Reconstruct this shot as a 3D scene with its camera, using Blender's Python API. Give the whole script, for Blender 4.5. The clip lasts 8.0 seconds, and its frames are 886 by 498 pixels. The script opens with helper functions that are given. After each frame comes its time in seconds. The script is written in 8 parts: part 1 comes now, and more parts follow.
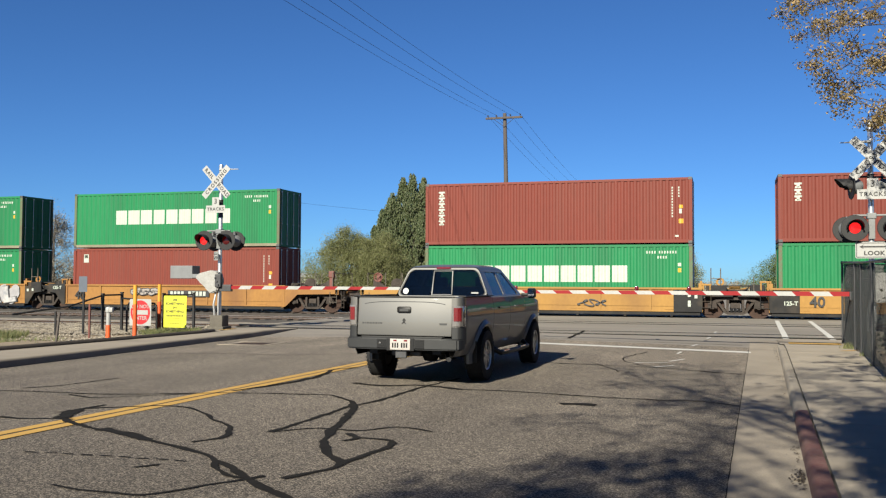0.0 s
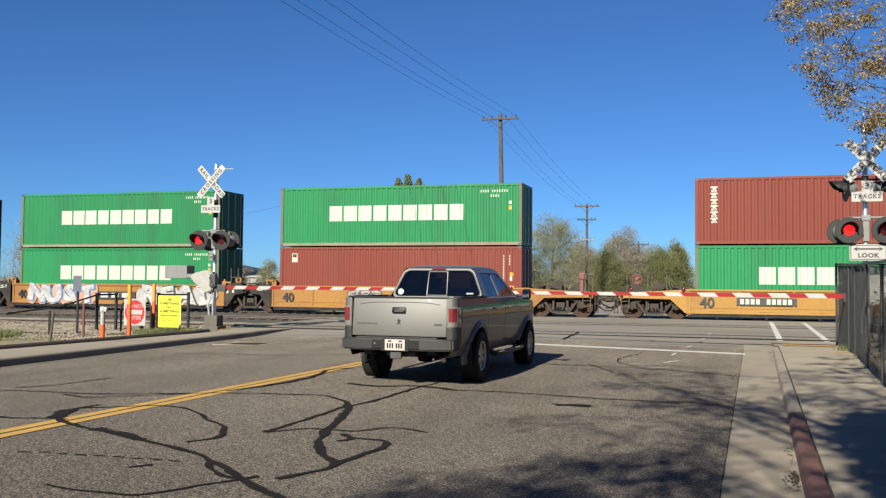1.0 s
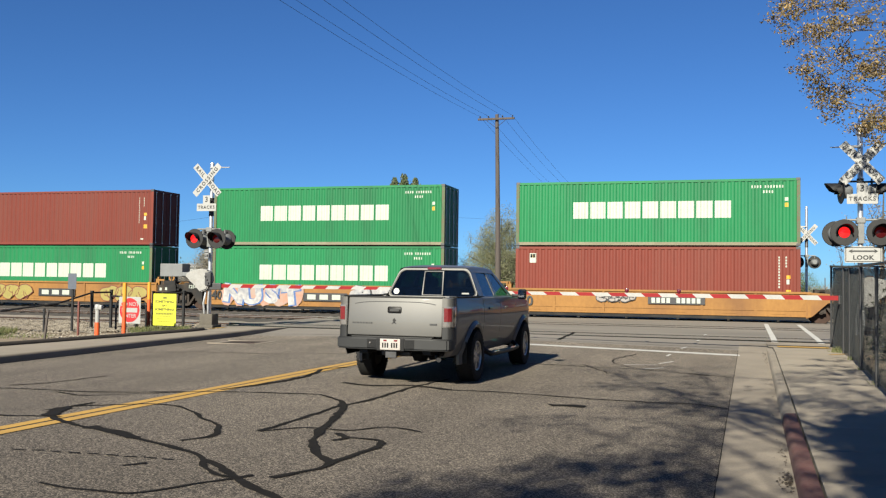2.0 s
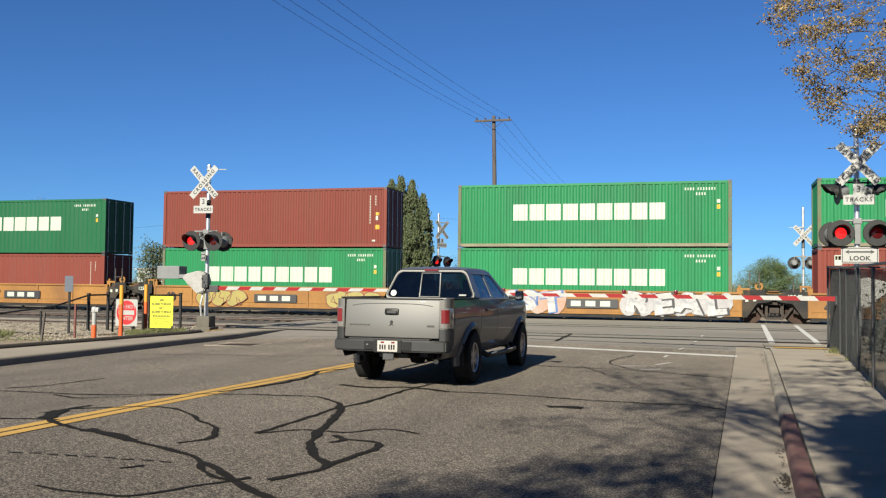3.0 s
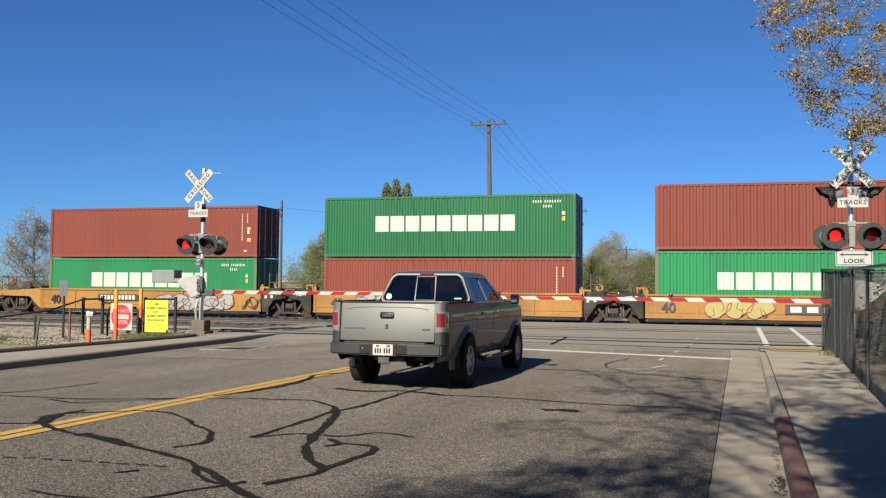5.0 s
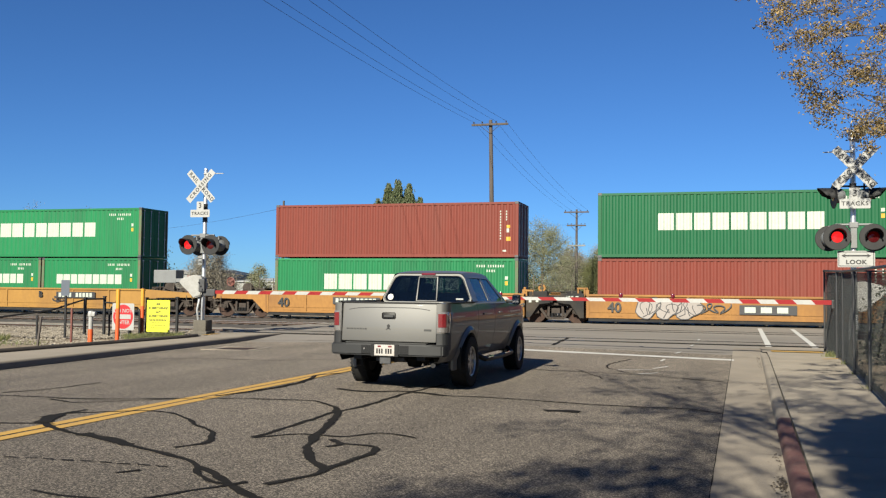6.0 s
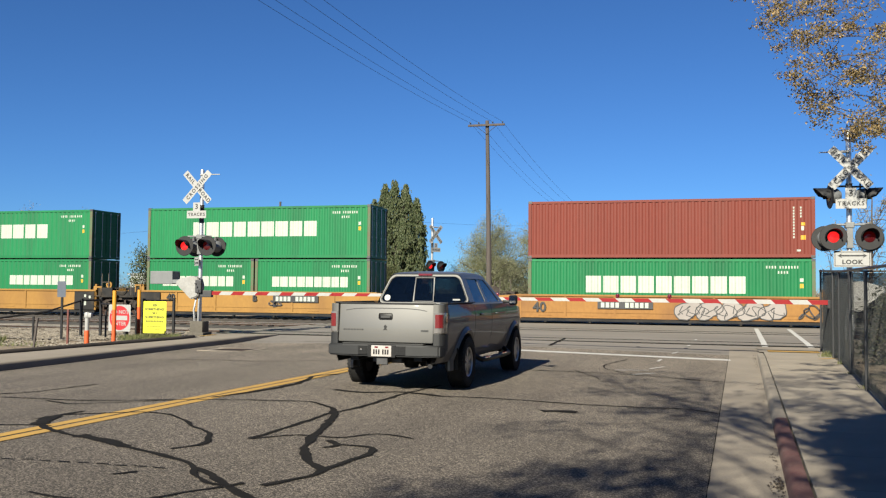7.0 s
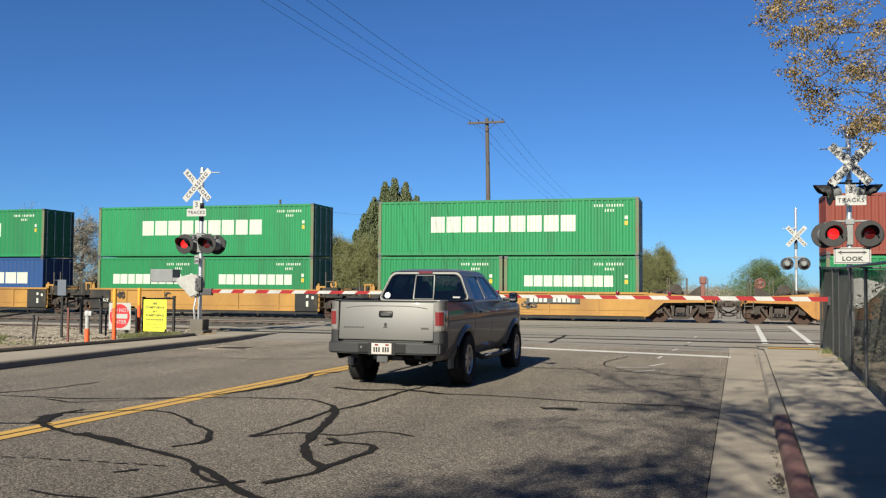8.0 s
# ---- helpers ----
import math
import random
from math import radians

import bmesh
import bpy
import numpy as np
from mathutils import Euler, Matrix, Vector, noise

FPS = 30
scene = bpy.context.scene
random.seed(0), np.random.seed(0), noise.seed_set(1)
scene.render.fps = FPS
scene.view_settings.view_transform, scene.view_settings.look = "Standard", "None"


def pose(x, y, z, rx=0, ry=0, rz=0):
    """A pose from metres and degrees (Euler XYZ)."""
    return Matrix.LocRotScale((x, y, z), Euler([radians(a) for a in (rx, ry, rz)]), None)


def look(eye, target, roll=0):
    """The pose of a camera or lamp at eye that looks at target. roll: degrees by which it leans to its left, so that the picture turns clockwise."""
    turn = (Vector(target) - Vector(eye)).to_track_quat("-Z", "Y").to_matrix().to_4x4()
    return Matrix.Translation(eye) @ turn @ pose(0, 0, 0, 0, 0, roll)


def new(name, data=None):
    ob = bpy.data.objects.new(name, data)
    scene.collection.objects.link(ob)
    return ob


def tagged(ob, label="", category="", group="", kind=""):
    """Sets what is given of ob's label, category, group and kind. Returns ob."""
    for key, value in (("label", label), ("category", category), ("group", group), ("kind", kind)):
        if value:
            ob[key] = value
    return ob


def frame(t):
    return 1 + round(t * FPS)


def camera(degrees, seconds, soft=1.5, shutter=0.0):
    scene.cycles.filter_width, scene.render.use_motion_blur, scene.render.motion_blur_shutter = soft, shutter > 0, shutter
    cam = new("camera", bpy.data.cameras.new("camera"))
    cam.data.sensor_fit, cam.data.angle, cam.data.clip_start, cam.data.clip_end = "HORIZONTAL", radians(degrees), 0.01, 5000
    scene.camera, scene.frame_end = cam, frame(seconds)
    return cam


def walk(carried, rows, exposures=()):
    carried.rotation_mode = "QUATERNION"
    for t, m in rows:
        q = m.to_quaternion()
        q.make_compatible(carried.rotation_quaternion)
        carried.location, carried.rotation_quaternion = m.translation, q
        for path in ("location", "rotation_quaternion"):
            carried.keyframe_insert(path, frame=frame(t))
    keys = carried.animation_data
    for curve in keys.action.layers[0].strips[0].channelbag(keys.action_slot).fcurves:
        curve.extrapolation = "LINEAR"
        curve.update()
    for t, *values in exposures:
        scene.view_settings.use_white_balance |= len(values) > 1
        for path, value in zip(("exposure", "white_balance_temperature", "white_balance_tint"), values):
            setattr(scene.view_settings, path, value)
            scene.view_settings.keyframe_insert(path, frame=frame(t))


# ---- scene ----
# camera: a phone held still at the kerb; seconds, turn to the left, tilt up, roll
cam = camera(51.504, 8.0, soft=1.25)
EYE = (0.0, 0.0, 1.431)
TURNS = [
    (0.0, 17.098, 2.160, 0.277),
    (0.5, 16.942, 2.219, 0.311),
    (1.0, 16.795, 2.205, 0.472),
    (1.5, 16.562, 2.161, 0.798),
    (3.0, 16.354, 2.299, 0.660),
    (3.5, 16.056, 2.331, 0.680),
    (4.0, 16.020, 2.408, 0.605),
    (4.5, 16.018, 2.484, 0.515),
    (6.0, 16.169, 2.546, 0.639),
    (6.5, 16.123, 2.588, 0.537),
    (7.0, 15.967, 2.588, 0.538),
    (7.5, 15.877, 2.541, 0.520),
    (8.0, 15.966, 2.438, 0.416),
]
walk(cam, [(t, pose(*EYE, 90 + tilt, 0, yaw) @ pose(0, 0, 0, 0, 0, roll)) for t, yaw, tilt, roll in TURNS])

# how far the train has rolled along x: seconds, metres
TRAIN_ROWS = [
    (0.0, 0.00),
    (0.5, 5.83),
    (1.0, 12.52),
    (1.5, 18.34),
    (3.0, 37.62),
    (3.5, 43.51),
    (4.0, 50.28),
    (4.5, 56.19),
    (6.0, 75.64),
    (6.5, 81.62),
    (7.0, 88.44),
    (7.5, 94.34),
    (8.0, 101.04),
]

# ---- light ----
SUN_EL, SUN_AZ = 30.0, 188.0   # degrees above the horizon; clockwise from +y
world = bpy.data.worlds.new("clear_sky")
scene.world = world
world.use_nodes = True
wn = world.node_tree
sky = wn.nodes.new("ShaderNodeTexSky")
sky.sky_type = "NISHITA"
sky.sun_disc = False
sky.sun_elevation, sky.sun_rotation = radians(SUN_EL), radians(SUN_AZ)
sky.altitude, sky.air_density, sky.dust_density, sky.ozone_density = 2800, 1.0, 1.8, 2.0
wn.nodes["Background"].inputs["Strength"].default_value = 0.05
deeper = wn.nodes.new("ShaderNodeMixRGB")   # a dry, clean spring sky
deeper.blend_type = "MULTIPLY"
deeper.inputs[0].default_value, deeper.inputs[2].default_value = 1.0, (0.285, 0.53, 0.825, 1)
wn.links.new(sky.outputs[0], deeper.inputs[1])
wn.links.new(deeper.outputs[0], wn.nodes["Background"].inputs["Color"])
sun_data = bpy.data.lights.new("sun", "SUN")
sun_data.energy, sun_data.angle, sun_data.color = 5.0, radians(0.53), (1.0, 0.94, 0.775)
sun = new("sun", sun_data)
_a, _e = radians(SUN_AZ), radians(SUN_EL)
sun.matrix_world = look((math.sin(_a) * math.cos(_e) * 50, math.cos(_a) * math.cos(_e) * 50, math.sin(_e) * 50), (0, 0, 0))
scene.view_settings.exposure = 1.35

# ---- materials ----
MATS = {}


def mat(name, c1, c2=None, rough=0.7, metal=0.0, scale=3.0, fine=40.0, bump=0.15, spread=0.5, coat=0.0, spec=0.5, vary=0.0, dirt=None, dirt_amount=0.0, stretch=(1, 1, 1)):
    """A surface of two tones mixed at a coarse and a fine scale, with relief, and dirt in patches."""
    if name in MATS:
        return MATS[name]
    m = bpy.data.materials.new(name)
    m.use_nodes = True
    n, l = m.node_tree.nodes, m.node_tree.links
    b = n["Principled BSDF"]
    c2 = c2 or tuple(v * 0.8 for v in c1)
    tc = n.new("ShaderNodeTexCoord")
    mp = n.new("ShaderNodeMapping")
    mp.inputs["Scale"].default_value = stretch
    l.new(tc.outputs["Object"], mp.inputs["Vector"])
    big, small = n.new("ShaderNodeTexNoise"), n.new("ShaderNodeTexNoise")
    for q, sc, dt in ((big, scale, 4), (small, fine, 3)):
        q.inputs["Scale"].default_value, q.inputs["Detail"].default_value = sc, dt
        l.new(mp.outputs[0], q.inputs["Vector"])
    mix = n.new("ShaderNodeMath")
    mix.operation = "MULTIPLY_ADD"
    mix.inputs[1].default_value, mix.inputs[2].default_value = 0.5, 0.0
    l.new(big.outputs["Fac"], mix.inputs[0])
    add = n.new("ShaderNodeMath")
    add.operation = "MULTIPLY_ADD"
    add.inputs[1].default_value = 0.5
    l.new(small.outputs["Fac"], add.inputs[0])
    l.new(mix.outputs[0], add.inputs[2])
    ramp = n.new("ShaderNodeValToRGB")
    ramp.color_ramp.elements[0].position, ramp.color_ramp.elements[1].position = 0.5 - spread / 4, 0.5 + spread / 4
    ramp.color_ramp.elements[0].color, ramp.color_ramp.elements[1].color = (*c2, 1), (*c1, 1)
    l.new(add.outputs[0], ramp.inputs[0])
    out = ramp.outputs[0]
    if dirt:
        patch = n.new("ShaderNodeTexNoise")
        patch.inputs["Scale"].default_value, patch.inputs["Detail"].default_value = scale * 0.6, 8
        l.new(mp.outputs[0], patch.inputs["Vector"])
        edge = n.new("ShaderNodeValToRGB")
        edge.color_ramp.elements[0].position, edge.color_ramp.elements[1].position = 0.52, 0.72
        l.new(patch.outputs["Fac"], edge.inputs[0])
        amount = n.new("ShaderNodeMath")
        amount.operation = "MULTIPLY"
        amount.inputs[1].default_value = dirt_amount
        l.new(edge.outputs[0], amount.inputs[0])
        over = n.new("ShaderNodeMixRGB")
        over.inputs[2].default_value = (*dirt, 1)
        l.new(amount.outputs[0], over.inputs[0])
        l.new(out, over.inputs[1])
        out = over.outputs[0]
    if vary:
        info, hsv = n.new("ShaderNodeObjectInfo"), n.new("ShaderNodeHueSaturation")
        rng = n.new("ShaderNodeMapRange")
        rng.inputs[3].default_value, rng.inputs[4].default_value = 1 - vary, 1 + vary
        l.new(info.outputs["Random"], rng.inputs[0])
        l.new(rng.outputs[0], hsv.inputs["Value"])
        l.new(out, hsv.inputs["Color"])
        out = hsv.outputs[0]
    l.new(out, b.inputs["Base Color"])
    b.inputs["Roughness"].default_value, b.inputs["Metallic"].default_value = rough, metal
    b.inputs["Coat Weight"].default_value, b.inputs["Specular IOR Level"].default_value = coat, spec
    if bump:
        bp = n.new("ShaderNodeBump")
        bp.inputs["Strength"].default_value, bp.inputs["Distance"].default_value = bump, 0.01
        l.new(add.outputs[0], bp.inputs["Height"])
        l.new(bp.outputs[0], b.inputs["Normal"])
    MATS[name] = m
    return m


def glow(name, colour, strength, base=(0.3, 0.01, 0.01)):
    m = bpy.data.materials.new(name)
    m.use_nodes = True
    b = m.node_tree.nodes["Principled BSDF"]
    b.inputs["Base Color"].default_value = (*base, 1)
    b.inputs["Roughness"].default_value = 0.15
    b.inputs["Emission Color"].default_value = (*colour, 1)
    b.inputs["Emission Strength"].default_value = strength
    return m


def leafy(name, tones, rough=0.6, through_light=0.35):
    """Leaves: a tone for each leaf, and light that passes through."""
    m = bpy.data.materials.new(name)
    m.use_nodes = True
    n, l = m.node_tree.nodes, m.node_tree.links
    b = n["Principled BSDF"]
    geo, ramp = n.new("ShaderNodeNewGeometry"), n.new("ShaderNodeValToRGB")
    ramp.color_ramp.interpolation = "LINEAR"
    while len(ramp.color_ramp.elements) < len(tones):
        ramp.color_ramp.elements.new(0.5)
    for i, c in enumerate(tones):
        ramp.color_ramp.elements[i].position = i / (len(tones) - 1)
        ramp.color_ramp.elements[i].color = (*c, 1)
    l.new(geo.outputs["Random Per Island"], ramp.inputs[0])
    l.new(ramp.outputs[0], b.inputs["Base Color"])
    b.inputs["Roughness"].default_value = rough
    tr, mx = n.new("ShaderNodeBsdfTranslucent"), n.new("ShaderNodeMixShader")
    mx.inputs[0].default_value = through_light
    l.new(ramp.outputs[0], tr.inputs["Color"])
    l.new(b.outputs[0], mx.inputs[1])
    l.new(tr.outputs[0], mx.inputs[2])
    l.new(mx.outputs[0], n["Material Output"].inputs[0])
    return m


def glass(name, tint, rough=0.02, clear=0.85):
    """A thin tinted pane: what passes through is tinted, and it mirrors as glass does."""
    m = bpy.data.materials.new(name)
    m.use_nodes = True
    n, l = m.node_tree.nodes, m.node_tree.links
    tr, gl, mx, fr = n.new("ShaderNodeBsdfTransparent"), n.new("ShaderNodeBsdfGlossy"), n.new("ShaderNodeMixShader"), n.new("ShaderNodeLayerWeight")
    tr.inputs[0].default_value = (*tint, 1)
    gl.inputs["Roughness"].default_value = rough
    steep, gloss = n.new("ShaderNodeMath"), n.new("ShaderNodeMath")
    fr.inputs[0].default_value = 0.5
    steep.operation, steep.inputs[1].default_value = "POWER", 4.0
    gloss.operation, gloss.inputs[1].default_value, gloss.inputs[2].default_value = "MULTIPLY_ADD", 0.6, 0.045
    l.new(fr.outputs["Facing"], steep.inputs[0])
    l.new(steep.outputs[0], gloss.inputs[0])
    l.new(gloss.outputs[0], mx.inputs[0])
    l.new(tr.outputs[0], mx.inputs[1])
    l.new(gl.outputs[0], mx.inputs[2])
    l.new(mx.outputs[0], n["Material Output"].inputs[0])
    return m


def asphalt_mat():
    m = mat("asphalt", (0.1176, 0.1006, 0.0825), (0.078, 0.0667, 0.0554), rough=0.9, scale=0.35, fine=60.0, bump=0.5, spread=0.6, spec=0.25)
    n, l = m.node_tree.nodes, m.node_tree.links
    b = n["Principled BSDF"]
    tc = n.new("ShaderNodeTexCoord")
    # pale stones in the worn surface
    vor = n.new("ShaderNodeTexVoronoi")
    vor.inputs["Scale"].default_value = 92
    l.new(tc.outputs["Object"], vor.inputs["Vector"])
    wn_ = n.new("ShaderNodeSeparateColor")
    l.new(vor.outputs["Color"], wn_.inputs[0])
    r = n.new("ShaderNodeValToRGB")
    r.color_ramp.elements[0].position, r.color_ramp.elements[1].position = 0.45, 1.0
    r.color_ramp.elements[0].color, r.color_ramp.elements[1].color = (0.5, 0.5, 0.505, 1), (2.95, 2.93, 2.86, 1)
    l.new(wn_.outputs[0], r.inputs[0])
    # tyre-darkened bands and stains along the lanes
    mp = n.new("ShaderNodeMapping")
    mp.inputs["Scale"].default_value = (0.9, 0.06, 1)
    l.new(tc.outputs["Object"], mp.inputs[0])
    st = n.new("ShaderNodeTexNoise")
    st.inputs["Scale"].default_value, st.inputs["Detail"].default_value = 1.0, 5
    l.new(mp.outputs[0], st.inputs["Vector"])
    r2 = n.new("ShaderNodeValToRGB")
    r2.color_ramp.elements[0].position, r2.color_ramp.elements[1].position = 0.3, 0.7
    r2.color_ramp.elements[0].color, r2.color_ramp.elements[1].color = (0.8, 0.8, 0.8, 1), (1.12, 1.12, 1.12, 1)
    l.new(st.outputs["Fac"], r2.inputs[0])
    # asphalt colour graded along y: darker near the camera, paler towards the crossing
    sx, along_y, r3 = n.new("ShaderNodeSeparateXYZ"), n.new("ShaderNodeMapRange"), n.new("ShaderNodeValToRGB")
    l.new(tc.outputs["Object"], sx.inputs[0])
    along_y.inputs[1].default_value, along_y.inputs[2].default_value = 5.0, 24.0
    l.new(sx.outputs[1], along_y.inputs[0])
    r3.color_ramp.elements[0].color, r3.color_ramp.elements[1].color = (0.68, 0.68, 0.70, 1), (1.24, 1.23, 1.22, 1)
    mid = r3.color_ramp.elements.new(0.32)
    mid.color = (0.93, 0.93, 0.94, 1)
    l.new(along_y.outputs[0], r3.inputs[0])
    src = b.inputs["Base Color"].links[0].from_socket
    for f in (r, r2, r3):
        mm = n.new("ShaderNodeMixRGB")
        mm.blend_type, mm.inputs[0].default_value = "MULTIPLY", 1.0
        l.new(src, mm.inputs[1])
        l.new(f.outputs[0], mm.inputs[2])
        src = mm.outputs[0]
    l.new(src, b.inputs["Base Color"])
    return m


ASPHALT = asphalt_mat()
PALE_ASPHALT = mat("pale_worn_asphalt", (0.180, 0.160, 0.138), (0.114, 0.101, 0.087), rough=0.92, scale=0.4, fine=30, bump=0.4, spread=0.7, dirt=(0.0565, 0.0509, 0.0452), dirt_amount=0.6, stretch=(0.35, 1.3, 1))
SEALANT = mat("crack_sealant", (0.0125, 0.0112, 0.0098), (0.008, 0.0072, 0.0066), rough=0.9, scale=6, bump=0.2, spec=0.1)
CONCRETE = mat("concrete", (0.246, 0.213, 0.169), (0.176, 0.151, 0.118), rough=0.9, scale=1.2, fine=70, bump=0.25, spread=0.8, dirt=(0.0904, 0.0735, 0.0565), dirt_amount=0.5, vary=0.06)
OLD_CONCRETE = mat("old_concrete", (0.222, 0.190, 0.150), (0.150, 0.127, 0.100), rough=0.92, scale=0.9, fine=60, bump=0.3, spread=0.8, dirt=(0.0678, 0.0565, 0.0452), dirt_amount=0.6)
KERB_RED = mat("worn_red_kerb_paint", (0.068, 0.0185, 0.0160), (0.098, 0.053, 0.042), rough=0.8, scale=4, fine=30, bump=0.2, spread=0.7)
YELLOW_PAINT = mat("yellow_road_paint", (0.4, 0.235, 0.04), (0.26, 0.155, 0.04), rough=0.8, scale=3, fine=50, bump=0.2, spread=0.9)
WHITE_PAINT = mat("white_road_paint", (0.46, 0.452, 0.43), (0.29, 0.283, 0.268), rough=0.8, scale=3, fine=50, bump=0.2, spread=0.9)
DIRT = mat("dry_dirt", (0.2148, 0.1639, 0.113), (0.1243, 0.0989, 0.0707), rough=0.95, scale=0.5, fine=14, bump=0.6, spread=0.8, dirt=(0.0622, 0.0678, 0.0283), dirt_amount=0.7)
BALLAST = mat("ballast", (0.243, 0.2091, 0.1696), (0.1017, 0.0876, 0.0707), rough=0.95, scale=1.5, fine=11, bump=1.0, spread=0.45)
DARK_BALLAST = mat("dark_stone_ballast", (0.052, 0.043, 0.037), (0.02, 0.0175, 0.0155), rough=0.95, scale=1.5, fine=11, bump=1.0, spread=0.5)
RAIL_STEEL = mat("rail_steel", (0.0678, 0.0424, 0.0311), (0.0396, 0.0254, 0.0198), rough=0.7, metal=0.4, scale=5)
RAIL_HEAD = mat("polished_rail_head", (0.5, 0.5, 0.5), (0.35, 0.34, 0.33), rough=0.35, metal=0.9, scale=5, bump=0.05)
TIE_WOOD = mat("creosoted_tie", (0.0509, 0.0396, 0.0311), (0.0254, 0.0209, 0.017), rough=0.9, scale=3, bump=0.4)
GALV = mat("galvanised_steel", (0.5, 0.51, 0.52), (0.36, 0.37, 0.38), rough=0.45, metal=0.75, scale=6, bump=0.05)
ALU = mat("brushed_aluminium", (0.62, 0.63, 0.64), (0.5, 0.5, 0.51), rough=0.38, metal=0.85, scale=8, bump=0.04)
BLACK_METAL = mat("black_painted_metal", (0.0124, 0.0124, 0.0136), (0.0079, 0.0079, 0.0085), rough=0.6, spec=0.3, scale=6, bump=0.08)
DARK_GREY = mat("dark_grey_metal", (0.0339, 0.0339, 0.0367), (0.0198, 0.0198, 0.0209), rough=0.5, scale=6, bump=0.06)
SIGN_WHITE = mat("white_sign_sheet", (0.2656, 0.2656, 0.26), (0.2035, 0.2035, 0.1978), rough=0.4, scale=3, fine=20, bump=0.02, spread=0.9)
SIGN_BLACK = mat("black_sign_paint", (0.0085, 0.0085, 0.009), rough=0.5, bump=0)
SIGN_RED = mat("red_sign_sheet", (0.3109, 0.0141, 0.017), (0.2543, 0.017, 0.0198), rough=0.4, bump=0.02)
SIGN_YELLOW = mat("fluorescent_yellow_sheet", (0.4861, 0.4861, 0.017), (0.4409, 0.4409, 0.0226), rough=0.45, bump=0.02)
GATE_RED = mat("red_gate_sheet", (0.185, 0.0085, 0.0115), (0.150, 0.0095, 0.0115), rough=0.55, spec=0.15, bump=0.05)
ORANGE_PLASTIC = mat("orange_plastic", (0.4804, 0.0735, 0.0113), (0.3956, 0.0565, 0.0113), rough=0.5, bump=0.05)
AMBER_PLASTIC = mat("amber_plastic", (0.4522, 0.2035, 0.0113), (0.3956, 0.1696, 0.0113), rough=0.5, bump=0.05)
GREY_BOX = mat("grey_enamel", (0.1243, 0.13, 0.1328), (0.0904, 0.0933, 0.0961), rough=0.5, scale=4, bump=0.05)
WOOD_POLE = mat("weathered_pole_wood", (0.065, 0.0537, 0.048), (0.0396, 0.0328, 0.0294), rough=0.9, scale=2, fine=25, bump=0.4, stretch=(6, 6, 0.5))
BARK = mat("grey_bark", (0.0791, 0.065, 0.0537), (0.0424, 0.035, 0.0294), rough=0.95, scale=6, fine=40, bump=0.6)


# ---- mesh helpers ----
def finish(bm, name, material, smooth=False):
    bmesh.ops.recalc_face_normals(bm, faces=bm.faces)
    me = bpy.data.meshes.new(name)
    bm.to_mesh(me)
    bm.free()
    if material:
        me.materials.append(material)
    if smooth:
        for p in me.polygons:
            p.use_smooth = True
        me.set_sharp_from_angle(angle=radians(38))
    return me


def part(name, bm, material, parent=None, label="", at=None, smooth=False):
    """One mesh object from bm, under its thing; bm may be a mesh that is shared."""
    me = bm if isinstance(bm, bpy.types.Mesh) else finish(bm, name, material, smooth)
    ob = new(name, me)
    ob.parent = parent
    if at is not None:
        ob.matrix_local = at
    if label:
        ob["label"] = label
    return ob


def box(bm, x0, x1, y0, y1, z0, z1, bevel=0.0, m=None):
    r = bmesh.ops.create_cube(bm, size=1.0)
    vs = r["verts"]
    for v in vs:
        v.co = Vector(((x0 + x1) / 2 + v.co.x * (x1 - x0), (y0 + y1) / 2 + v.co.y * (y1 - y0), (z0 + z1) / 2 + v.co.z * (z1 - z0)))
        if m is not None:
            v.co = m @ v.co
    if bevel:
        es = list({e for v in vs for e in v.link_edges})
        bmesh.ops.bevel(bm, geom=es, offset=bevel, segments=2, affect="EDGES", profile=0.5)
    return bm


def tube(bm, a, b, r0, r1=None, n=12, caps=True):
    """A round bar from a to b."""
    a, b = Vector(a), Vector(b)
    r1 = r0 if r1 is None else r1
    q = (b - a).to_track_quat("Z", "Y")
    rings = []
    for c, r in ((a, r0), (b, r1)):
        rings.append([bm.verts.new(c + q @ Vector((math.cos(k * math.tau / n) * r, math.sin(k * math.tau / n) * r, 0))) for k in range(n)])
    for k in range(n):
        bm.faces.new((rings[0][k], rings[0][(k + 1) % n], rings[1][(k + 1) % n], rings[1][k]))
    if caps:
        bm.faces.new(rings[0][::-1])
        bm.faces.new(rings[1])
    return bm


def lathe(bm, profile, m=None, n=24):
    """Turns (radius, height) pairs about z."""
    m = m or Matrix.Identity(4)
    rings = []
    for r, z in profile:
        if r < 1e-5:
            rings.append([bm.verts.new(m @ Vector((0, 0, z)))])
        else:
            rings.append([bm.verts.new(m @ Vector((math.cos(k * math.tau / n) * r, math.sin(k * math.tau / n) * r, z))) for k in range(n)])
    for p, q in zip(rings, rings[1:]):
        for k in range(n):
            j = (k + 1) % n
            if len(p) == 1 and len(q) == 1:
                continue
            if len(p) == 1:
                bm.faces.new((p[0], q[j], q[k]))
            elif len(q) == 1:
                bm.faces.new((p[k], p[j], q[0]))
            else:
                bm.faces.new((p[k], p[j], q[j], q[k]))
    return bm


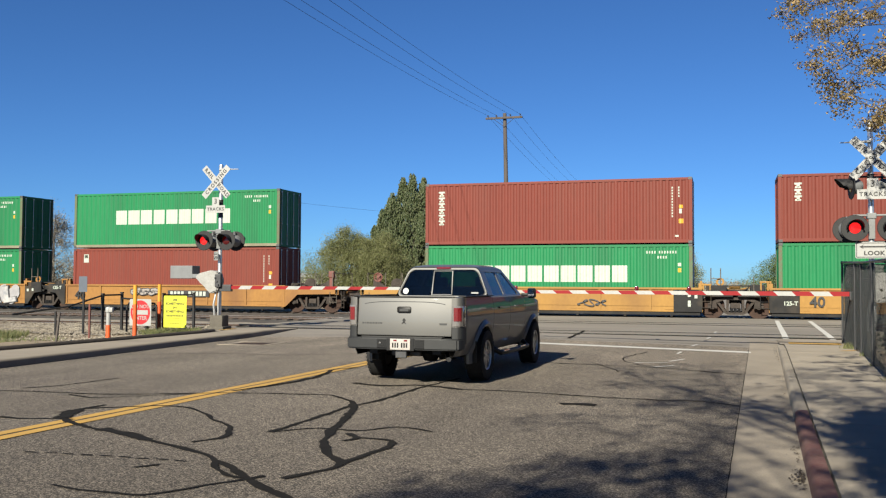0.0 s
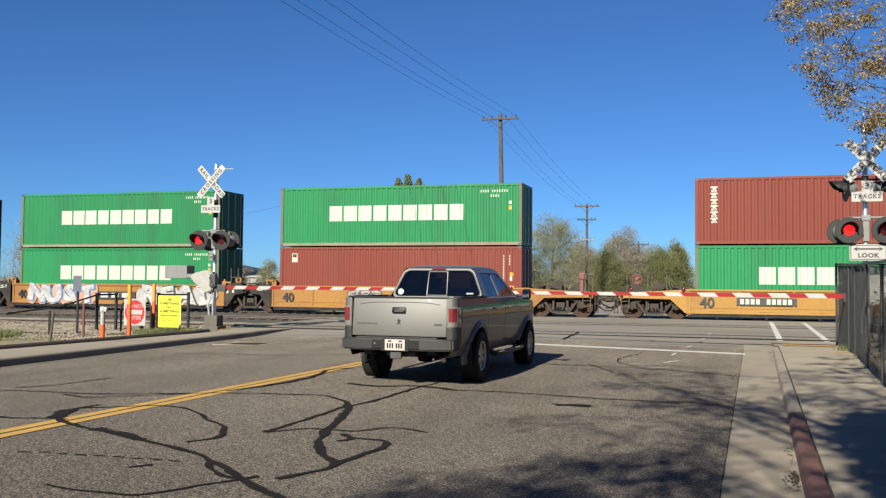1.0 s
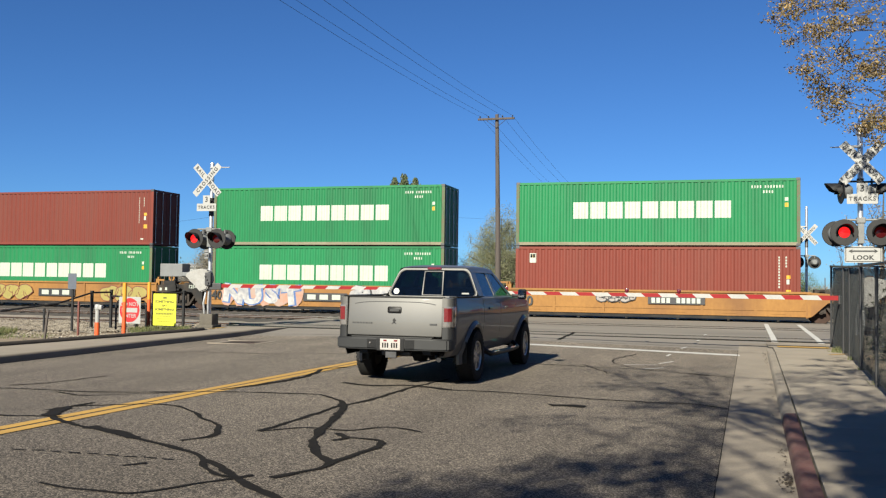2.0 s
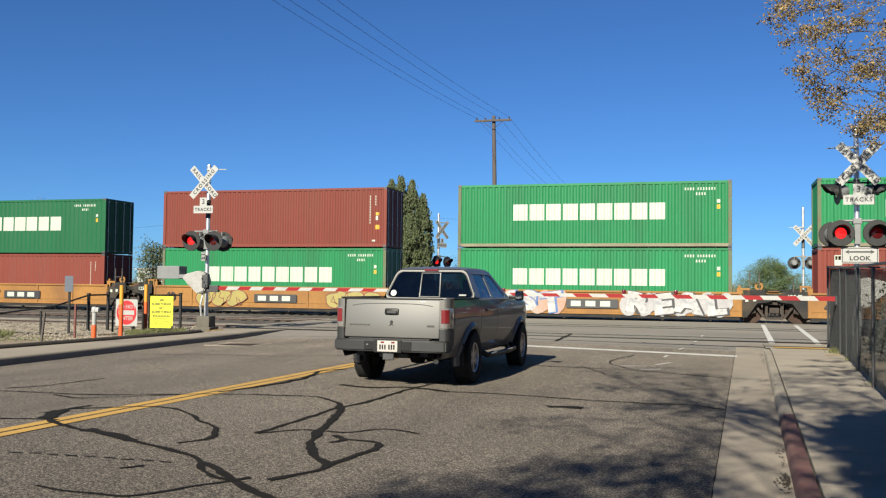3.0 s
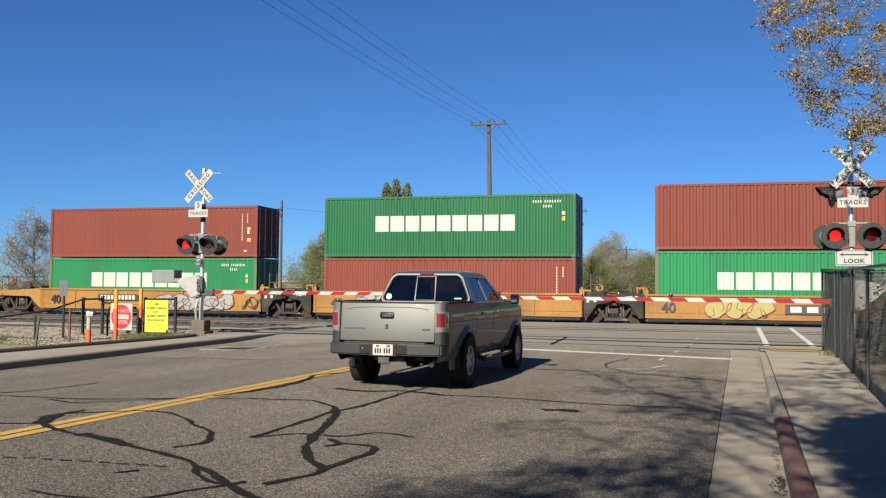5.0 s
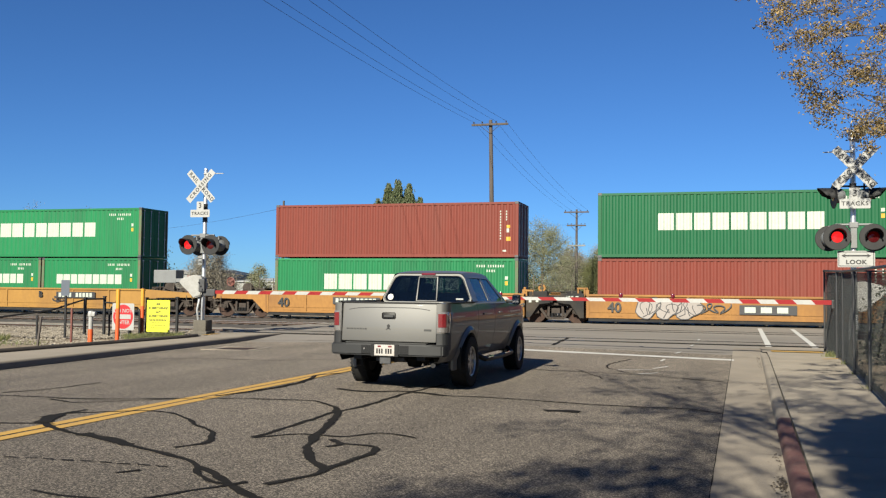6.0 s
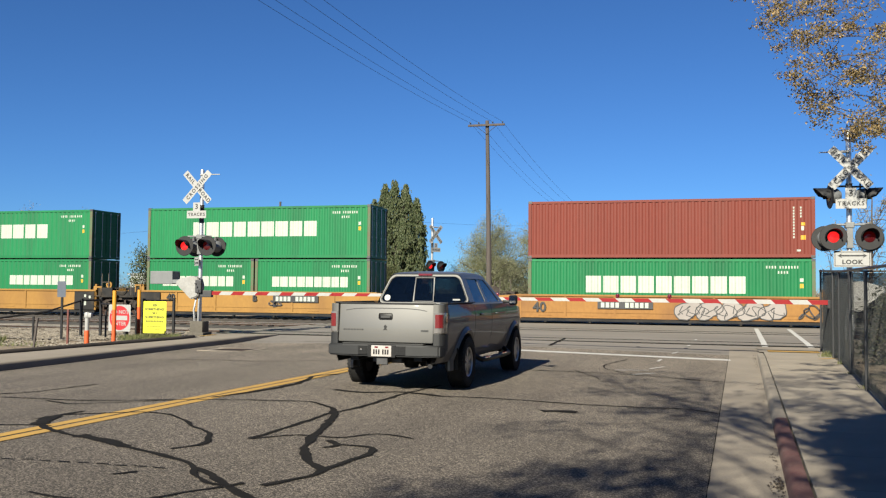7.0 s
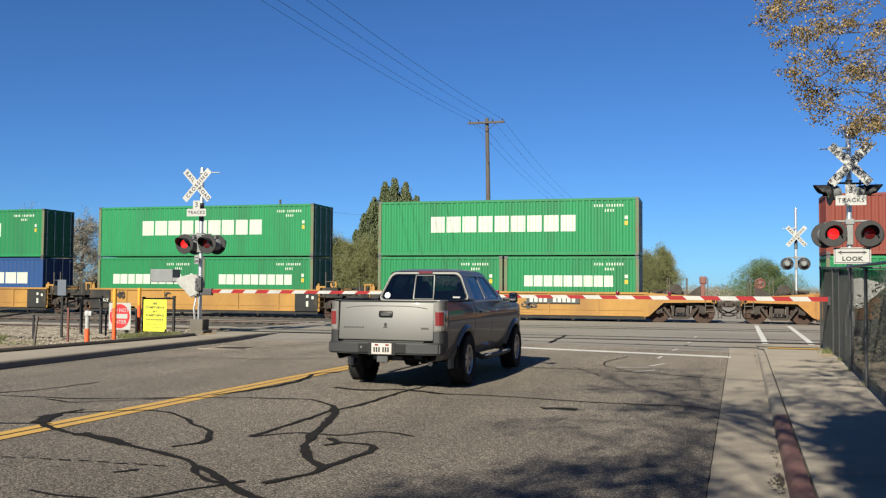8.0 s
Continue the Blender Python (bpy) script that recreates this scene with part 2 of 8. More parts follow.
def prism(bm, outline, lo, hi, m=None):
    """Extrudes an outline of (u, v) from lo to hi along the third axis (z); m places it."""
    m = m or Matrix.Identity(4)
    a = [bm.verts.new(m @ Vector((u, v, lo))) for u, v in outline]
    b = [bm.verts.new(m @ Vector((u, v, hi))) for u, v in outline]
    n = len(outline)
    bm.faces.new(a[::-1])
    bm.faces.new(b)
    for k in range(n):
        bm.faces.new((a[k], a[(k + 1) % n], b[(k + 1) % n], b[k]))
    return bm


def pipe(bm, pts, r, n=6, ends=None):
    """A bent bar through pts; ends: the radius at the far end."""
    pts = [Vector(p) for p in pts]
    rings, up = [], Vector((0.13, 0.21, 0.97))
    for i, p in enumerate(pts):
        d = (pts[min(i + 1, len(pts) - 1)] - pts[max(i - 1, 0)]).normalized()
        u = d.cross(up)
        u = u.normalized() if u.length > 1e-4 else Vector((1, 0, 0))
        v = d.cross(u)
        rr = r if ends is None else r + (ends - r) * i / (len(pts) - 1)
        rings.append([bm.verts.new(p + (u * math.cos(k * math.tau / n) + v * math.sin(k * math.tau / n)) * rr) for k in range(n)])
    for p, q in zip(rings, rings[1:]):
        for k in range(n):
            bm.faces.new((p[k], p[(k + 1) % n], q[(k + 1) % n], q[k]))
    bm.faces.new(rings[0][::-1])
    bm.faces.new(rings[-1])
    return bm


def ribbon(bm, left, right, z):
    """A flat strip between two lines of (x, y), laid at height z(x, y)."""
    a = [bm.verts.new((x, y, z(x, y))) for x, y in left]
    b = [bm.verts.new((x, y, z(x, y))) for x, y in right]
    for k in range(len(a) - 1):
        bm.faces.new((a[k], b[k], b[k + 1], a[k + 1]))
    return bm


def words(name, text, size, material, parent, at, extrude=0.002, bold=0.0, width=1.0, spacing=1.0):
    """Lettering in the built-in font, as a mesh of its own, upright in its parent's xz plane and read from -y."""
    cu = bpy.data.curves.new(name, "FONT")
    cu.body, cu.size, cu.align_x, cu.align_y, cu.extrude, cu.offset = text, size, "CENTER", "CENTER", extrude, bold
    cu.resolution_u, cu.space_character = 3, spacing
    tmp = new(name, cu)
    bpy.context.view_layer.update()
    me = bpy.data.meshes.new_from_object(tmp.evaluated_get(bpy.context.evaluated_depsgraph_get()))
    bpy.data.objects.remove(tmp)
    bpy.data.curves.remove(cu)
    me.transform(Matrix.Diagonal((width, 1, 1, 1)))
    me.transform(Matrix.Rotation(radians(90), 4, "X"))
    me.materials.clear()
    me.materials.append(material)
    ob = new(name, me)
    ob.parent = parent
    ob.matrix_local = at
    return ob


def thing(name, m, label, category, group="", kind=""):
    ob = new(name)
    ob.empty_display_size = 0.2
    ob.matrix_world = m
    return tagged(ob, label, category, group, kind)

# ---- ground, road, kerbs, tracks ----
def centre_x(y):
    return -6.1 + 0.03 * (y - 10)


def road_z(x, y):
    """The road's camber, which runs out at the tracks."""
    k = min(1, max(0, (28 - y) / 5))
    k = k * k * (3 - 2 * k)
    return -0.02 * min(abs(x - centre_x(y)), 6.7) * k


def right_edge(y):   # where the asphalt meets the gutter
    return 0.0 + 0.033 * (y - 7.3)


def kerb_right(y):
    return 0.60 + 0.037 * (y - 7.5)


def kerb_left(y):
    return -12.47 - 0.055 * (min(y, 21) - 13.65) - 0.018 * max(0, y - 21)


def fence_x(y):
    return 2.23 + 0.069 * (y - 14.27)


def strip(name, x_left, x_right, y0, y1, material, lift=0.0, step=1.0, cols=1, label="", kind="structure", z=None, category=""):
    bm = bmesh.new()
    n = max(1, int(math.ceil((y1 - y0) / step)))
    grid = []
    for i in range(n + 1):
        y = y0 + (y1 - y0) * i / n
        a, b = x_left(y), x_right(y)
        row = []
        for j in range(cols + 1):
            x = a + (b - a) * j / cols
            row.append(bm.verts.new((x, y, (z(x, y) if z else road_z(x, y)) + lift)))
        grid.append(row)
    for r, s in zip(grid, grid[1:]):
        for j in range(cols):
            bm.faces.new((r[j], r[j + 1], s[j + 1], s[j]))
    return tagged(part(name, bm, material, smooth=True), label, category or name, kind=kind)


# one sheet of ground that reaches the horizon
bm = bmesh.new()
R = 3500
vs = [bm.verts.new((x, y, -0.22)) for x, y in ((-R, -R), (R, -R), (R, R), (-R, R))]
bm.faces.new(vs)
tagged(part("ground", bm, DIRT), "dry brown earth with patches of weeds", "ground", kind="structure")

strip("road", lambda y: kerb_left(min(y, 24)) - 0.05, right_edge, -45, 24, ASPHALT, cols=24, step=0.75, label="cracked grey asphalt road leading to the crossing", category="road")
strip("crossing_road", lambda y: -15.4 if y < 45 else -13.6, lambda y: 4.6 if y < 45 else 2.2, 24.0, 150, PALE_ASPHALT, cols=24, step=0.75, label="worn asphalt road surface across the railway tracks", category="road", lift=-0.004)

# yellow double line, stop line, footpath lines
for nm, off in (("near", 0.0), ("far", 0.22)):
    strip("centre_line", lambda y: -6.432 - off + 0.033 * (y - 7), lambda y: -6.268 - off + 0.033 * (y - 7), -30, 22.5, YELLOW_PAINT, lift=0.005, label="worn double yellow road centre line", category="road marking")
strip("stop_line", lambda y: centre_x(y) + 0.5, lambda y: 0.55, 22.2, 22.65, WHITE_PAINT, lift=0.005, cols=12, step=0.5, label="white painted stop line before the crossing", category="road marking")
strip("path_line", lambda y: 1.44 + 0.032 * (y - 25.5), lambda y: 1.60 + 0.032 * (y - 25.5), 25.5, 39.5, WHITE_PAINT, lift=0.006, label="white line edging the footpath over the tracks", category="road marking")
strip("path_line", lambda y: 2.62 + 0.036 * (y - 25.5), lambda y: 2.78 + 0.036 * (y - 25.5), 25.5, 39.5, WHITE_PAINT, lift=0.006, label="white line edging the footpath over the tracks", category="road marking")
# survey marks on the lane
for k, (x, y, a) in enumerate(((-1.15, 17.6, 0.9), (-0.95, 19.2, 1.2), (-1.0, 21.3, 1.5), (-1.4, 18.3, 0.3), (-0.75, 24.0, 1.4), (-0.45, 26.3, 1.5), (-0.3, 29.0, 1.5))):
    bm = bmesh.new()
    c, s = math.cos(a) * 0.35, math.sin(a) * 0.35
    w = Vector((-s, c)) * 0.09
    for ux, uy in ((-c - w.x, -s - w.y), (c - w.x, s - w.y), (c + w.x, s + w.y), (-c + w.x, -s + w.y)):
        bm.verts.new((x + ux, y + uy, road_z(x, y) + 0.006))
    bm.faces.new(bm.verts)
    tagged(part("survey_mark", bm, WHITE_PAINT), "faint white paint dash on the asphalt", "road marking", kind="structure")

# gutter, kerbs, sidewalks
strip("gutter", right_edge, lambda y: kerb_right(y) + 0.02, -45, 26, OLD_CONCRETE, lift=0.004, label="stained concrete gutter along the kerb", category="gutter")


def kerb(name, x_at, side, y0, y1, material, label, h=0.13, width=0.15, ramp=0.0):
    """A rounded kerb whose face stands at x_at(y); side +1: its back lies to the right."""
    bm = bmesh.new()
    prof = ((0, -0.25), (0.004, 0.0), (0.014, 0.72), (0.035, 0.93), (0.06, 1.0), (width, 1.0), (width, -0.25))
    n = int((y1 - y0) / 0.75)
    rows = []
    for i in range(n + 1):
        y = y0 + (y1 - y0) * i / n
        hh = h * (1 - 0.85 * min(1, max(0, (y - (y1 - ramp)) / ramp))) if ramp else h
        rows.append([bm.verts.new((x_at(y) + side * u, y, road_z(x_at(y), y) + v * hh)) for u, v in prof])
    for a, b in zip(rows, rows[1:]):
        for k in range(len(prof) - 1):
            bm.faces.new((a[k], a[k + 1], b[k + 1], b[k]))
    for r in (rows[0], rows[-1]):
        bm.faces.new(r)
    return tagged(part(name, bm, material, smooth=True), label, "kerb", kind="structure")


kerb("kerb", kerb_right, 1, -45, 5.0, CONCRETE, "pale concrete kerb with a rounded edge")
kerb("kerb", kerb_right, 1, 5.0, 11.4, KERB_RED, "concrete kerb with worn red paint")
kerb("kerb", kerb_right, 1, 11.4, 24.8, CONCRETE, "pale concrete kerb with a rounded edge", ramp=2.5)
kerb("kerb", kerb_left, -1, -45, 26.6, OLD_CONCRETE, "grey concrete kerb with a dark face", h=0.15, width=0.16, ramp=2.0)

strip("sidewalk_bed", lambda q: kerb_right(q) + 0.17, lambda q: fence_x(q) + 0.12, -20, 24.7, DIRT, label="dark bed under the sidewalk slabs", category="ground", z=lambda a, b: -0.03 - 0.05 * max(0, (b - 22.5) / 2.2))
SIDE = thing("sidewalk", Matrix.Identity(4), "pale concrete sidewalk of jointed slabs beside a fence", "sidewalk", kind="structure")
y = -20.0
while y < 24.6:
    y2 = min(y + 1.52, 24.7)
    bm = bmesh.new()
    g = 0.003
    drop = lambda q: -0.0 - 0.05 * max(0, (q - 22.5) / 2.2)
    cs = [(kerb_right(y + g) + 0.17, y + g), (fence_x(y + g) + 0.12, y + g), (fence_x(y2 - g) + 0.12, y2 - g), (kerb_right(y2 - g) + 0.17, y2 - g)]
    lo = [bm.verts.new((px, py, -0.2)) for px, py in cs]
    hi = [bm.verts.new((px, py, 0.0 + drop(py))) for px, py in cs]
    bm.faces.new(hi)
    for k in range(4):
        bm.faces.new((lo[k], lo[(k + 1) % 4], hi[(k + 1) % 4], hi[k]))
    bmesh.ops.bevel(bm, geom=[e for e in bm.edges if all(v in hi for v in e.verts)], offset=0.003, segments=1, affect="EDGES")
    part("slab", bm, CONCRETE, SIDE)
    y = y2
strip("warning_strip", lambda q: 1.52, lambda q: 2.75, 24.72, 25.25, YELLOW_PAINT, lift=0.012, cols=4, step=0.2, label="worn yellow warning strip at the sidewalk's end", category="road marking", z=lambda a, b: -0.045)
strip("path_apron", lambda q: 1.3, lambda q: 3.4, 24.7, 26.2, OLD_CONCRETE, lift=0.0, cols=4, step=0.3, label="concrete apron between sidewalk and tracks", category="pavement", z=lambda a, b: -0.05 + 0.05 * min(1, (b - 24.7) / 1.5))

def walk_back(q):
    return -14.2 + 0.04 * (min(q, 23) - 16) - 0.25 * max(0, q - 23)


WALK_L = thing("sidewalk", Matrix.Identity(4), "narrow concrete sidewalk behind the far kerb", "sidewalk", kind="structure")
y = -20.0
while y < 26.5:
    y2 = min(y + 1.52, 26.6)
    bm = bmesh.new()
    back = walk_back
    cs = [(back(y + 0.006), y + 0.006), (kerb_left(y + 0.006) - 0.165, y + 0.006), (kerb_left(y2 - 0.006) - 0.165, y2 - 0.006), (back(y2 - 0.006), y2 - 0.006)]
    lo = [bm.verts.new((px, py, -0.2)) for px, py in cs]
    hi = [bm.verts.new((px, py, 0.015 - 0.01 * max(0, py - 24.6))) for px, py in cs]
    bm.faces.new(hi)
    for k in range(4):
        bm.faces.new((lo[k], lo[(k + 1) % 4], hi[(k + 1) % 4], hi[k]))
    part("slab", bm, OLD_CONCRETE, WALK_L)
    y = y2

# the rough verge between the far sidewalk and the tracks
def rough_sheet(name, x0, x1, y0, y1, step, base, amp, material, label, kind="structure", category="ground", edge=None):
    bm = bmesh.new()
    nx, ny = int((x1 - x0) / step), int((y1 - y0) / step)
    vv = []
    for i in range(nx + 1):
        row = []
        for j in range(ny + 1):
            px, py = x0 + (x1 - x0) * i / nx, y0 + (y1 - y0) * j / ny
            if edge:
                px = min(px, edge(py))
            row.append(bm.verts.new((px, py, base + amp * (noise.fractal((px * 0.9, py * 0.9, 3.1), 0.8, 2.1, 4)))))
        vv.append(row)
    for i in range(nx):
        for j in range(ny):
            if (vv[i][j].co - vv[i + 1][j].co).length > 1e-4 or (vv[i][j + 1].co - vv[i + 1][j + 1].co).length > 1e-4:
                if (vv[i][j].co - vv[i + 1][j].co).length < 1e-4 or (vv[i][j + 1].co - vv[i + 1][j + 1].co).length < 1e-4:
                    continue
                bm.faces.new((vv[i][j], vv[i + 1][j], vv[i + 1][j + 1], vv[i][j + 1]))
    return tagged(part(name, bm, material, smooth=True), label, category, kind=kind)


# raised dark strip added to draw the dark line behind the walk
kerb("edging", lambda q: walk_back(q) - 0.005, -1, 2, 23.4, TIE_WOOD, "dark raised strip added along the sidewalk's back", h=0.23, width=0.09)
rough_sheet("verge", -75, -14.0, 4, 24.6, 0.3, -0.035, 0.07, DIRT, "bare dirt verge with weeds beside the sidewalk", edge=lambda q: walk_back(q) - 0.08)
rough_sheet("verge", 2.3, 40, -8, 25, 0.5, -0.06, 0.05, DIRT, "bare dirt yard behind the chain-link fence")


# ballast beds and tracks
def track(y_c, material, label):
    """Ballast shoulder, ties and two rails, running along x on both sides of the road."""
    for x0, x1 in ((-170, -15.4), (4.6, 120)):
        bm = bmesh.new()
        n = 240
        prof = ((-3.2, -0.24), (-2.2, -0.10), (-1.4, -0.075), (0, -0.085), (1.4, -0.075), (2.2, -0.10), (3.2, -0.24))
        rows = []
        for i in range(n + 1):
            px = x0 + (x1 - x0) * i / n
            rows.append([bm.verts.new((px, y_c + u, v + 0.03 * noise.noise((px * 1.7, (y_c + u) * 1.7, 1.0)))) for u, v in prof])
        for a, b in zip(rows, rows[1:]):
            for k in range(len(prof) - 1):
                bm.faces.new((a[k], a[k + 1], b[k + 1], b[k]))
        tagged(part("ballast_bed", bm, material), label, "ballast", kind="stuff")
    tr = thing("railway_track", Matrix.Translation((0, y_c, 0)), "rusty steel rails on dark wooden ties in ballast", "railway track", "tracks", "structure")
    for s in (-1, 1):
        bm = bmesh.new()
        o = [(-0.075, -0.17), (0.075, -0.17), (0.075, -0.155), (0.012, -0.14), (0.012, -0.045), (0.036, -0.035), (0.036, -0.004), (-0.036, -0.004), (-0.036, -0.035), (-0.012, -0.045), (-0.012, -0.14), (-0.075, -0.155)]
        prism(bm, o, -170, 120, Matrix(((0, 0, 1, 0), (1, 0, 0, s * 0.755), (0, 1, 0, 0), (0, 0, 0, 1))))
        rail = part("rail", bm, RAIL_STEEL, tr)
        bm = bmesh.new()
        box(bm, -170, 120, s * 0.755 - 0.03, s * 0.755 + 0.03, -0.004, 0.002)
        part("rail_head", bm, RAIL_HEAD, rail, "rail head polished by wheels")
    bm = bmesh.new()
    px = -110.0
    while px < 60:
        if not -15.6 < px < 4.6:
            box(bm, px - 0.11, px + 0.11, -1.3, 1.3, -0.2, -0.055 + random.uniform(-0.008, 0.008))
        px += 0.5
    tagged(part("ties", bm, TIE_WOOD, tr, "row of dark creosoted wooden ties"), kind="stuff")
    # flangeways through the road
    for s in (-1, 1):
        for off in (-0.09, 0.09):
            bm = bmesh.new()
            box(bm, -15.3, 4.5, s * 0.755 + off - 0.04, s * 0.755 + off + 0.04, -0.03, 0.003)
            part("flangeway_filler", bm, SEALANT, tr, "black rubber strip beside the rail")


track(27.65, BALLAST, "pale grey crushed-stone ballast")
track(34.9, DARK_BALLAST, "dark crushed-stone ballast")
track(42.43, DARK_BALLAST, "dark crushed-stone ballast")
rough_sheet("gravel_verge", -75, -16.2, 21.2, 25.6, 0.25, -0.01, 0.08, BALLAST, "pale gravel spread beside the track", kind="stuff", category="gravel")
rough_sheet("gravel_strip", -120, -15.5, 30.5, 32.2, 0.6, -0.12, 0.05, BALLAST, "pale gravel strip between two tracks", kind="stuff", category="gravel")


# sealed cracks in the road
def crack(points, width, seed, label="dark tar sealant over a road crack"):
    rnd = random.Random(seed)
    pts = [Vector((px, py)) for px, py in points]
    dense = []
    for i in range(len(pts) - 1):
        p0, p1, p2, p3 = pts[max(i - 1, 0)], pts[i], pts[i + 1], pts[min(i + 2, len(pts) - 1)]
        n = max(2, int((p2 - p1).length / 0.09))
        for k in range(n):
            t = k / n
            dense.append(0.5 * ((2 * p1) + (p2 - p0) * t + (2 * p0 - 5 * p1 + 4 * p2 - p3) * t * t + (3 * p1 - p0 - 3 * p2 + p3) * t ** 3))
    dense.append(pts[-1])
    bm = bmesh.new()
    left, right = [], []
    for i, p in enumerate(dense):
        d = dense[min(i + 1, len(dense) - 1)] - dense[max(i - 1, 0)]
        d = d.normalized() if d.length > 1e-6 else Vector((1, 0))
        nrm = Vector((-d.y, d.x))
        w = width * (0.55 + 0.45 * rnd.random() + 0.35 * noise.noise((p.x * 2.3, p.y * 2.3, seed)))
        j = nrm * noise.noise((p.x * 3, p.y * 3, seed + 9.0)) * 0.05
        left.append(p + j + nrm * w / 2)
        right.append(p + j - nrm * w / 2)
    ribbon(bm, left, right, lambda a, b: road_z(a, b) + 0.0065 + 0.0004 * (seed % 7))
    tagged(part("crack_seal", bm, SEALANT), label, "crack sealant", kind="structure")


crack([(-6.94, 8.44), (-6.22, 7.78), (-5.75, 7.6), (-5.0, 7.29), (-4.5, 7.1), (-4.12, 6.84), (-3.8, 6.56), (-3.5, 6.3), (-2.6, 5.6)], 0.10, 1)
crack([(-5.85, 7.66), (-5.5, 7.55), (-5.1, 7.35)], 0.17, 2)
crack([(-4.1, 6.85), (-3.85, 6.47), (-3.64, 6.29), (-3.5, 6.3)], 0.07, 3)
crack([(-4.64, 5.53), (-4.16, 5.51), (-3.88, 5.54), (-3.73, 5.75), (-3.59, 6.05), (-3.39, 6.4)], 0.05, 4)
crack([(-9.2, 8.0), (-8.0, 8.1), (-7.14, 8.05), (-6.68, 8.09), (-6.5, 8.05)], 0.06, 5)
crack([(-7.0, 8.75), (-6.88, 8.45), (-6.7, 8.15)], 0.22, 6)
crack([(-7.07, 8.52), (-7.02, 8.78), (-6.99, 9.23)], 0.1, 7)
crack([(-7.06, 8.85), (-6.55, 9.15), (-6.05, 9.28), (-5.59, 9.03), (-5.15, 8.59), (-4.77, 8.28), (-4.66, 8.05), (-4.54, 7.68), (-4.67, 7.41)], 0.07, 8)
crack([(-12.0, 10.2), (-9.16, 10.32), (-7.74, 10.21), (-6.24, 10.6), (-5.07, 10.99), (-4.83, 10.97), (-4.42, 10.6)], 0.06, 9)
crack([(-4.42, 10.6), (-4.11, 9.82), (-3.85, 8.84), (-3.69, 8.18), (-3.56, 7.83), (-3.33, 7.42), (-3.05, 7.06)], 0.11, 10)
crack([(-8.22, 10.11), (-7.61, 9.82), (-7.21, 10.07), (-6.57, 10.47)], 0.05, 11)
crack([(-3.22, 6.37), (-3.08, 6.71), (-3.03, 7.03), (-3.0, 7.44), (-2.96, 7.96), (-3.02, 8.22), (-3.36, 8.25), (-3.56, 8.42)], 0.085, 12)
crack([(-3.56, 8.42), (-3.39, 8.2), (-3.46, 8.04)], 0.08, 13)
crack([(-4.28, 8.18), (-4.27, 9.26), (-4.28, 9.98), (-4.17, 10.59), (-4.12, 11.37), (-4.14, 12.23), (-3.94, 13.78)], 0.075, 14)
crack([(-4.28, 8.18), (-3.96, 8.59), (-3.54, 8.61), (-3.26, 9.0), (-2.82, 8.88)], 0.05, 15)
crack([(-5.17, 12.39), (-4.64, 12.31), (-4.18, 12.58), (-3.54, 12.4)], 0.13, 16)
crack([(-3.54, 12.38), (-2.88, 12.55), (-1.74, 12.5), (-0.88, 12.54), (-0.3, 12.68), (0.15, 12.44)], 0.06, 17)
crack([(-6.2, 10.82), (-5.96, 12.31), (-6.05, 13.42), (-6.22, 14.01), (-5.98, 14.5)], 0.09, 18)
crack([(-3.38, 17.18), (-2.41, 17.24), (-1.81, 17.28), (-1.1, 17.27), (0.26, 16.8)], 0.07, 19)
crack([(-1.7, 21.07), (-2.0, 19.13), (-1.76, 18.06), (-1.22, 17.32)], 0.035, 20)
crack([(-4.06, 24.69), (-4.1, 26.6), (-4.18, 28.45)], 0.13, 21)
crack([(-2.45, 17.7), (-2.14, 17.06), (-1.75, 16.1)], 0.03, 22)
crack([(-9.46, 10.66), (-9.18, 10.99), (-8.99, 12.19)], 0.07, 23)
crack([(-12.2, 16.8), (-10.5, 17.4), (-8.5, 17.2), (-7.0, 17.9)], 0.06, 24)
crack([(-14.0, 24.3), (-10.0, 24.6), (-5.0, 24.3), (0.4, 24.5)], 0.05, 27)
for k in range(9):
    u = k / 8
    crack([(-5.63 + 1.33 * u - 0.05, 6.46 + 0.17 * u), (-5.63 + 1.33 * u + 0.06, 6.48 + 0.17 * u)], 0.035, 30 + k)
crack([(-4.48, 6.28), (-4.37, 6.45)], 0.05, 25)
crack([(-2.0, 11.57), (-1.8, 11.66), (-1.56, 11.65)], 0.3, 26, "dark square tar patch on the road")
strip("road_joint", lambda q: right_edge(q) - 0.006 - 0.005 * noise.noise((q * 3.1, 0, 0)), lambda q: right_edge(q) + 0.003 + 0.006 * noise.noise((q * 2.3, 5, 0)), -4, 24, SEALANT, lift=0.0065, step=0.12, label="thin dark joint between asphalt and gutter", category="road joint")


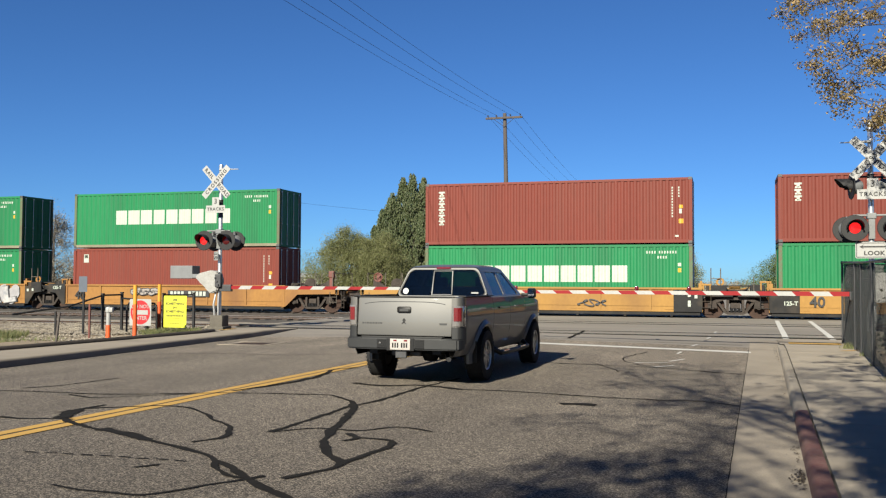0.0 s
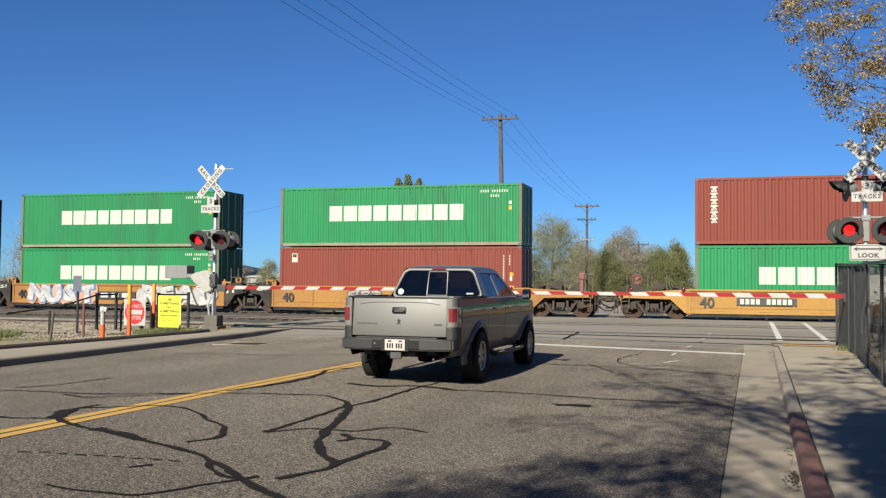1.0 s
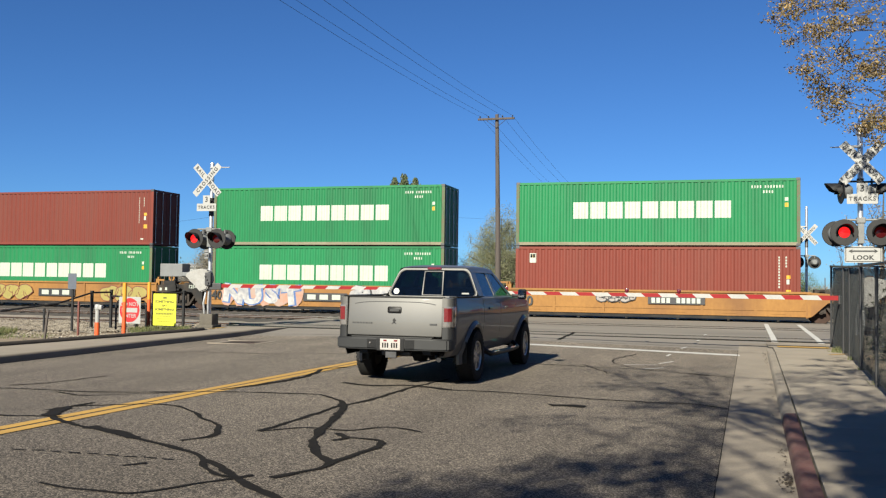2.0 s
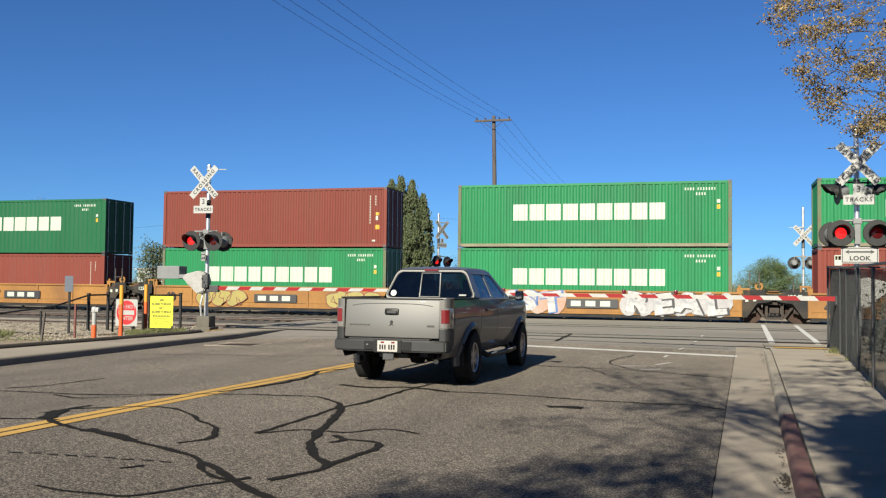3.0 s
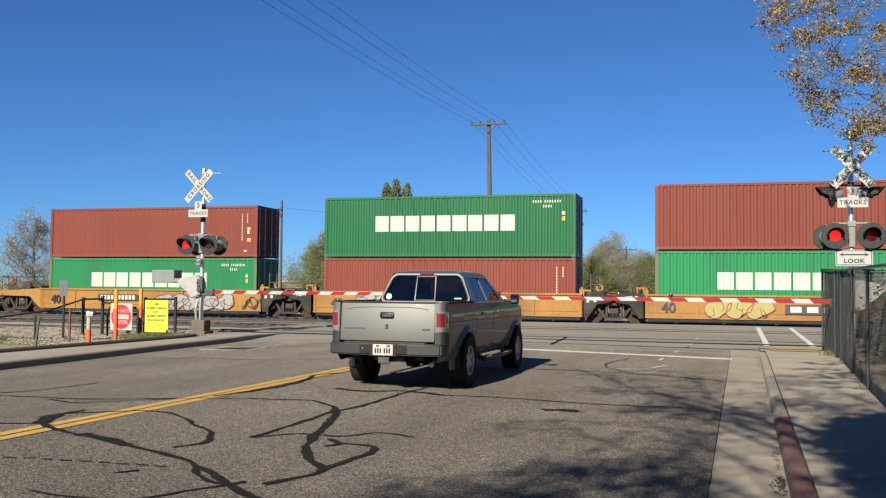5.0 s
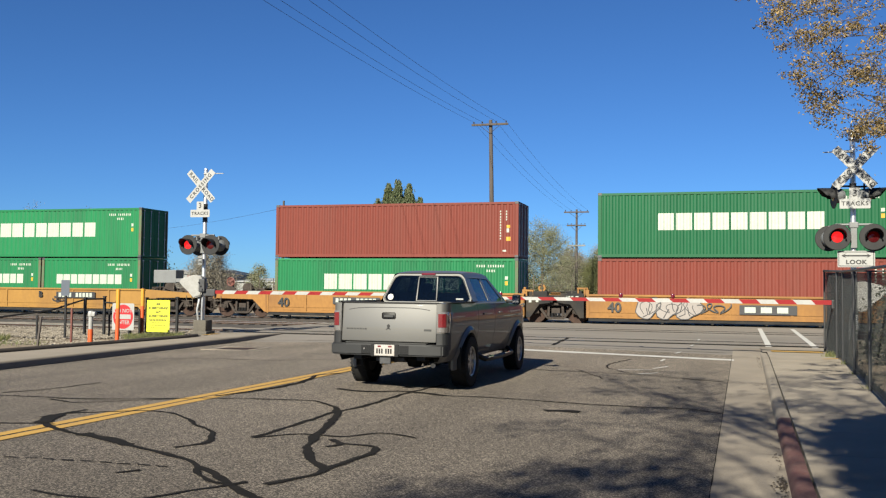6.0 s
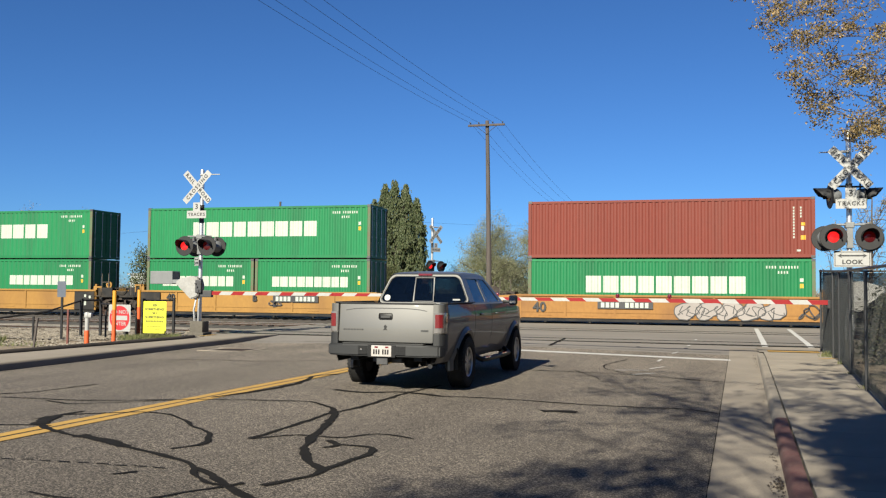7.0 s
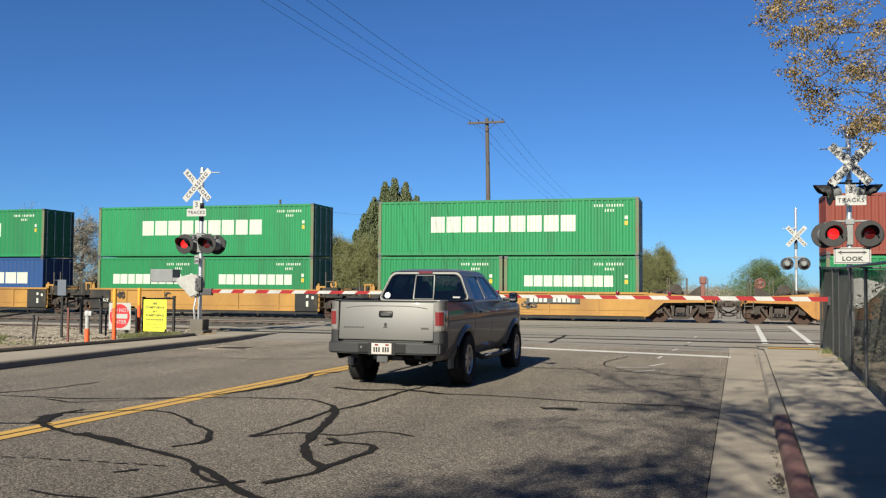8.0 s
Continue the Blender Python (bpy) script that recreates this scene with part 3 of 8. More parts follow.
def scattered_stones(name, x0, x1, y0, y1, n, small, large, z, label, material):
    """Loose stones, each a bent octahedron."""
    rnd = random.Random(17)
    verts, faces = [], []
    for _ in range(n):
        px = x1 - (x1 - x0) * rnd.random() ** 1.6
        py = rnd.uniform(y0, y1)
        r = rnd.uniform(small, large)
        b = len(verts)
        zz = z + 0.08 * noise.fractal((px * 0.9, py * 0.9, 3.1), 0.8, 2.1, 4)
        for d in ((1, 0, 0), (0, 1, 0), (-1, 0, 0), (0, -1, 0), (0, 0, 1), (0, 0, -1)):
            verts.append((px + d[0] * r * rnd.uniform(0.6, 1.2), py + d[1] * r * rnd.uniform(0.6, 1.2), zz + d[2] * r * rnd.uniform(0.4, 0.9)))
        for i in range(4):
            faces += [(b + i, b + (i + 1) % 4, b + 4), (b + (i + 1) % 4, b + i, b + 5)]
    me = bpy.data.meshes.new(name)
    me.from_pydata(verts, [], faces)
    me.materials.append(material)
    tagged(part(name, me, None), label, "stones", kind="stuff")


STONE = leafy("pale_crushed_stone", [(0.1, 0.085, 0.066), (0.19, 0.165, 0.132), (0.15, 0.128, 0.1), (0.25, 0.222, 0.182)], rough=0.95, through_light=0.0)
scattered_stones("loose_stones", -40, -15.6, 21.4, 26.4, 26000, 0.012, 0.036, 0.0, "loose pale crushed stones beside the track", STONE)
scattered_stones("loose_stones", -18.5, -14.6, 18.5, 25.0, 2600, 0.012, 0.05, -0.02, "loose pale stones on the dirt verge", STONE)


# the drain in the road and odd paint marks
bm = bmesh.new()
for x0, x1, y0, y1 in ((-12.15, -10.75, 20.35, 20.5), (-12.15, -10.75, 21.4, 21.55), (-12.15, -11.98, 20.5, 21.4), (-10.92, -10.75, 20.5, 21.4)):
    zz = road_z((x0 + x1) / 2, (y0 + y1) / 2)
    box(bm, x0, x1, y0, y1, zz - 0.1, zz + 0.008)
DRAIN = thing("storm_drain", Matrix.Identity(4), "rusty drain grate in a pale concrete surround", "drain", kind="structure")
part("surround", bm, OLD_CONCRETE, DRAIN)
for k in range(11):
    bm = bmesh.new()
    xx = -11.94 + k * 0.1
    box(bm, xx - 0.032, xx + 0.032, 20.5, 21.4, road_z(xx, 21) - 0.05, road_z(xx, 21) + 0.006)
    part("grate_bar", bm, RAIL_STEEL, DRAIN)
# a shallow black block paints the shade below the bars
bm = bmesh.new()
box(bm, -11.98, -10.92, 20.5, 21.4, road_z(-11.5, 21) - 0.08, road_z(-11.5, 21) - 0.03)
part("pit", bm, SEALANT, DRAIN, "black block painting the shade under the grate")
strip("walk_mark", lambda q: -14.5, lambda q: -14.34, 24.3, 25.2, YELLOW_PAINT, lift=0.0, step=0.3, label="worn yellow paint mark on the sidewalk", category="road marking", z=lambda a, b: 0.02)
strip("walk_mark", lambda q: 2.35 + (q - 21.8) * 0.9, lambda q: 2.5 + (q - 21.8) * 0.9, 21.8, 22.2, YELLOW_PAINT, lift=0.0, step=0.2, label="small yellow paint dash on the sidewalk", category="road marking", z=lambda a, b: 0.006)


def gutter_litter():
    """Dry leaves and grit that have gathered against the kerb."""
    rnd = random.Random(12)
    verts, faces = [], []
    for yc, length, n in ((8.0, 0.3, 150), (9.3, 0.6, 40), (11.5, 1.2, 8), (15.5, 2.0, 10), (21.5, 1.2, 40), (23.3, 0.9, 50)):
        for _ in range(n):
            py = yc + rnd.gauss(0, length * 0.6)
            px = kerb_right(py) - 0.015 - abs(rnd.gauss(0, 0.05))
            r = rnd.uniform(0.005, 0.014)
            zz = road_z(px, py) + 0.006 + 0.012 * rnd.random()
            b = len(verts)
            a = rnd.uniform(0, 6.28)
            for q, up in ((0, 0.0), (1.6, 0.35), (3.1, 0.05), (4.7, 0.4)):
                verts.append((px + math.cos(a + q) * r, py + math.sin(a + q) * r * 1.4, zz + up * r))
            faces += [(b, b + 1, b + 2), (b, b + 2, b + 3)]
    me = bpy.data.meshes.new("leaf_litter")
    me.from_pydata(verts, [], faces)
    me.materials.append(leafy("brown_leaf_litter", [(0.02, 0.016, 0.011), (0.045, 0.034, 0.022), (0.07, 0.052, 0.032), (0.015, 0.012, 0.009)], through_light=0.1))
    tagged(part("leaf_litter", me, None), "dry brown leaf litter in the gutter", "leaf litter", kind="stuff")


gutter_litter()

# ---- the train ----
FACE_Y = 41.21            # the containers' near sides
MID_Y = FACE_Y + 1.219
WELL_Z = 0.32             # the containers' floor
GREEN = mat("green_container_paint", (0.0103, 0.1288, 0.0473), (0.0081, 0.1020, 0.0366), rough=0.5, spec=0.2, scale=0.5, fine=6, bump=0.05, spread=0.9, dirt=(0.0141, 0.0678, 0.0311), dirt_amount=0.6, stretch=(2, 2, 0.35), vary=0.1)
DARK_GREEN = mat("dark_green_container_paint", (0.0068, 0.0735, 0.0294), (0.0057, 0.0565, 0.0226), rough=0.5, spec=0.2, scale=0.5, fine=6, bump=0.05, spread=0.9, dirt=(0.017, 0.0678, 0.0339), dirt_amount=0.4, stretch=(2, 2, 0.35))
BROWN = mat("brown_container_paint", (0.1229, 0.0264, 0.0180), (0.0958, 0.0215, 0.0149), rough=0.6, spec=0.2, scale=0.5, fine=6, bump=0.05, spread=0.9, dirt=(0.0904, 0.0339, 0.0254), dirt_amount=0.35, stretch=(2, 2, 0.35), vary=0.08)
BLUE = mat("blue_container_paint", (0.0113, 0.0396, 0.1243), (0.009, 0.0311, 0.0961), rough=0.5, spec=0.2, scale=0.5, fine=6, bump=0.05, spread=0.9)
LETTER = mat("white_container_lettering", (0.3103, 0.3290, 0.2916), (0.2482, 0.2792, 0.2359), rough=0.5, scale=1.2, fine=9, bump=0.02, spread=0.8)
OCHRE = mat("yellow_car_paint", (0.243, 0.1328, 0.0328), (0.1865, 0.0989, 0.0254), rough=0.6, spec=0.2, scale=0.6, fine=7, bump=0.08, spread=0.9, dirt=(0.113, 0.0565, 0.0226), dirt_amount=0.55, stretch=(1, 1, 0.6))
OCHRE_OLD = mat("faded_orange_car_paint", (0.2317, 0.1159, 0.0316), (0.1583, 0.0763, 0.0226), rough=0.65, spec=0.2, scale=0.6, fine=7, bump=0.08, spread=0.9, dirt=(0.0961, 0.0452, 0.0226), dirt_amount=0.65, stretch=(1, 1, 0.6))
BOGIE = mat("grimy_cast_steel", (0.046, 0.037, 0.032), (0.022, 0.018, 0.0155), rough=0.85, spec=0.2, scale=3, fine=20, bump=0.3)
WHEEL_STEEL = mat("rusty_wheel_steel", (0.044, 0.0255, 0.019), (0.024, 0.015, 0.012), rough=0.8, metal=0.1, spec=0.2, scale=4, bump=0.15)
PLATE_GREY = mat("dark_car_end_paint", (0.0200, 0.0195, 0.0195), (0.0110, 0.0108, 0.0110), rough=0.8, spec=0.2, scale=2, bump=0.1, dirt=(0.06, 0.045, 0.03), dirt_amount=0.5)
RUST_RED = mat("red_lead_paint", (0.1018, 0.0254, 0.0170), (0.0746, 0.0203, 0.0142), rough=0.6, bump=0.1)
SPRAY_WHITE = mat("silver_spray_paint", (0.2374, 0.2317, 0.2374), (0.1696, 0.1639, 0.1696), rough=0.5, bump=0.02)
SPRAY_SALMON = mat("salmon_spray_paint", (0.27, 0.13, 0.085), (0.23, 0.17, 0.14), rough=0.5, scale=1.2, fine=6, bump=0.02, spread=0.4)
SPRAY_SILVER = mat("chalky_silver_spray_paint", (0.3, 0.29, 0.28), (0.16, 0.165, 0.18), rough=0.5, scale=1.3, fine=5, bump=0.02, spread=0.4)
SPRAY_BLUE = mat("blue_spray_paint", (0.0396, 0.0961, 0.2374), (0.0283, 0.0622, 0.1696), rough=0.5, bump=0.02)
SPRAY_BLACK = mat("black_spray_paint", (0.017, 0.017, 0.0198), rough=0.5, bump=0.02)
RAIL_PAINT = mat("grimy_rail_paint", (0.075, 0.06, 0.045), (0.04, 0.034, 0.028), rough=0.7, scale=6, bump=0.05)
WORN_RAIL = mat("weathered_rail_paint", (0.1727, 0.157, 0.1099), (0.0942, 0.0864, 0.055), rough=0.8, scale=1.5, fine=14, bump=0.1, spread=0.8, dirt=(0.055, 0.0314, 0.0157), dirt_amount=0.6, stretch=(0.6, 2, 2))
WORN_POST = mat("rust_streaked_post_paint", (0.0393, 0.1021, 0.0471), (0.0785, 0.0471, 0.0275), rough=0.75, scale=1.2, fine=12, bump=0.1, spread=0.6)
SPRAY_OLIVE = mat("olive_spray_paint", (0.212, 0.1727, 0.0432), (0.157, 0.1335, 0.0393), rough=0.5, bump=0.02)
SPRAY_MAROON = mat("maroon_spray_paint", (0.1021, 0.0236, 0.0157), rough=0.5, bump=0.02)
SPRAY_PALE = mat("pale_pink_spray_paint", (0.215, 0.192, 0.178), (0.150, 0.132, 0.122), rough=0.5, scale=1.0, bump=0.02, spread=0.8)
WARN = mat("yellow_warning_mark", (0.4522, 0.2374, 0.0113), rough=0.5, bump=0.02)

PITCH, DEEP = 0.278, 0.031


def wave_points(x0, x1):
    """Breaks of the corrugation between x0 and x1: (x, depth from the outer plane)."""
    def depth(x):
        u = (x / PITCH) % 1.0
        if u < 0.26:
            return 0.0
        if u < 0.5:
            return DEEP * (u - 0.26) / 0.24
        if u < 0.76:
            return DEEP
        return DEEP * (1 - (u - 0.76) / 0.24)
    xs = {x0, x1}
    k0, k1 = int(math.floor(x0 / PITCH)) - 1, int(math.ceil(x1 / PITCH)) + 1
    for k in range(k0, k1):
        for u in (0.0, 0.26, 0.5, 0.76):
            x = (k + u) * PITCH
            if x0 < x < x1:
                xs.add(x)
    return [(x, depth(x)) for x in sorted(xs)]


def wave_sheet(bm, x0, x1, z0, z1, y, out, lift=0.0):
    """Corrugated sheet facing out (-1: towards -y)."""
    pts = wave_points(x0, x1)
    a = [bm.verts.new((x, y - out * (d - lift), z0)) for x, d in pts]
    b = [bm.verts.new((x, y - out * (d - lift), z1)) for x, d in pts]
    for k in range(len(pts) - 1):
        bm.faces.new((a[k], a[k + 1], b[k + 1], b[k]))


CACHE = {}


def shared(key, make, material, smooth=False):
    if key not in CACHE:
        bm = bmesh.new()
        make(bm)
        CACHE[key] = finish(bm, key[0], material, smooth)
    return CACHE[key]


def shipping_container(m, length, height, paint, label, marks=(), group="containers on the train"):
    """A box of corrugated steel; its base centre at the origin, long side along x."""
    ob = thing("shipping_container", m, label, "container", group)
    L, W = length / 2, 2.438 / 2
    key = (round(length, 2), round(height, 2), paint.name)
    zb, zt = 0.16, height - 0.12

    def side(out):
        return lambda bm: wave_sheet(bm, -L + 0.14, L - 0.14, zb, zt, out * (W - 0.012), out)
    for out in (-1, 1):
        part("side_wall", shared(("side_wall", out) + key, side(out), paint), paint, ob)

    def roof(bm):
        pts = wave_points(-L + 0.1, L - 0.1)
        a = [bm.verts.new((x, -W + 0.05, height - 0.015 - d * 0.5)) for x, d in pts]
        b = [bm.verts.new((x, W - 0.05, height - 0.015 - d * 0.5)) for x, d in pts]
        for k in range(len(pts) - 1):
            bm.faces.new((a[k], a[k + 1], b[k + 1], b[k]))
    part("roof", shared(("roof",) + key, roof, paint), paint, ob)

    def base(bm):
        box(bm, -L + 0.1, L - 0.1, -W + 0.04, W - 0.04, 0.06, 0.14)
    part("floor", shared(("floor",) + key, base, paint), paint, ob)

    for nm, z0, z1 in (("bottom_rail", 0.03, 0.165), ("top_rail", height - 0.125, height - 0.02)):
        for out in (-1, 1):
            ys = sorted((out * W, out * (W - 0.09)))
            rp = WORN_RAIL if nm == "bottom_rail" and paint is GREEN and height > 2.7 else paint
            part(nm, shared((nm, out) + key, lambda bm: box(bm, -L + 0.12, L - 0.12, *ys, z0, z1), rp), None, ob, "pale weathered bottom rail" if rp is WORN_RAIL else "")
    for nm, z0, z1 in (("sill", 0.02, 0.17), ("header", height - 0.14, height - 0.01)):
        for e in (-1, 1):
            xs = sorted((e * L, e * (L - 0.1)))
            part(nm, shared((nm, e) + key, lambda bm: box(bm, *xs, -W + 0.12, W - 0.12, z0, z1), paint), paint, ob)
    pm = shared(("corner_post",) + key, lambda bm: box(bm, -0.075, 0.075, -0.064, 0.064, 0.1, height - 0.1, 0.008), WORN_POST if paint is GREEN else paint)
    for sx in (-1, 1):
        for sy in (-1, 1):
            part("corner_post", pm, None, ob, "rust-streaked corner post" if paint is GREEN else "", at=Matrix.Translation((sx * (L - 0.075), sy * (W - 0.066), 0)))

    def casting(bm):
        box(bm, -0.09, 0.09, -0.082, 0.082, -0.059, 0.059, 0.012)
        for s in (-1, 1):
            box(bm, -0.04, 0.04, s * 0.0825 - 0.002, s * 0.0825 + 0.002, -0.025, 0.025)
    cm = shared(("corner_casting",), casting, DARK_GREY)
    for sx in (-1, 1):
        for sy in (-1, 1):
            for z in (0.059, height - 0.059):
                part("corner_casting", cm, None, ob, at=Matrix.Translation((sx * (L - 0.089), sy * (W - 0.08), z)))

    def leaf(bm):
        box(bm, -0.02, 0.02, 0.01, W - 0.14, 0.17, height - 0.15)
        for k in range(4):
            z = 0.3 + k * (height - 0.6) / 4
            box(bm, 0.0, 0.033, 0.07, W - 0.2, z + 0.04, z + (height - 0.6) / 4 - 0.04, 0.012)
    dm = shared(("door",) + key, leaf, paint)
    part("door", dm, paint, ob, at=Matrix.Translation((L - 0.06, 0, 0)))
    part("door", dm, paint, ob, at=Matrix.Translation((L - 0.06, -(W - 0.13), 0)))

    def bar(bm):
        tube(bm, (0, 0, 0.1), (0, 0, height - 0.1), 0.017, n=8)
        for z in (0.14, height * 0.4, height - 0.14):
            box(bm, -0.015, 0.017, -0.045, 0.045, z - 0.03, z + 0.03)
    bmesh_bar = shared(("locking_bar", key[0], key[1]), bar, GALV)
    for y in (-0.95, -0.35, 0.35, 0.95):
        part("locking_bar", bmesh_bar, GALV, ob, "galvanised door locking bar", at=Matrix.Translation((L - 0.008, y, 0)))

    def front(bm):
        pts = [(y, d) for y, d in wave_points(-W + 0.14, W - 0.14)]
        a = [bm.verts.new((-L + 0.02 + d, y, 0.16)) for y, d in pts]
        b = [bm.verts.new((-L + 0.02 + d, y, height - 0.13)) for y, d in pts]
        for k in range(len(pts) - 1):
            bm.faces.new((a[k], a[k + 1], b[k + 1], b[k]))
    part("front_wall", shared(("front_wall",) + key, front, paint), paint, ob)
    for nm, rects, colour in marks:
        if nm == "company_name":
            for r in rects:
                def block(bm, r=r):
                    wave_sheet(bm, *r, -(W - 0.012), -1, 0.003)
                part("name_block", shared(("name_block", r), block, colour), colour, ob, "white painted block of the company name")
            continue
        def paint_marks(bm, rects=rects):
            for x0, x1, z0, z1 in rects:
                wave_sheet(bm, x0, x1, z0, z1, -(W - 0.012), -1, 0.003)
        tagged(part(nm, shared((nm, tuple(rects)), paint_marks, colour), colour, ob), kind="stuff" if len(rects) > 1 else "")
    return ob


def block_name(x0, z0, count, pitch, height, wide=0.88):
    """A company name drawn as a row of plain blocks: (x0, x1, z0, z1) of each."""
    return [(x0 + k * pitch, x0 + k * pitch + pitch * wide, z0, z0 + height) for k in range(count)]


def number_bars(x1, z, n, pitch=0.115, h=0.115):
    return [(x1 - (n - k) * pitch - (0.08 if k < 4 else 0), x1 - (n - k) * pitch - (0.08 if k < 4 else 0) + pitch * 0.5, z, z + h) for k in range(n)]


def column_bars(x, z1, n, pitch=0.15, w=0.06):
    return [(x, x + w, z1 - k * pitch - pitch * 0.65, z1 - k * pitch) for k in range(n)]


def green_marks(height, half=6.096):
    big = half > 5
    if big:
        name = ("company_name", block_name(-3.48, height - (1.68 if height > 2.7 else 1.5), 9, 0.764, 0.74), LETTER)
    else:
        name = ("company_name", block_name(-2.1, height - 1.37, 9, 0.45, 0.5), LETTER)
    return [name,
            ("number_mark", number_bars(half - 0.62, height - 0.42, 11) + number_bars(half - 0.95, height - 0.64, 4), LETTER),
            ("spec_mark", [(half - 0.62, half - 0.48, height - 0.98, height - 0.83)], LETTER),
            ("warning_mark", [(half - 0.62, half - 0.48, height - 1.24, height - 1.06)], WARN)]


def brown_marks(height, vertical_name=0, badge=False, sign=True):
    out = [("number_mark", column_bars(5.22, height - 0.42, 11, 0.125) + column_bars(5.5, height - 0.42, 4, 0.125), LETTER),
           ("spec_mark", [(5.36, 5.52, 0.28, 0.36), (5.54, 5.66, height * 0.45, height * 0.52)], LETTER),
           ("warning_mark", [(5.52, 5.72, height * 0.3, height * 0.37), (5.54, 5.7, height * 0.53, height * 0.58)], WARN)]
    if not sign:
        out = out[:1]
    if vertical_name:
        rects = []
        for k in range(vertical_name):
            z = height - 0.38 - k * 0.27
            rects += [(-5.45, -5.15, z - 0.08, z), (-5.36, -5.24, z - 0.2, z - 0.08), (-5.42, -5.18, z - 0.23, z - 0.16)]
        out.append(("company_name", rects, LETTER))
    if badge:
        out.append(("badge", [(-5.45, -5.15, height - 0.75, height - 0.32)], LETTER))
        out.append(("badge_stripe", [(-5.41, -5.19, height - 0.52, height - 0.36)], WARN))
    return out


def wheelset(bm):
    for s in (-1, 1):
        m = Matrix.Translation((0, s * 0.755, 0)) @ Matrix.Rotation(radians(-90 * s), 4, "X")
        lathe(bm, [(0.0, -0.16), (0.09, -0.16), (0.1, -0.1), (0.13, -0.03), (0.36, -0.02), (0.4, -0.055), (0.425, -0.055), (0.43, 0.06), (0.455, 0.075), (0.45, 0.085), (0.37, 0.08), (0.14, 0.04), (0.08, 0.07), (0.0, 0.07)], m, 28)
        for k in range(6):
            a = k * math.tau / 6
            box(bm, -0.02, 0.02, -0.02, 0.02, -0.175, -0.155, 0, m @ Matrix.Translation((math.cos(a) * 0.06, math.sin(a) * 0.06, 0)))
    tube(bm, (0, -0.75, 0), (0, 0.75, 0), 0.08, n=12)


def side_frame(bm):
    """The cast side frame of a freight bogie, in the xz plane, wheelbase 1.78 m."""
    m = Matrix(((1, 0, 0, 0), (0, 0, 1, 0), (0, 1, 0, 0), (0, 0, 0, 1)))
    t0, t1 = -0.07, 0.07
    prism(bm, [(-0.98, 0.53), (-0.74, 0.6), (-0.4, 0.71), (0.4, 0.71), (0.74, 0.6), (0.98, 0.53), (0.98, 0.62), (0.7, 0.74), (0.36, 0.8), (-0.36, 0.8), (-0.7, 0.74), (-0.98, 0.62)], t0, t1, m)
    prism(bm, [(-0.72, 0.6), (-0.42, 0.2), (-0.3, 0.14), (0.3, 0.14), (0.42, 0.2), (0.72, 0.6), (0.6, 0.6), (0.36, 0.28), (0.28, 0.24), (-0.28, 0.24), (-0.36, 0.28), (-0.6, 0.6)], t0, t1, m)
    for s in (-1, 1):
        prism(bm, [(s * 0.26, 0.24), (s * 0.36, 0.24), (s * 0.34, 0.72), (s * 0.24, 0.72)], t0, t1, m)
        prism(bm, [(s * 0.7, 0.38), (s * 1.08, 0.38), (s * 1.06, 0.58), (s * 0.74, 0.62)], t0 - 0.03, t1, m)
        tube(bm, (s * 0.89, -0.15, 0.44), (s * 0.89, 0.07, 0.44), 0.1, n=14)
        tube(bm, (s * 0.89, -0.17, 0.44), (s * 0.89, -0.15, 0.44), 0.06, n=10)


def bogie(parent, x):
    """Two side frames, bolster and springs, with two wheelsets that turn."""
    root = part("bogie", shared(("bolster",), lambda bm: (box(bm, -0.2, 0.2, -1.05, 1.05, 0.42, 0.66, 0.03), box(bm, -0.28, 0.28, -0.6, 0.6, 0.62, 0.82, 0.03), box(bm, -0.5, -0.42, -0.8, 0.8, 0.3, 0.4), box(bm, 0.42, 0.5, -0.8, 0.8, 0.3, 0.4)), BOGIE), None, parent, "grimy cast-steel freight bogie", at=Matrix.Translation((x, 0, 0)))
    def frame_casting(bm):
        side_frame(bm)
        bmesh.ops.scale(bm, vec=(AXLE / 0.89, 1, WHEEL_R / 0.432), verts=bm.verts)
    sf = shared(("side_frame",), frame_casting, BOGIE)
    part("side_frame", sf, None, root, at=Matrix.Translation((0, -1.0, 0)))
    part("side_frame", sf, None, root, at=pose(0, 1.0, 0, 0, 0, 180))

    def springs(bm):
        for sy in (-1, 1):
            for sx in (-0.16, 0.0, 0.16):
                for k in range(6):
                    z = 0.25 + k * 0.034
                    lathe(bm, [(0.055, z), (0.075, z + 0.01), (0.055, z + 0.022)], Matrix.Translation((sx, sy * 1.02, 0)), 10)
    tagged(part("springs", shared(("springs",), springs, DARK_GREY), None, root), kind="stuff")
    def wheels(bm):
        wheelset(bm)
        bmesh.ops.scale(bm, vec=(WHEEL_R / 0.432, 1, WHEEL_R / 0.432), verts=bm.verts)
    ws = shared(("wheelset",), wheels, WHEEL_STEEL, True)
    for s in (-1, 1):
        w = part("wheelset", ws, None, root, at=Matrix.Translation((s * AXLE, 0, WHEEL_R)))
        WHEELS.append((w, s * AXLE))
    return root


WHEELS = []
AXLE, WHEEL_R = 0.95, 0.483   # half the wheelbase and the tread radius of a heavy bogie


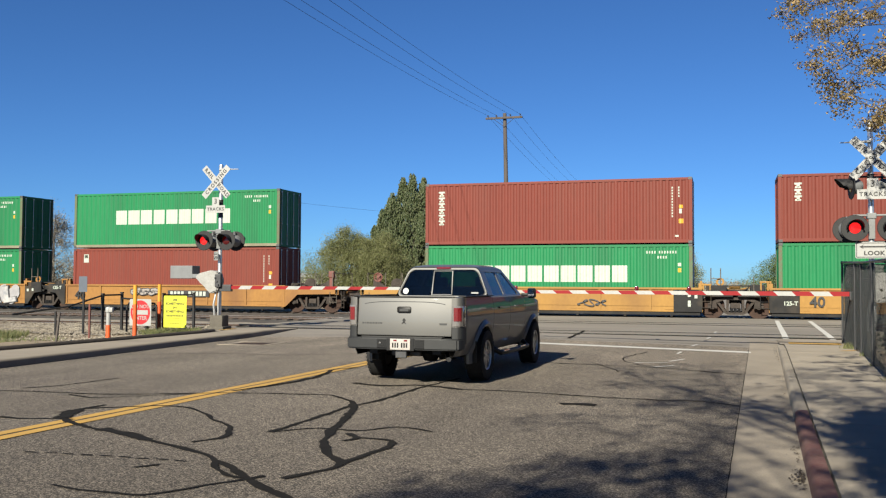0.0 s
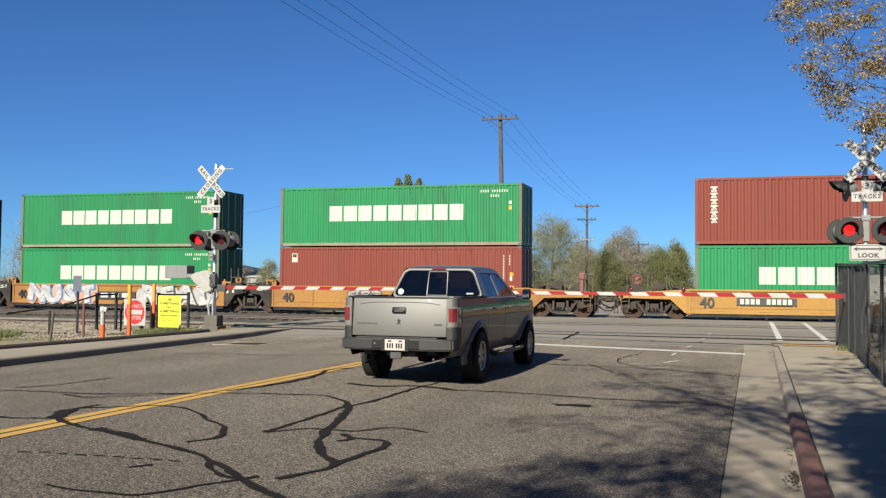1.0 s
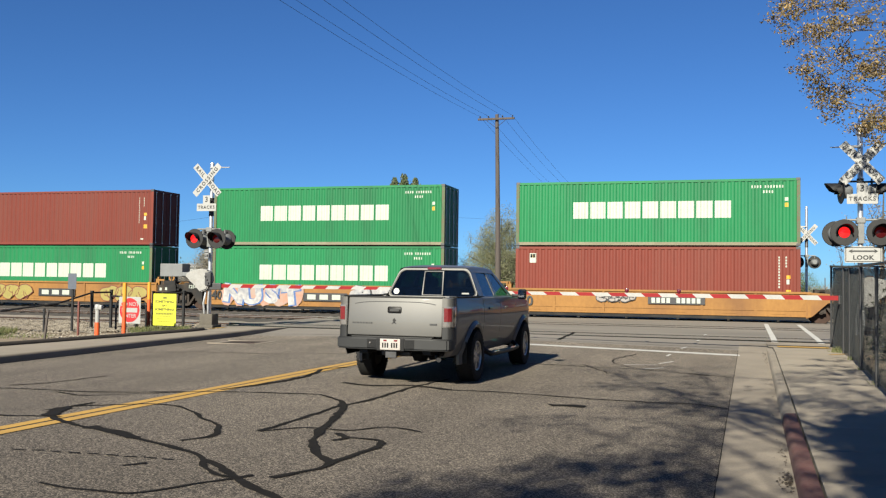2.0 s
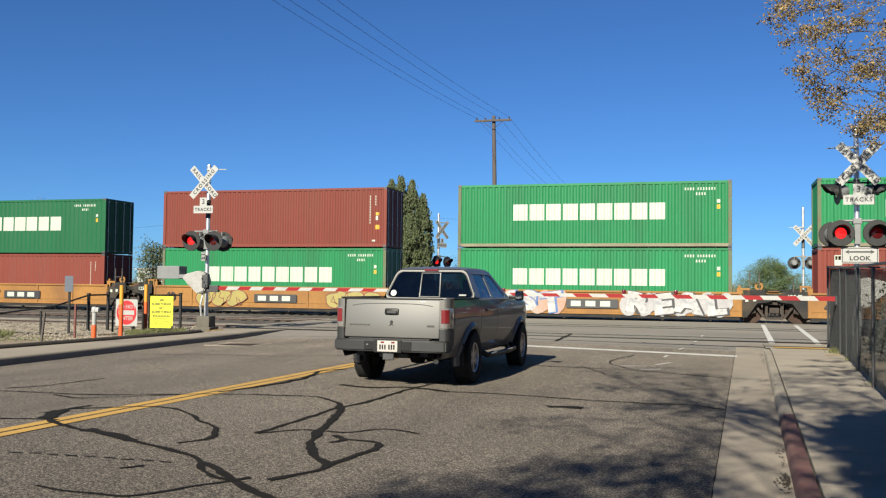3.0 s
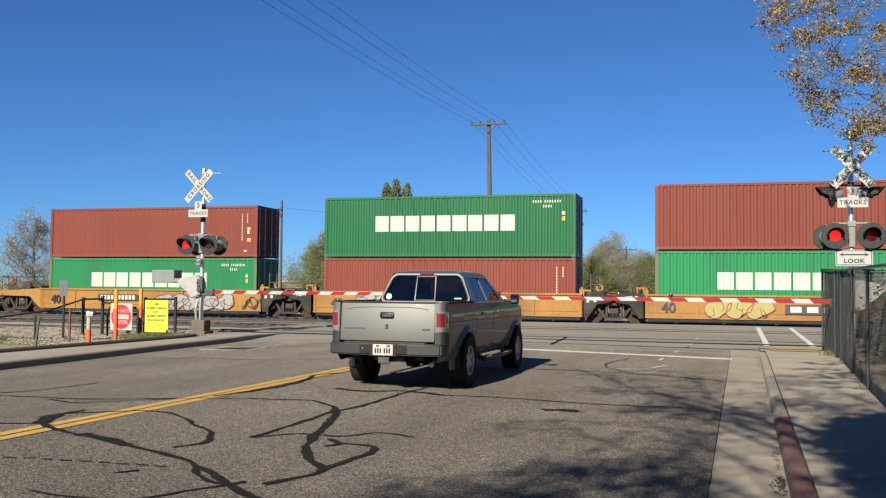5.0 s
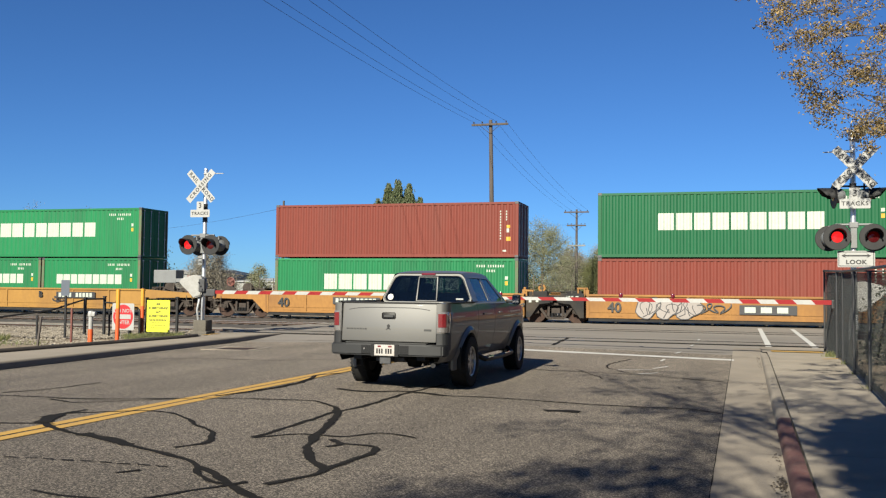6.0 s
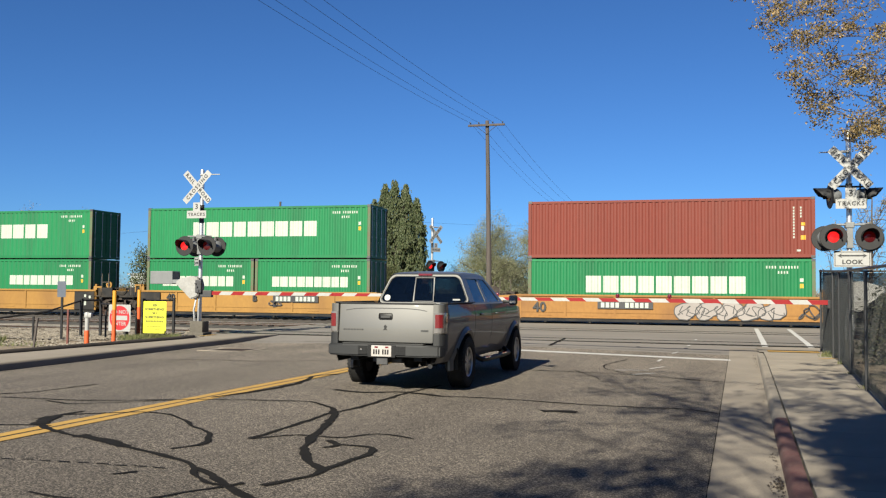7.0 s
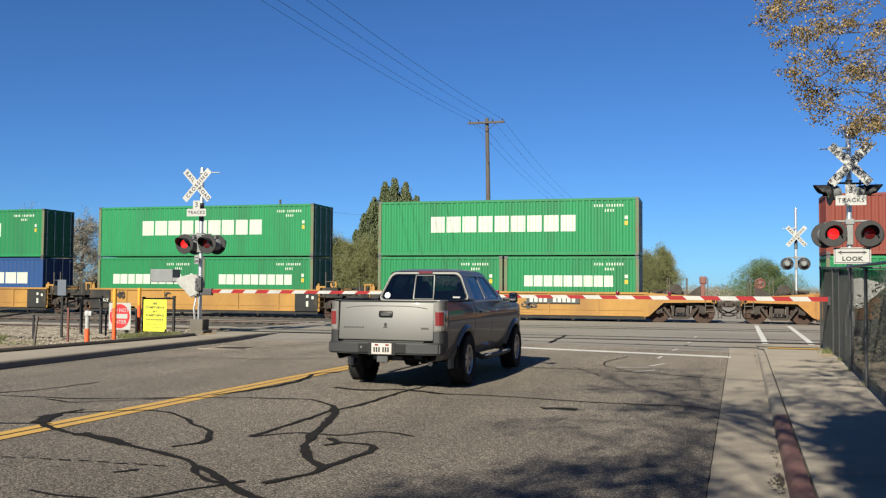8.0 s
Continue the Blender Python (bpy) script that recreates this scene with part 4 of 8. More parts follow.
def well_sides(bm):
    """Deep side sills of the well, with chords and posts."""
    for s in (-1, 1):
        f = lambda a, b: sorted((s * a, s * b))
        box(bm, -6.5, 6.5, *f(1.25, 1.275), 0.26, 1.27)
        box(bm, -6.5, 6.5, *f(1.235, 1.335), 1.22, 1.31, 0.01)
        box(bm, -6.5, 6.5, *f(1.275, 1.312), 0.26, 0.31)
        for x in (-6.42, -4.3, -2.1, 2.1, 4.3, 6.42):
            box(bm, x - 0.05, x + 0.05, *f(1.275, 1.315), 0.31, 1.22)
        box(bm, -6.4, 6.4, *f(1.275, 1.298), 0.50, 0.55)
        for x in (-5.2, -3.2, -1.1, 1.1, 3.2, 5.2):
            box(bm, x - 0.3, x + 0.3, *f(1.275, 1.29), 0.36, 0.40)
    for e in (-1, 1):
        box(bm, *sorted((e * 6.38, e * 6.5)), -1.25, 1.25, 0.3, 1.25)


def well_floor(bm):
    """Dark bottom chords, cross members and drain brackets of the well."""
    for s in (-1, 1):
        f = lambda a, b: sorted((s * a, s * b))
        box(bm, -6.4, 6.4, *f(1.08, 1.27), 0.11, 0.255, 0.012)
        for x in (-5.2, -3.2, -1.1, 1.1, 3.2, 5.2):
            box(bm, x - 0.05, x + 0.05, *f(1.1, 1.25), 0.05, 0.11)
            box(bm, x + 0.3, x + 0.62, *f(1.262, 1.285), 0.13, 0.2)
    for x in (-6.1, -3.0, 0.0, 3.0, 6.1):
        box(bm, x - 0.12, x + 0.12, -1.2, 1.2, 0.12, 0.3)


def art_platform(bm):
    """Low deck over a bogie that two wells share."""
    box(bm, -1.25, 1.25, -0.75, 0.75, 0.86, 1.0, 0.02)
    box(bm, -0.5, 0.5, -0.4, 0.4, 1.0, 1.2, 0.03)
    for s in (-1, 1):
        box(bm, -1.28, -0.1, *sorted((s * 0.75, s * 1.28)), 0.92, 1.02, 0.01)
        box(bm, 0.1, 1.28, *sorted((s * 0.75, s * 1.28)), 0.92, 1.02, 0.01)


def end_platform(bm):
    """The raised end of a car, from the well's bulkhead to the striker; it runs along +x from 0."""
    m = Matrix(((1, 0, 0, 0), (0, 0, 1, 0), (0, 1, 0, 0), (0, 0, 0, 1)))
    for s in (-1, 1):
        lo, hi = sorted((s * 1.2, s * 1.3))
        prism(bm, [(-0.1, 0.2), (0.15, 0.3), (0.75, 0.86), (2.9, 0.9), (2.9, 1.12), (-0.1, 1.3)], lo, hi, m)
    box(bm, 0.0, 2.95, -1.2, 1.2, 1.02, 1.1)
    box(bm, 0.3, 3.0, -0.35, 0.35, 0.72, 1.04, 0.03)
    box(bm, 2.75, 2.95, -1.3, 1.3, 0.86, 1.14, 0.02)


def coupler(bm):
    box(bm, 2.9, 3.45, -0.12, 0.12, 0.72, 0.92, 0.03)
    box(bm, 3.35, 3.7, -0.2, 0.2, 0.68, 0.96, 0.06)
    pipe(bm, [(2.95, 0.5, 0.8), (3.2, 0.5, 0.55), (3.5, 0.42, 0.42), (3.75, 0.4, 0.4)], 0.03)
    pipe(bm, [(2.9, -0.55, 0.78), (3.1, -0.6, 0.5), (3.4, -0.55, 0.3), (3.75, -0.5, 0.34)], 0.035)
    pipe(bm, [(2.95, -1.15, 0.95), (3.1, -1.18, 0.8), (3.15, -0.8, 0.78), (3.3, -0.2, 0.85)], 0.022)
    for x in (3.02, 3.16):
        tube(bm, (x, -1.12, 0.2), (x, -1.12, 1.05), 0.018, n=6)
    for z in (0.25, 0.45, 0.65):
        tube(bm, (3.02, -1.12, z), (3.16, -1.12, z), 0.014, n=6)
    box(bm, 2.95, 3.2, -0.9, -0.5, 0.55, 0.75, 0.03)


def rail_post(bm):
    tube(bm, (0, 0, 1.1), (0, 0, 1.95), 0.02, n=6)


def end_rail(bm):
    for s in (-1, 1):
        tube(bm, (2.6, s * 1.22, 1.1), (2.6, s * 1.22, 1.95), 0.02, n=6)
    tube(bm, (2.6, -1.22, 1.9), (2.6, 1.22, 1.9), 0.018, n=6)


def step_ladder(bm):
    for z in (0.5, 0.75):
        tube(bm, (2.85, -1.32, z), (2.5, -1.32, z), 0.016, n=6)
    for x in (2.5, 2.85):
        tube(bm, (x, -1.32, 0.45), (x, -1.32, 1.0), 0.016, n=6)


def brake_wheel(bm):
    m = Matrix.Translation((2.2, -0.9, 1.72)) @ Matrix.Rotation(radians(90), 4, "X")
    lathe(bm, [(0.2, -0.015), (0.23, 0.0), (0.2, 0.015), (0.17, 0.0), (0.2, -0.015)], m, 22)
    lathe(bm, [(0.0, -0.03), (0.05, -0.02), (0.05, 0.02), (0.0, 0.03)], m, 22)
    for k in range(5):
        box(bm, 0.03, 0.19, -0.015, 0.015, -0.008, 0.008, 0, m @ Matrix.Rotation(k * math.tau / 5, 4, "Z"))
    box(bm, 2.1, 2.3, -0.86, -0.7, 1.1, 1.9, 0.02)


def brake_stand(bm):
    box(bm, 2.3, 2.48, -0.95, -0.8, 1.1, 1.75, 0.02)
    box(bm, 2.25, 2.55, -0.98, -0.78, 1.68, 2.02, 0.05)


FACE_Y_UP = Matrix(((1, 0, 0, 0), (0, 0, -1, 0), (0, 1, 0, 0), (0, 0, 0, 1)))


def ladder_gear(bm):
    box(bm, 0.25, 0.65, -1.0, -0.2, 1.1, 1.42, 0.03)
    tube(bm, (0.7, -0.6, 1.25), (1.6, -0.6, 1.25), 0.11, n=12)
    box(bm, 1.1, 1.5, -0.2, 0.6, 1.1, 1.35, 0.03)
    reel = Matrix.Translation((1.25, -0.85, 1.4)) @ Matrix.Rotation(radians(90), 4, "X")
    lathe(bm, [(0.0, -0.09), (0.27, -0.09), (0.27, -0.07), (0.16, -0.06), (0.16, 0.06), (0.27, 0.07), (0.27, 0.09), (0.0, 0.09)], reel, 22)
    prism(bm, [(1.55, 1.1), (2.45, 1.1), (2.45, 1.62), (2.3, 1.62)], 0.82, 0.9, FACE_Y_UP)
    box(bm, 1.7, 2.2, -1.24, -1.0, 1.1, 1.22, 0.02)
    pipe(bm, [(0.2, -1.1, 1.15), (0.5, -1.15, 1.4), (1.0, -1.15, 1.42), (1.6, -1.1, 1.2)], 0.025)


def art_gear(bm):
    for e in (-1, 1):
        box(bm, *sorted((e * 1.3, e * 1.52)), -1.2, -0.85, 1.28, 1.5, 0.02)
        box(bm, *sorted((e * 1.36, e * 1.46)), -1.15, -0.95, 1.5, 1.6, 0.01)
        for q in (1.0, 1.28):   # a looped bracket on each deck's end
            box(bm, *sorted((e * q, e * (q + 0.07))), -1.24, -1.1, 1.2, 1.52 + 0.06 * e, 0.01)
        box(bm, *sorted((e * 0.98, e * 1.38)), -1.25, -1.1, 1.46 + 0.06 * e, 1.54 + 0.06 * e, 0.015)
    m = Matrix.Translation((-0.62, -1.12, 1.56)) @ Matrix.Rotation(radians(90), 4, "X")
    lathe(bm, [(0.09, -0.03), (0.17, -0.02), (0.18, 0.0), (0.17, 0.03), (0.09, 0.03), (0.09, -0.03)], m, 18)
    box(bm, -0.8, -0.44, -1.15, -0.95, 1.18, 1.42, 0.03)
    pipe(bm, [(-1.2, -0.9, 1.05), (-0.6, -0.95, 1.32), (0.0, -0.9, 1.2), (0.7, -0.95, 1.34), (1.2, -0.9, 1.05)], 0.03)
    box(bm, -0.25, 0.2, -0.85, -0.45, 1.2, 1.42, 0.03)


def joint_brake_gear(bm):
    box(bm, -1.2, -0.35, -1.24, -0.8, 0.9, 1.42, 0.03)
    box(bm, -0.5, 0.55, -1.1, -0.7, 0.98, 1.25, 0.03)
    box(bm, 0.6, 1.2, -1.2, -0.8, 1.0, 1.45, 0.04)
    tube(bm, (-0.9, -1.0, 1.38), (0.9, -1.0, 1.4), 0.03, n=8)
    pipe(bm, [(-0.4, -1.15, 1.3), (-0.1, -1.22, 1.05), (0.25, -1.22, 1.1), (0.6, -1.1, 1.38)], 0.025, 6)


def art_rails(bm):
    for x in (-1.0, -0.6):
        tube(bm, (x, -1.2, 1.0), (x, -1.2, 2.15), 0.022, n=6)
    tube(bm, (-1.0, -1.2, 1.7), (-0.6, -1.2, 1.7), 0.018, n=6)
    tube(bm, (-1.0, -1.2, 1.35), (-0.6, -1.2, 1.35), 0.018, n=6)


def swirl(bm, x0, x1, z0, z1, seed, width, turns):
    """A sprayed line that loops between x0 and x1."""
    rnd = random.Random(seed)
    ph = [rnd.uniform(0, 6.28) for _ in range(4)]
    pts = []
    n = int(turns * 16)
    for i in range(n + 1):
        t = i / n
        x = x0 + (x1 - x0) * t + 0.16 * math.sin(t * turns * 6.28 * 1.5 + ph[0])
        z = (z0 + z1) / 2 + (z1 - z0) * 0.46 * math.sin(t * turns * 6.28 + ph[1]) * (0.8 + 0.2 * math.sin(t * 9 + ph[2]))
        pts.append(Vector((x, z)))
    a, b = [], []
    for i, p in enumerate(pts):
        d = (pts[min(i + 1, n)] - pts[max(i - 1, 0)]).normalized()
        nn = Vector((-d.y, d.x)) * width / 2
        a.append(p + nn)
        b.append(p - nn)
    y = -1.3375 - 0.0006 * (seed % 9)
    va, vb = [bm.verts.new((p.x, y, p.y)) for p in a], [bm.verts.new((p.x, y, p.y)) for p in b]
    for k in range(n):
        bm.faces.new((va[k], vb[k], vb[k + 1], va[k + 1]))


def tag_block(bm, x0, x1, z0, z1, seed, n):
    """Rounded bubble shapes side by side."""
    rnd = random.Random(seed)
    w = (x1 - x0) / n
    for k in range(n):
        cx, cz = x0 + (k + 0.5) * w, (z0 + z1) / 2
        r = []
        for j in range(20):
            a = j * math.tau / 20
            q = 1 + 0.22 * math.sin(a * 2 + rnd.random()) + 0.1 * math.sin(a * 3 + k)
            r.append(bm.verts.new((cx + math.cos(a) * w * 0.56 * q, -1.337 - 0.0004 * k, min(max(cz + math.sin(a) * (z1 - z0) * 0.5 * q, z0), z1))))
        bm.faces.new(r)


def tag_outline(bm, x0, x1, z0, z1, seed, n, width):
    """The sprayed outlines of the bubble shapes, with a short stroke inside each."""
    rnd = random.Random(seed)
    inner = random.Random(seed + 50)
    w = (x1 - x0) / n
    for k in range(n):
        cx, cz = x0 + (k + 0.5) * w, (z0 + z1) / 2
        lines = [[]]
        for j in range(20):
            a = j * math.tau / 20
            q = 1 + 0.22 * math.sin(a * 2 + rnd.random()) + 0.1 * math.sin(a * 3 + k)
            lines[0].append(Vector((cx + math.cos(a) * w * 0.56 * q, min(max(cz + math.sin(a) * (z1 - z0) * 0.5 * q, z0), z1))))
        lines[0].append(lines[0][0])
        for _ in range(2):
            p = Vector((cx + inner.uniform(-0.25, 0.25) * w, cz + inner.uniform(-0.1, 0.35) * (z1 - z0)))
            lines.append([p, p + Vector((inner.uniform(-0.2, 0.2) * w, -0.3 * (z1 - z0))), p + Vector((inner.uniform(-0.3, 0.3) * w, -0.42 * (z1 - z0)))])
        for line in lines:
            d0 = None
            rows = []
            for i, p in enumerate(line):
                d = (line[min(i + 1, len(line) - 1)] - line[max(i - 1, 0)]).normalized()
                nrm = Vector((-d.y, d.x)) * width / 2
                rows.append([bm.verts.new((v.x, -1.3412 - 0.0004 * k, v.y)) for v in (p + nrm, p - nrm)])
            for ra, rb in zip(rows, rows[1:]):
                bm.faces.new((ra[0], ra[1], rb[1], rb[0]))


def well_car(x0, units, ends, label, paint, sprays, panels):
    """An articulated well car. units: the centre of each well (from x0); ends: which ends (-1, 1) have couplers."""
    ob = thing("well_car", Matrix.Translation((x0, MID_Y, 0)), label, "well car", "well cars")
    for u in units:
        at = Matrix.Translation((u, 0, 0))
        part("well", shared(("well", paint.name), well_sides, paint), None, ob, at=at)
        part("well_floor", shared(("well_floor",), well_floor, PLATE_GREY), None, ob, "dark bottom chords of the well", at=at)
    cs = sorted(units)
    joints = [(a + b) / 2 for a, b in zip(cs, cs[1:])]
    for j in joints:
        at = Matrix.Translation((j, 0, 0))
        part("joint_deck", shared(("joint_deck",), art_platform, PLATE_GREY), None, ob, "grey deck over the shared bogie", at=at)
        part("joint_gear", shared(("joint_gear", paint.name), art_gear, paint), None, ob, at=at)
        part("hand_rail", shared(("art_rail",), art_rails, RAIL_PAINT), None, ob, "grimy grab rail", at=at)
        part("rail_post", shared(("rail_post",), rail_post, RAIL_PAINT), None, ob, at=at @ Matrix.Translation((0.75, -1.2, -0.15)))
        bogie(ob, j)
        gap = (min(c for c in cs if c > j) - max(c for c in cs if c < j)) / 2 - 6.096
        part("brake_gear", shared(("brake_gear",), joint_brake_gear, PLATE_GREY), None, ob, "black brake gear and rods at the joint", at=at)
        for e in (-1, 1):
            def panel(bm, e=e):
                box(bm, *sorted((e * 1.37, e * 2.56)), -1.346, -1.318, 0.26, 1.2, 0.006)
                for z in (0.45, 0.72, 0.98):
                    tube(bm, (e * 1.0, -1.36, z), (e * 1.36, -1.36, z), 0.014, n=6)
                for q in (1.0, 1.36):
                    tube(bm, (e * q, -1.36, 0.42), (e * q, -1.36, 1.25), 0.014, n=6)

            def bracket(bm, e=e):
                top = 1.34 if e > 0 else 1.2
                pts = [(e * 1.3, 0.24), (e * 1.3, top), (e * 0.26, top), (e * 0.22, 0.9), (e * 0.7, 0.84), (e * 1.12, 0.24)]
                prism(bm, pts if e < 0 else pts[::-1], -1.345, -1.3, Matrix(((1, 0, 0, 0), (0, 0, 1, 0), (0, 1, 0, 0), (0, 0, 0, 1))))
            newer = paint is OCHRE
            pl = part("end_plate", shared(("end_plate", e, newer), panel if newer else bracket, PLATE_GREY), None, ob, "dark painted panel at the well's end" if newer else "dark end plate around the shared bogie", at=at)
            if e > 0:
                words("plate_lettering", "125-T", 0.24, LETTER, pl, Matrix.Translation((2.2 if newer else 0.78, -1.349, 0.66 if newer else 1.12)), bold=0.006)
            else:
                for x, z in ((-1.9, 0.98), (-1.62, 0.92), (-1.9, 0.68), (-1.9, 0.56)) if newer else ((-1.12, 0.98), (-0.8, 1.0)):
                    part("data_plate", shared(("data_plate",), lambda bm: box(bm, -0.06, 0.06, -1.35, -1.345, -0.07, 0.07), LETTER), None, pl, "white data plate", at=Matrix.Translation((x, 0, z)))
    for e in ends:
        u = cs[-1] if e > 0 else cs[0]
        at = pose(u + e * 6.4, 0, 0) if e > 0 else pose(u - 6.4, 0, 0, 0, 0, 180)
        flip = 1 if e > 0 else -1
        key = (paint.name, e)
        mir = Matrix.Diagonal((1, flip, 1, 1))

        def mirrored(fn):
            def go(bm):
                fn(bm)
                bmesh.ops.transform(bm, matrix=mir, verts=bm.verts)
            return go
        part("end_platform", shared(("end_platform",) + key, mirrored(end_platform), paint), None, ob, at=at)
        part("coupler", shared(("coupler", e), mirrored(coupler), BOGIE), None, ob, "cast steel coupler and air hose", at=at)
        part("end_rail", shared(("end_rail",), end_rail, RAIL_PAINT), None, ob, "grimy end hand rail", at=at)
        part("step_ladder", shared(("step_ladder", e), mirrored(step_ladder), RAIL_PAINT), None, ob, "grimy corner steps", at=at)
        for px in (0.9, 1.7):
            for s in (-1, 1):
                part("rail_post", shared(("rail_post",), rail_post, RAIL_PAINT), None, ob, at=at @ Matrix.Translation((px, s * 1.22, 0)))
        if e < 0:
            part("brake_wheel", shared(("brake_wheel", e), mirrored(brake_wheel), RUST_RED), None, ob, "faded red hand-brake wheel", at=at)
        else:
            part("brake_stand", shared(("brake_stand", e), mirrored(brake_stand), RUST_RED), None, ob, "faded red brake stand", at=at)
        part("end_gear", shared(("end_gear", e), mirrored(ladder_gear), BOGIE), None, ob, "grimy pipes and valves on the deck", at=at)
        bogie(ob, u + e * (6.4 + 1.45))
    for kind, x, z, a in panels:
        if kind == "number":
            pn = part("number_panel", shared(("number_panel",), lambda bm: box(bm, -1.2, 1.2, -1.345, -1.3375, -0.16, 0.16), SPRAY_BLACK), None, ob, "black reporting-number panel", at=Matrix.Translation((x, 0, z)))

            def bars(bm):
                for k in range(10):
                    if k != 4:
                        box(bm, -1.05 + k * 0.212, -1.05 + k * 0.212 + 0.15, -1.3485, -1.346, -0.11, 0.11)
            tagged(part("number_mark", shared(("number_bars",), bars, LETTER), None, pn), kind="stuff")
        elif kind == "logo":
            pn = part("logo_panel", shared(("logo_panel",), lambda bm: box(bm, -1.15, 1.15, -1.345, -1.3375, -0.2, 0.2), SPRAY_BLACK), None, ob, "black company panel", at=Matrix.Translation((x, 0, z)))

            def logo(bm):
                for a0 in (-0.8, -0.15, 0.5):
                    box(bm, a0 - 0.14, a0 + 0.3, -1.3485, -1.346, -0.12, 0.12)
            part("logo_mark", shared(("logo_mark",), logo, LETTER), None, pn)
        else:
            words("lettering", kind, a * 1.22, SIGN_BLACK, ob, Matrix.Translation((x, -1.34, z)), bold=0.014)
    for k, (x, w, z0, z1, style) in enumerate(sprays):
        seed = int(abs(x) * 10) + k
        if style.isupper():
            step = w / len(style)
            bm = bmesh.new()
            tag_block(bm, x - 0.1, x + w + 0.1, z0, z1, seed, 6)
            tagged(part("graffiti_ground", bm, SPRAY_SALMON if k % 2 == 0 else SPRAY_WHITE, ob, "cloud of spray paint behind the letters"), kind="stuff")
            for j, ch in enumerate(style):
                tilt = pose(x + (j + 0.5) * step, 0, (z0 + z1) / 2 + 0.03 * (-1) ** j, 0, 7 * (-1) ** j, 0)
                for nm, material, fat, y, dx, text in (("graffiti_shadow", SPRAY_BLUE if k % 2 == 0 else SPRAY_BLACK, 0.115, -1.3402, 0.05, "dark sprayed letter shadow"), ("graffiti", SPRAY_SILVER, 0.075, -1.3435, 0.0, "pale sprayed graffiti letter")):
                    words(nm, ch, (z1 - z0) * 1.02, material, ob, tilt @ Matrix.Translation((dx, y - 0.0004 * j, -0.3 * dx)), 0.001, fat, step / ((z1 - z0) * 0.74)).name = nm
        elif style in ("bubble", "gold"):
            bm = bmesh.new()
            tag_block(bm, x, x + w, z0, z1, seed, max(3, int(w / 0.75)))
            fill, line, text = {"bubble": (SPRAY_PALE, SPRAY_BLACK, "pale bubble graffiti"), "gold": (SPRAY_OLIVE, SPRAY_MAROON, "olive bubble graffiti")}[style]
            part("graffiti", bm, fill, ob, text)
            bm = bmesh.new()
            tag_outline(bm, x, x + w, z0, z1, seed, max(3, int(w / 0.75)), 0.04)
            tagged(part("graffiti_outline", bm, line, ob, "dark graffiti outlines"), kind="stuff")
            if style == "bubble":
                bm = bmesh.new()
                swirl(bm, x + 0.1, x + w - 0.1, z0 + 0.15, z1 - 0.15, seed + 4, 0.03, max(3, w / 0.6))
                part("graffiti", bm, SPRAY_BLACK, ob, "black graffiti strokes")
        else:
            bm = bmesh.new()
            swirl(bm, x, x + w, z0, z1, seed, 0.05, max(3, w / 0.5))
            part("graffiti", bm, SPRAY_BLACK, ob, "looping sprayed graffiti lines")
    return ob


TRAIN = []   # things that roll, with their x at the start


def stack(x_left, lower, upper):
    """Containers in one well. lower, upper: lists of (offset, length, height, paint, label, marks)."""
    z = WELL_Z
    for level in (lower, upper):
        top = 0
        for off, length, height, paint, label, marks in level:
            x = x_left + off + length / 2
            ob = shipping_container(Matrix.Translation((x, MID_Y, z)), length, height, paint, label, marks)
            TRAIN.append((ob, x))
            top = max(top, height)
        z += top + 0.025


HC, ST, L40 = 2.896, 2.591, 12.192
G_HC = (0, L40, HC, GREEN, "green corrugated shipping container with white block lettering", green_marks(HC))
G_ST = (0, L40, ST, GREEN, "green standard-height shipping container with white block lettering", green_marks(ST))
B_HC = (0, L40, HC, BROWN, "red-brown corrugated shipping container with white numbers", brown_marks(HC))
B_HC_PLAIN = (0, L40, ST, BROWN, "red-brown standard-height shipping container", brown_marks(ST, sign=False))
B_ST = (0, L40, ST, BROWN, "red-brown standard-height shipping container with white numbers", brown_marks(ST))
B_VERT = (0, L40, HC, BROWN, "red-brown shipping container with a white vertical name", brown_marks(HC, 6))
B_TEX = (0, L40, HC, BROWN, "red-brown shipping container with a short vertical name", brown_marks(HC, 3))
B_BADGE = (0, L40, HC, BROWN, "red-brown shipping container with a small badge", brown_marks(HC, 0, True))
PAIR20 = [(0, 6.058, ST, GREEN, "short green shipping container with white block lettering", green_marks(ST, 3.029)),
          (6.134, 6.058, ST, GREEN, "short green shipping container with white block lettering", green_marks(ST, 3.029))]
BLUE20 = [(0, L40, ST, BLUE, "blue shipping container with white block lettering", [("company_name", block_name(2.2, 1.2, 4, 0.75, 0.6), LETTER)])]

stack(2.15, [G_HC], [B_TEX])
stack(-13.55, [G_HC], [B_VERT])
stack(-33.39, [B_BADGE], [G_HC])
stack(-49.0, [G_HC], [G_HC])
stack(-64.73, [G_HC], [B_HC])
stack(-80.4, [B_HC_PLAIN], [(0, L40, HC, DARK_GREEN, "dark green corrugated shipping container with white lettering", green_marks(HC))])
stack(-96.2, [G_ST], [B_ST])
stack(-116.05, PAIR20, [G_ST])
stack(-131.6, PAIR20, [G_ST])
stack(-147.2, BLUE20, [G_ST])

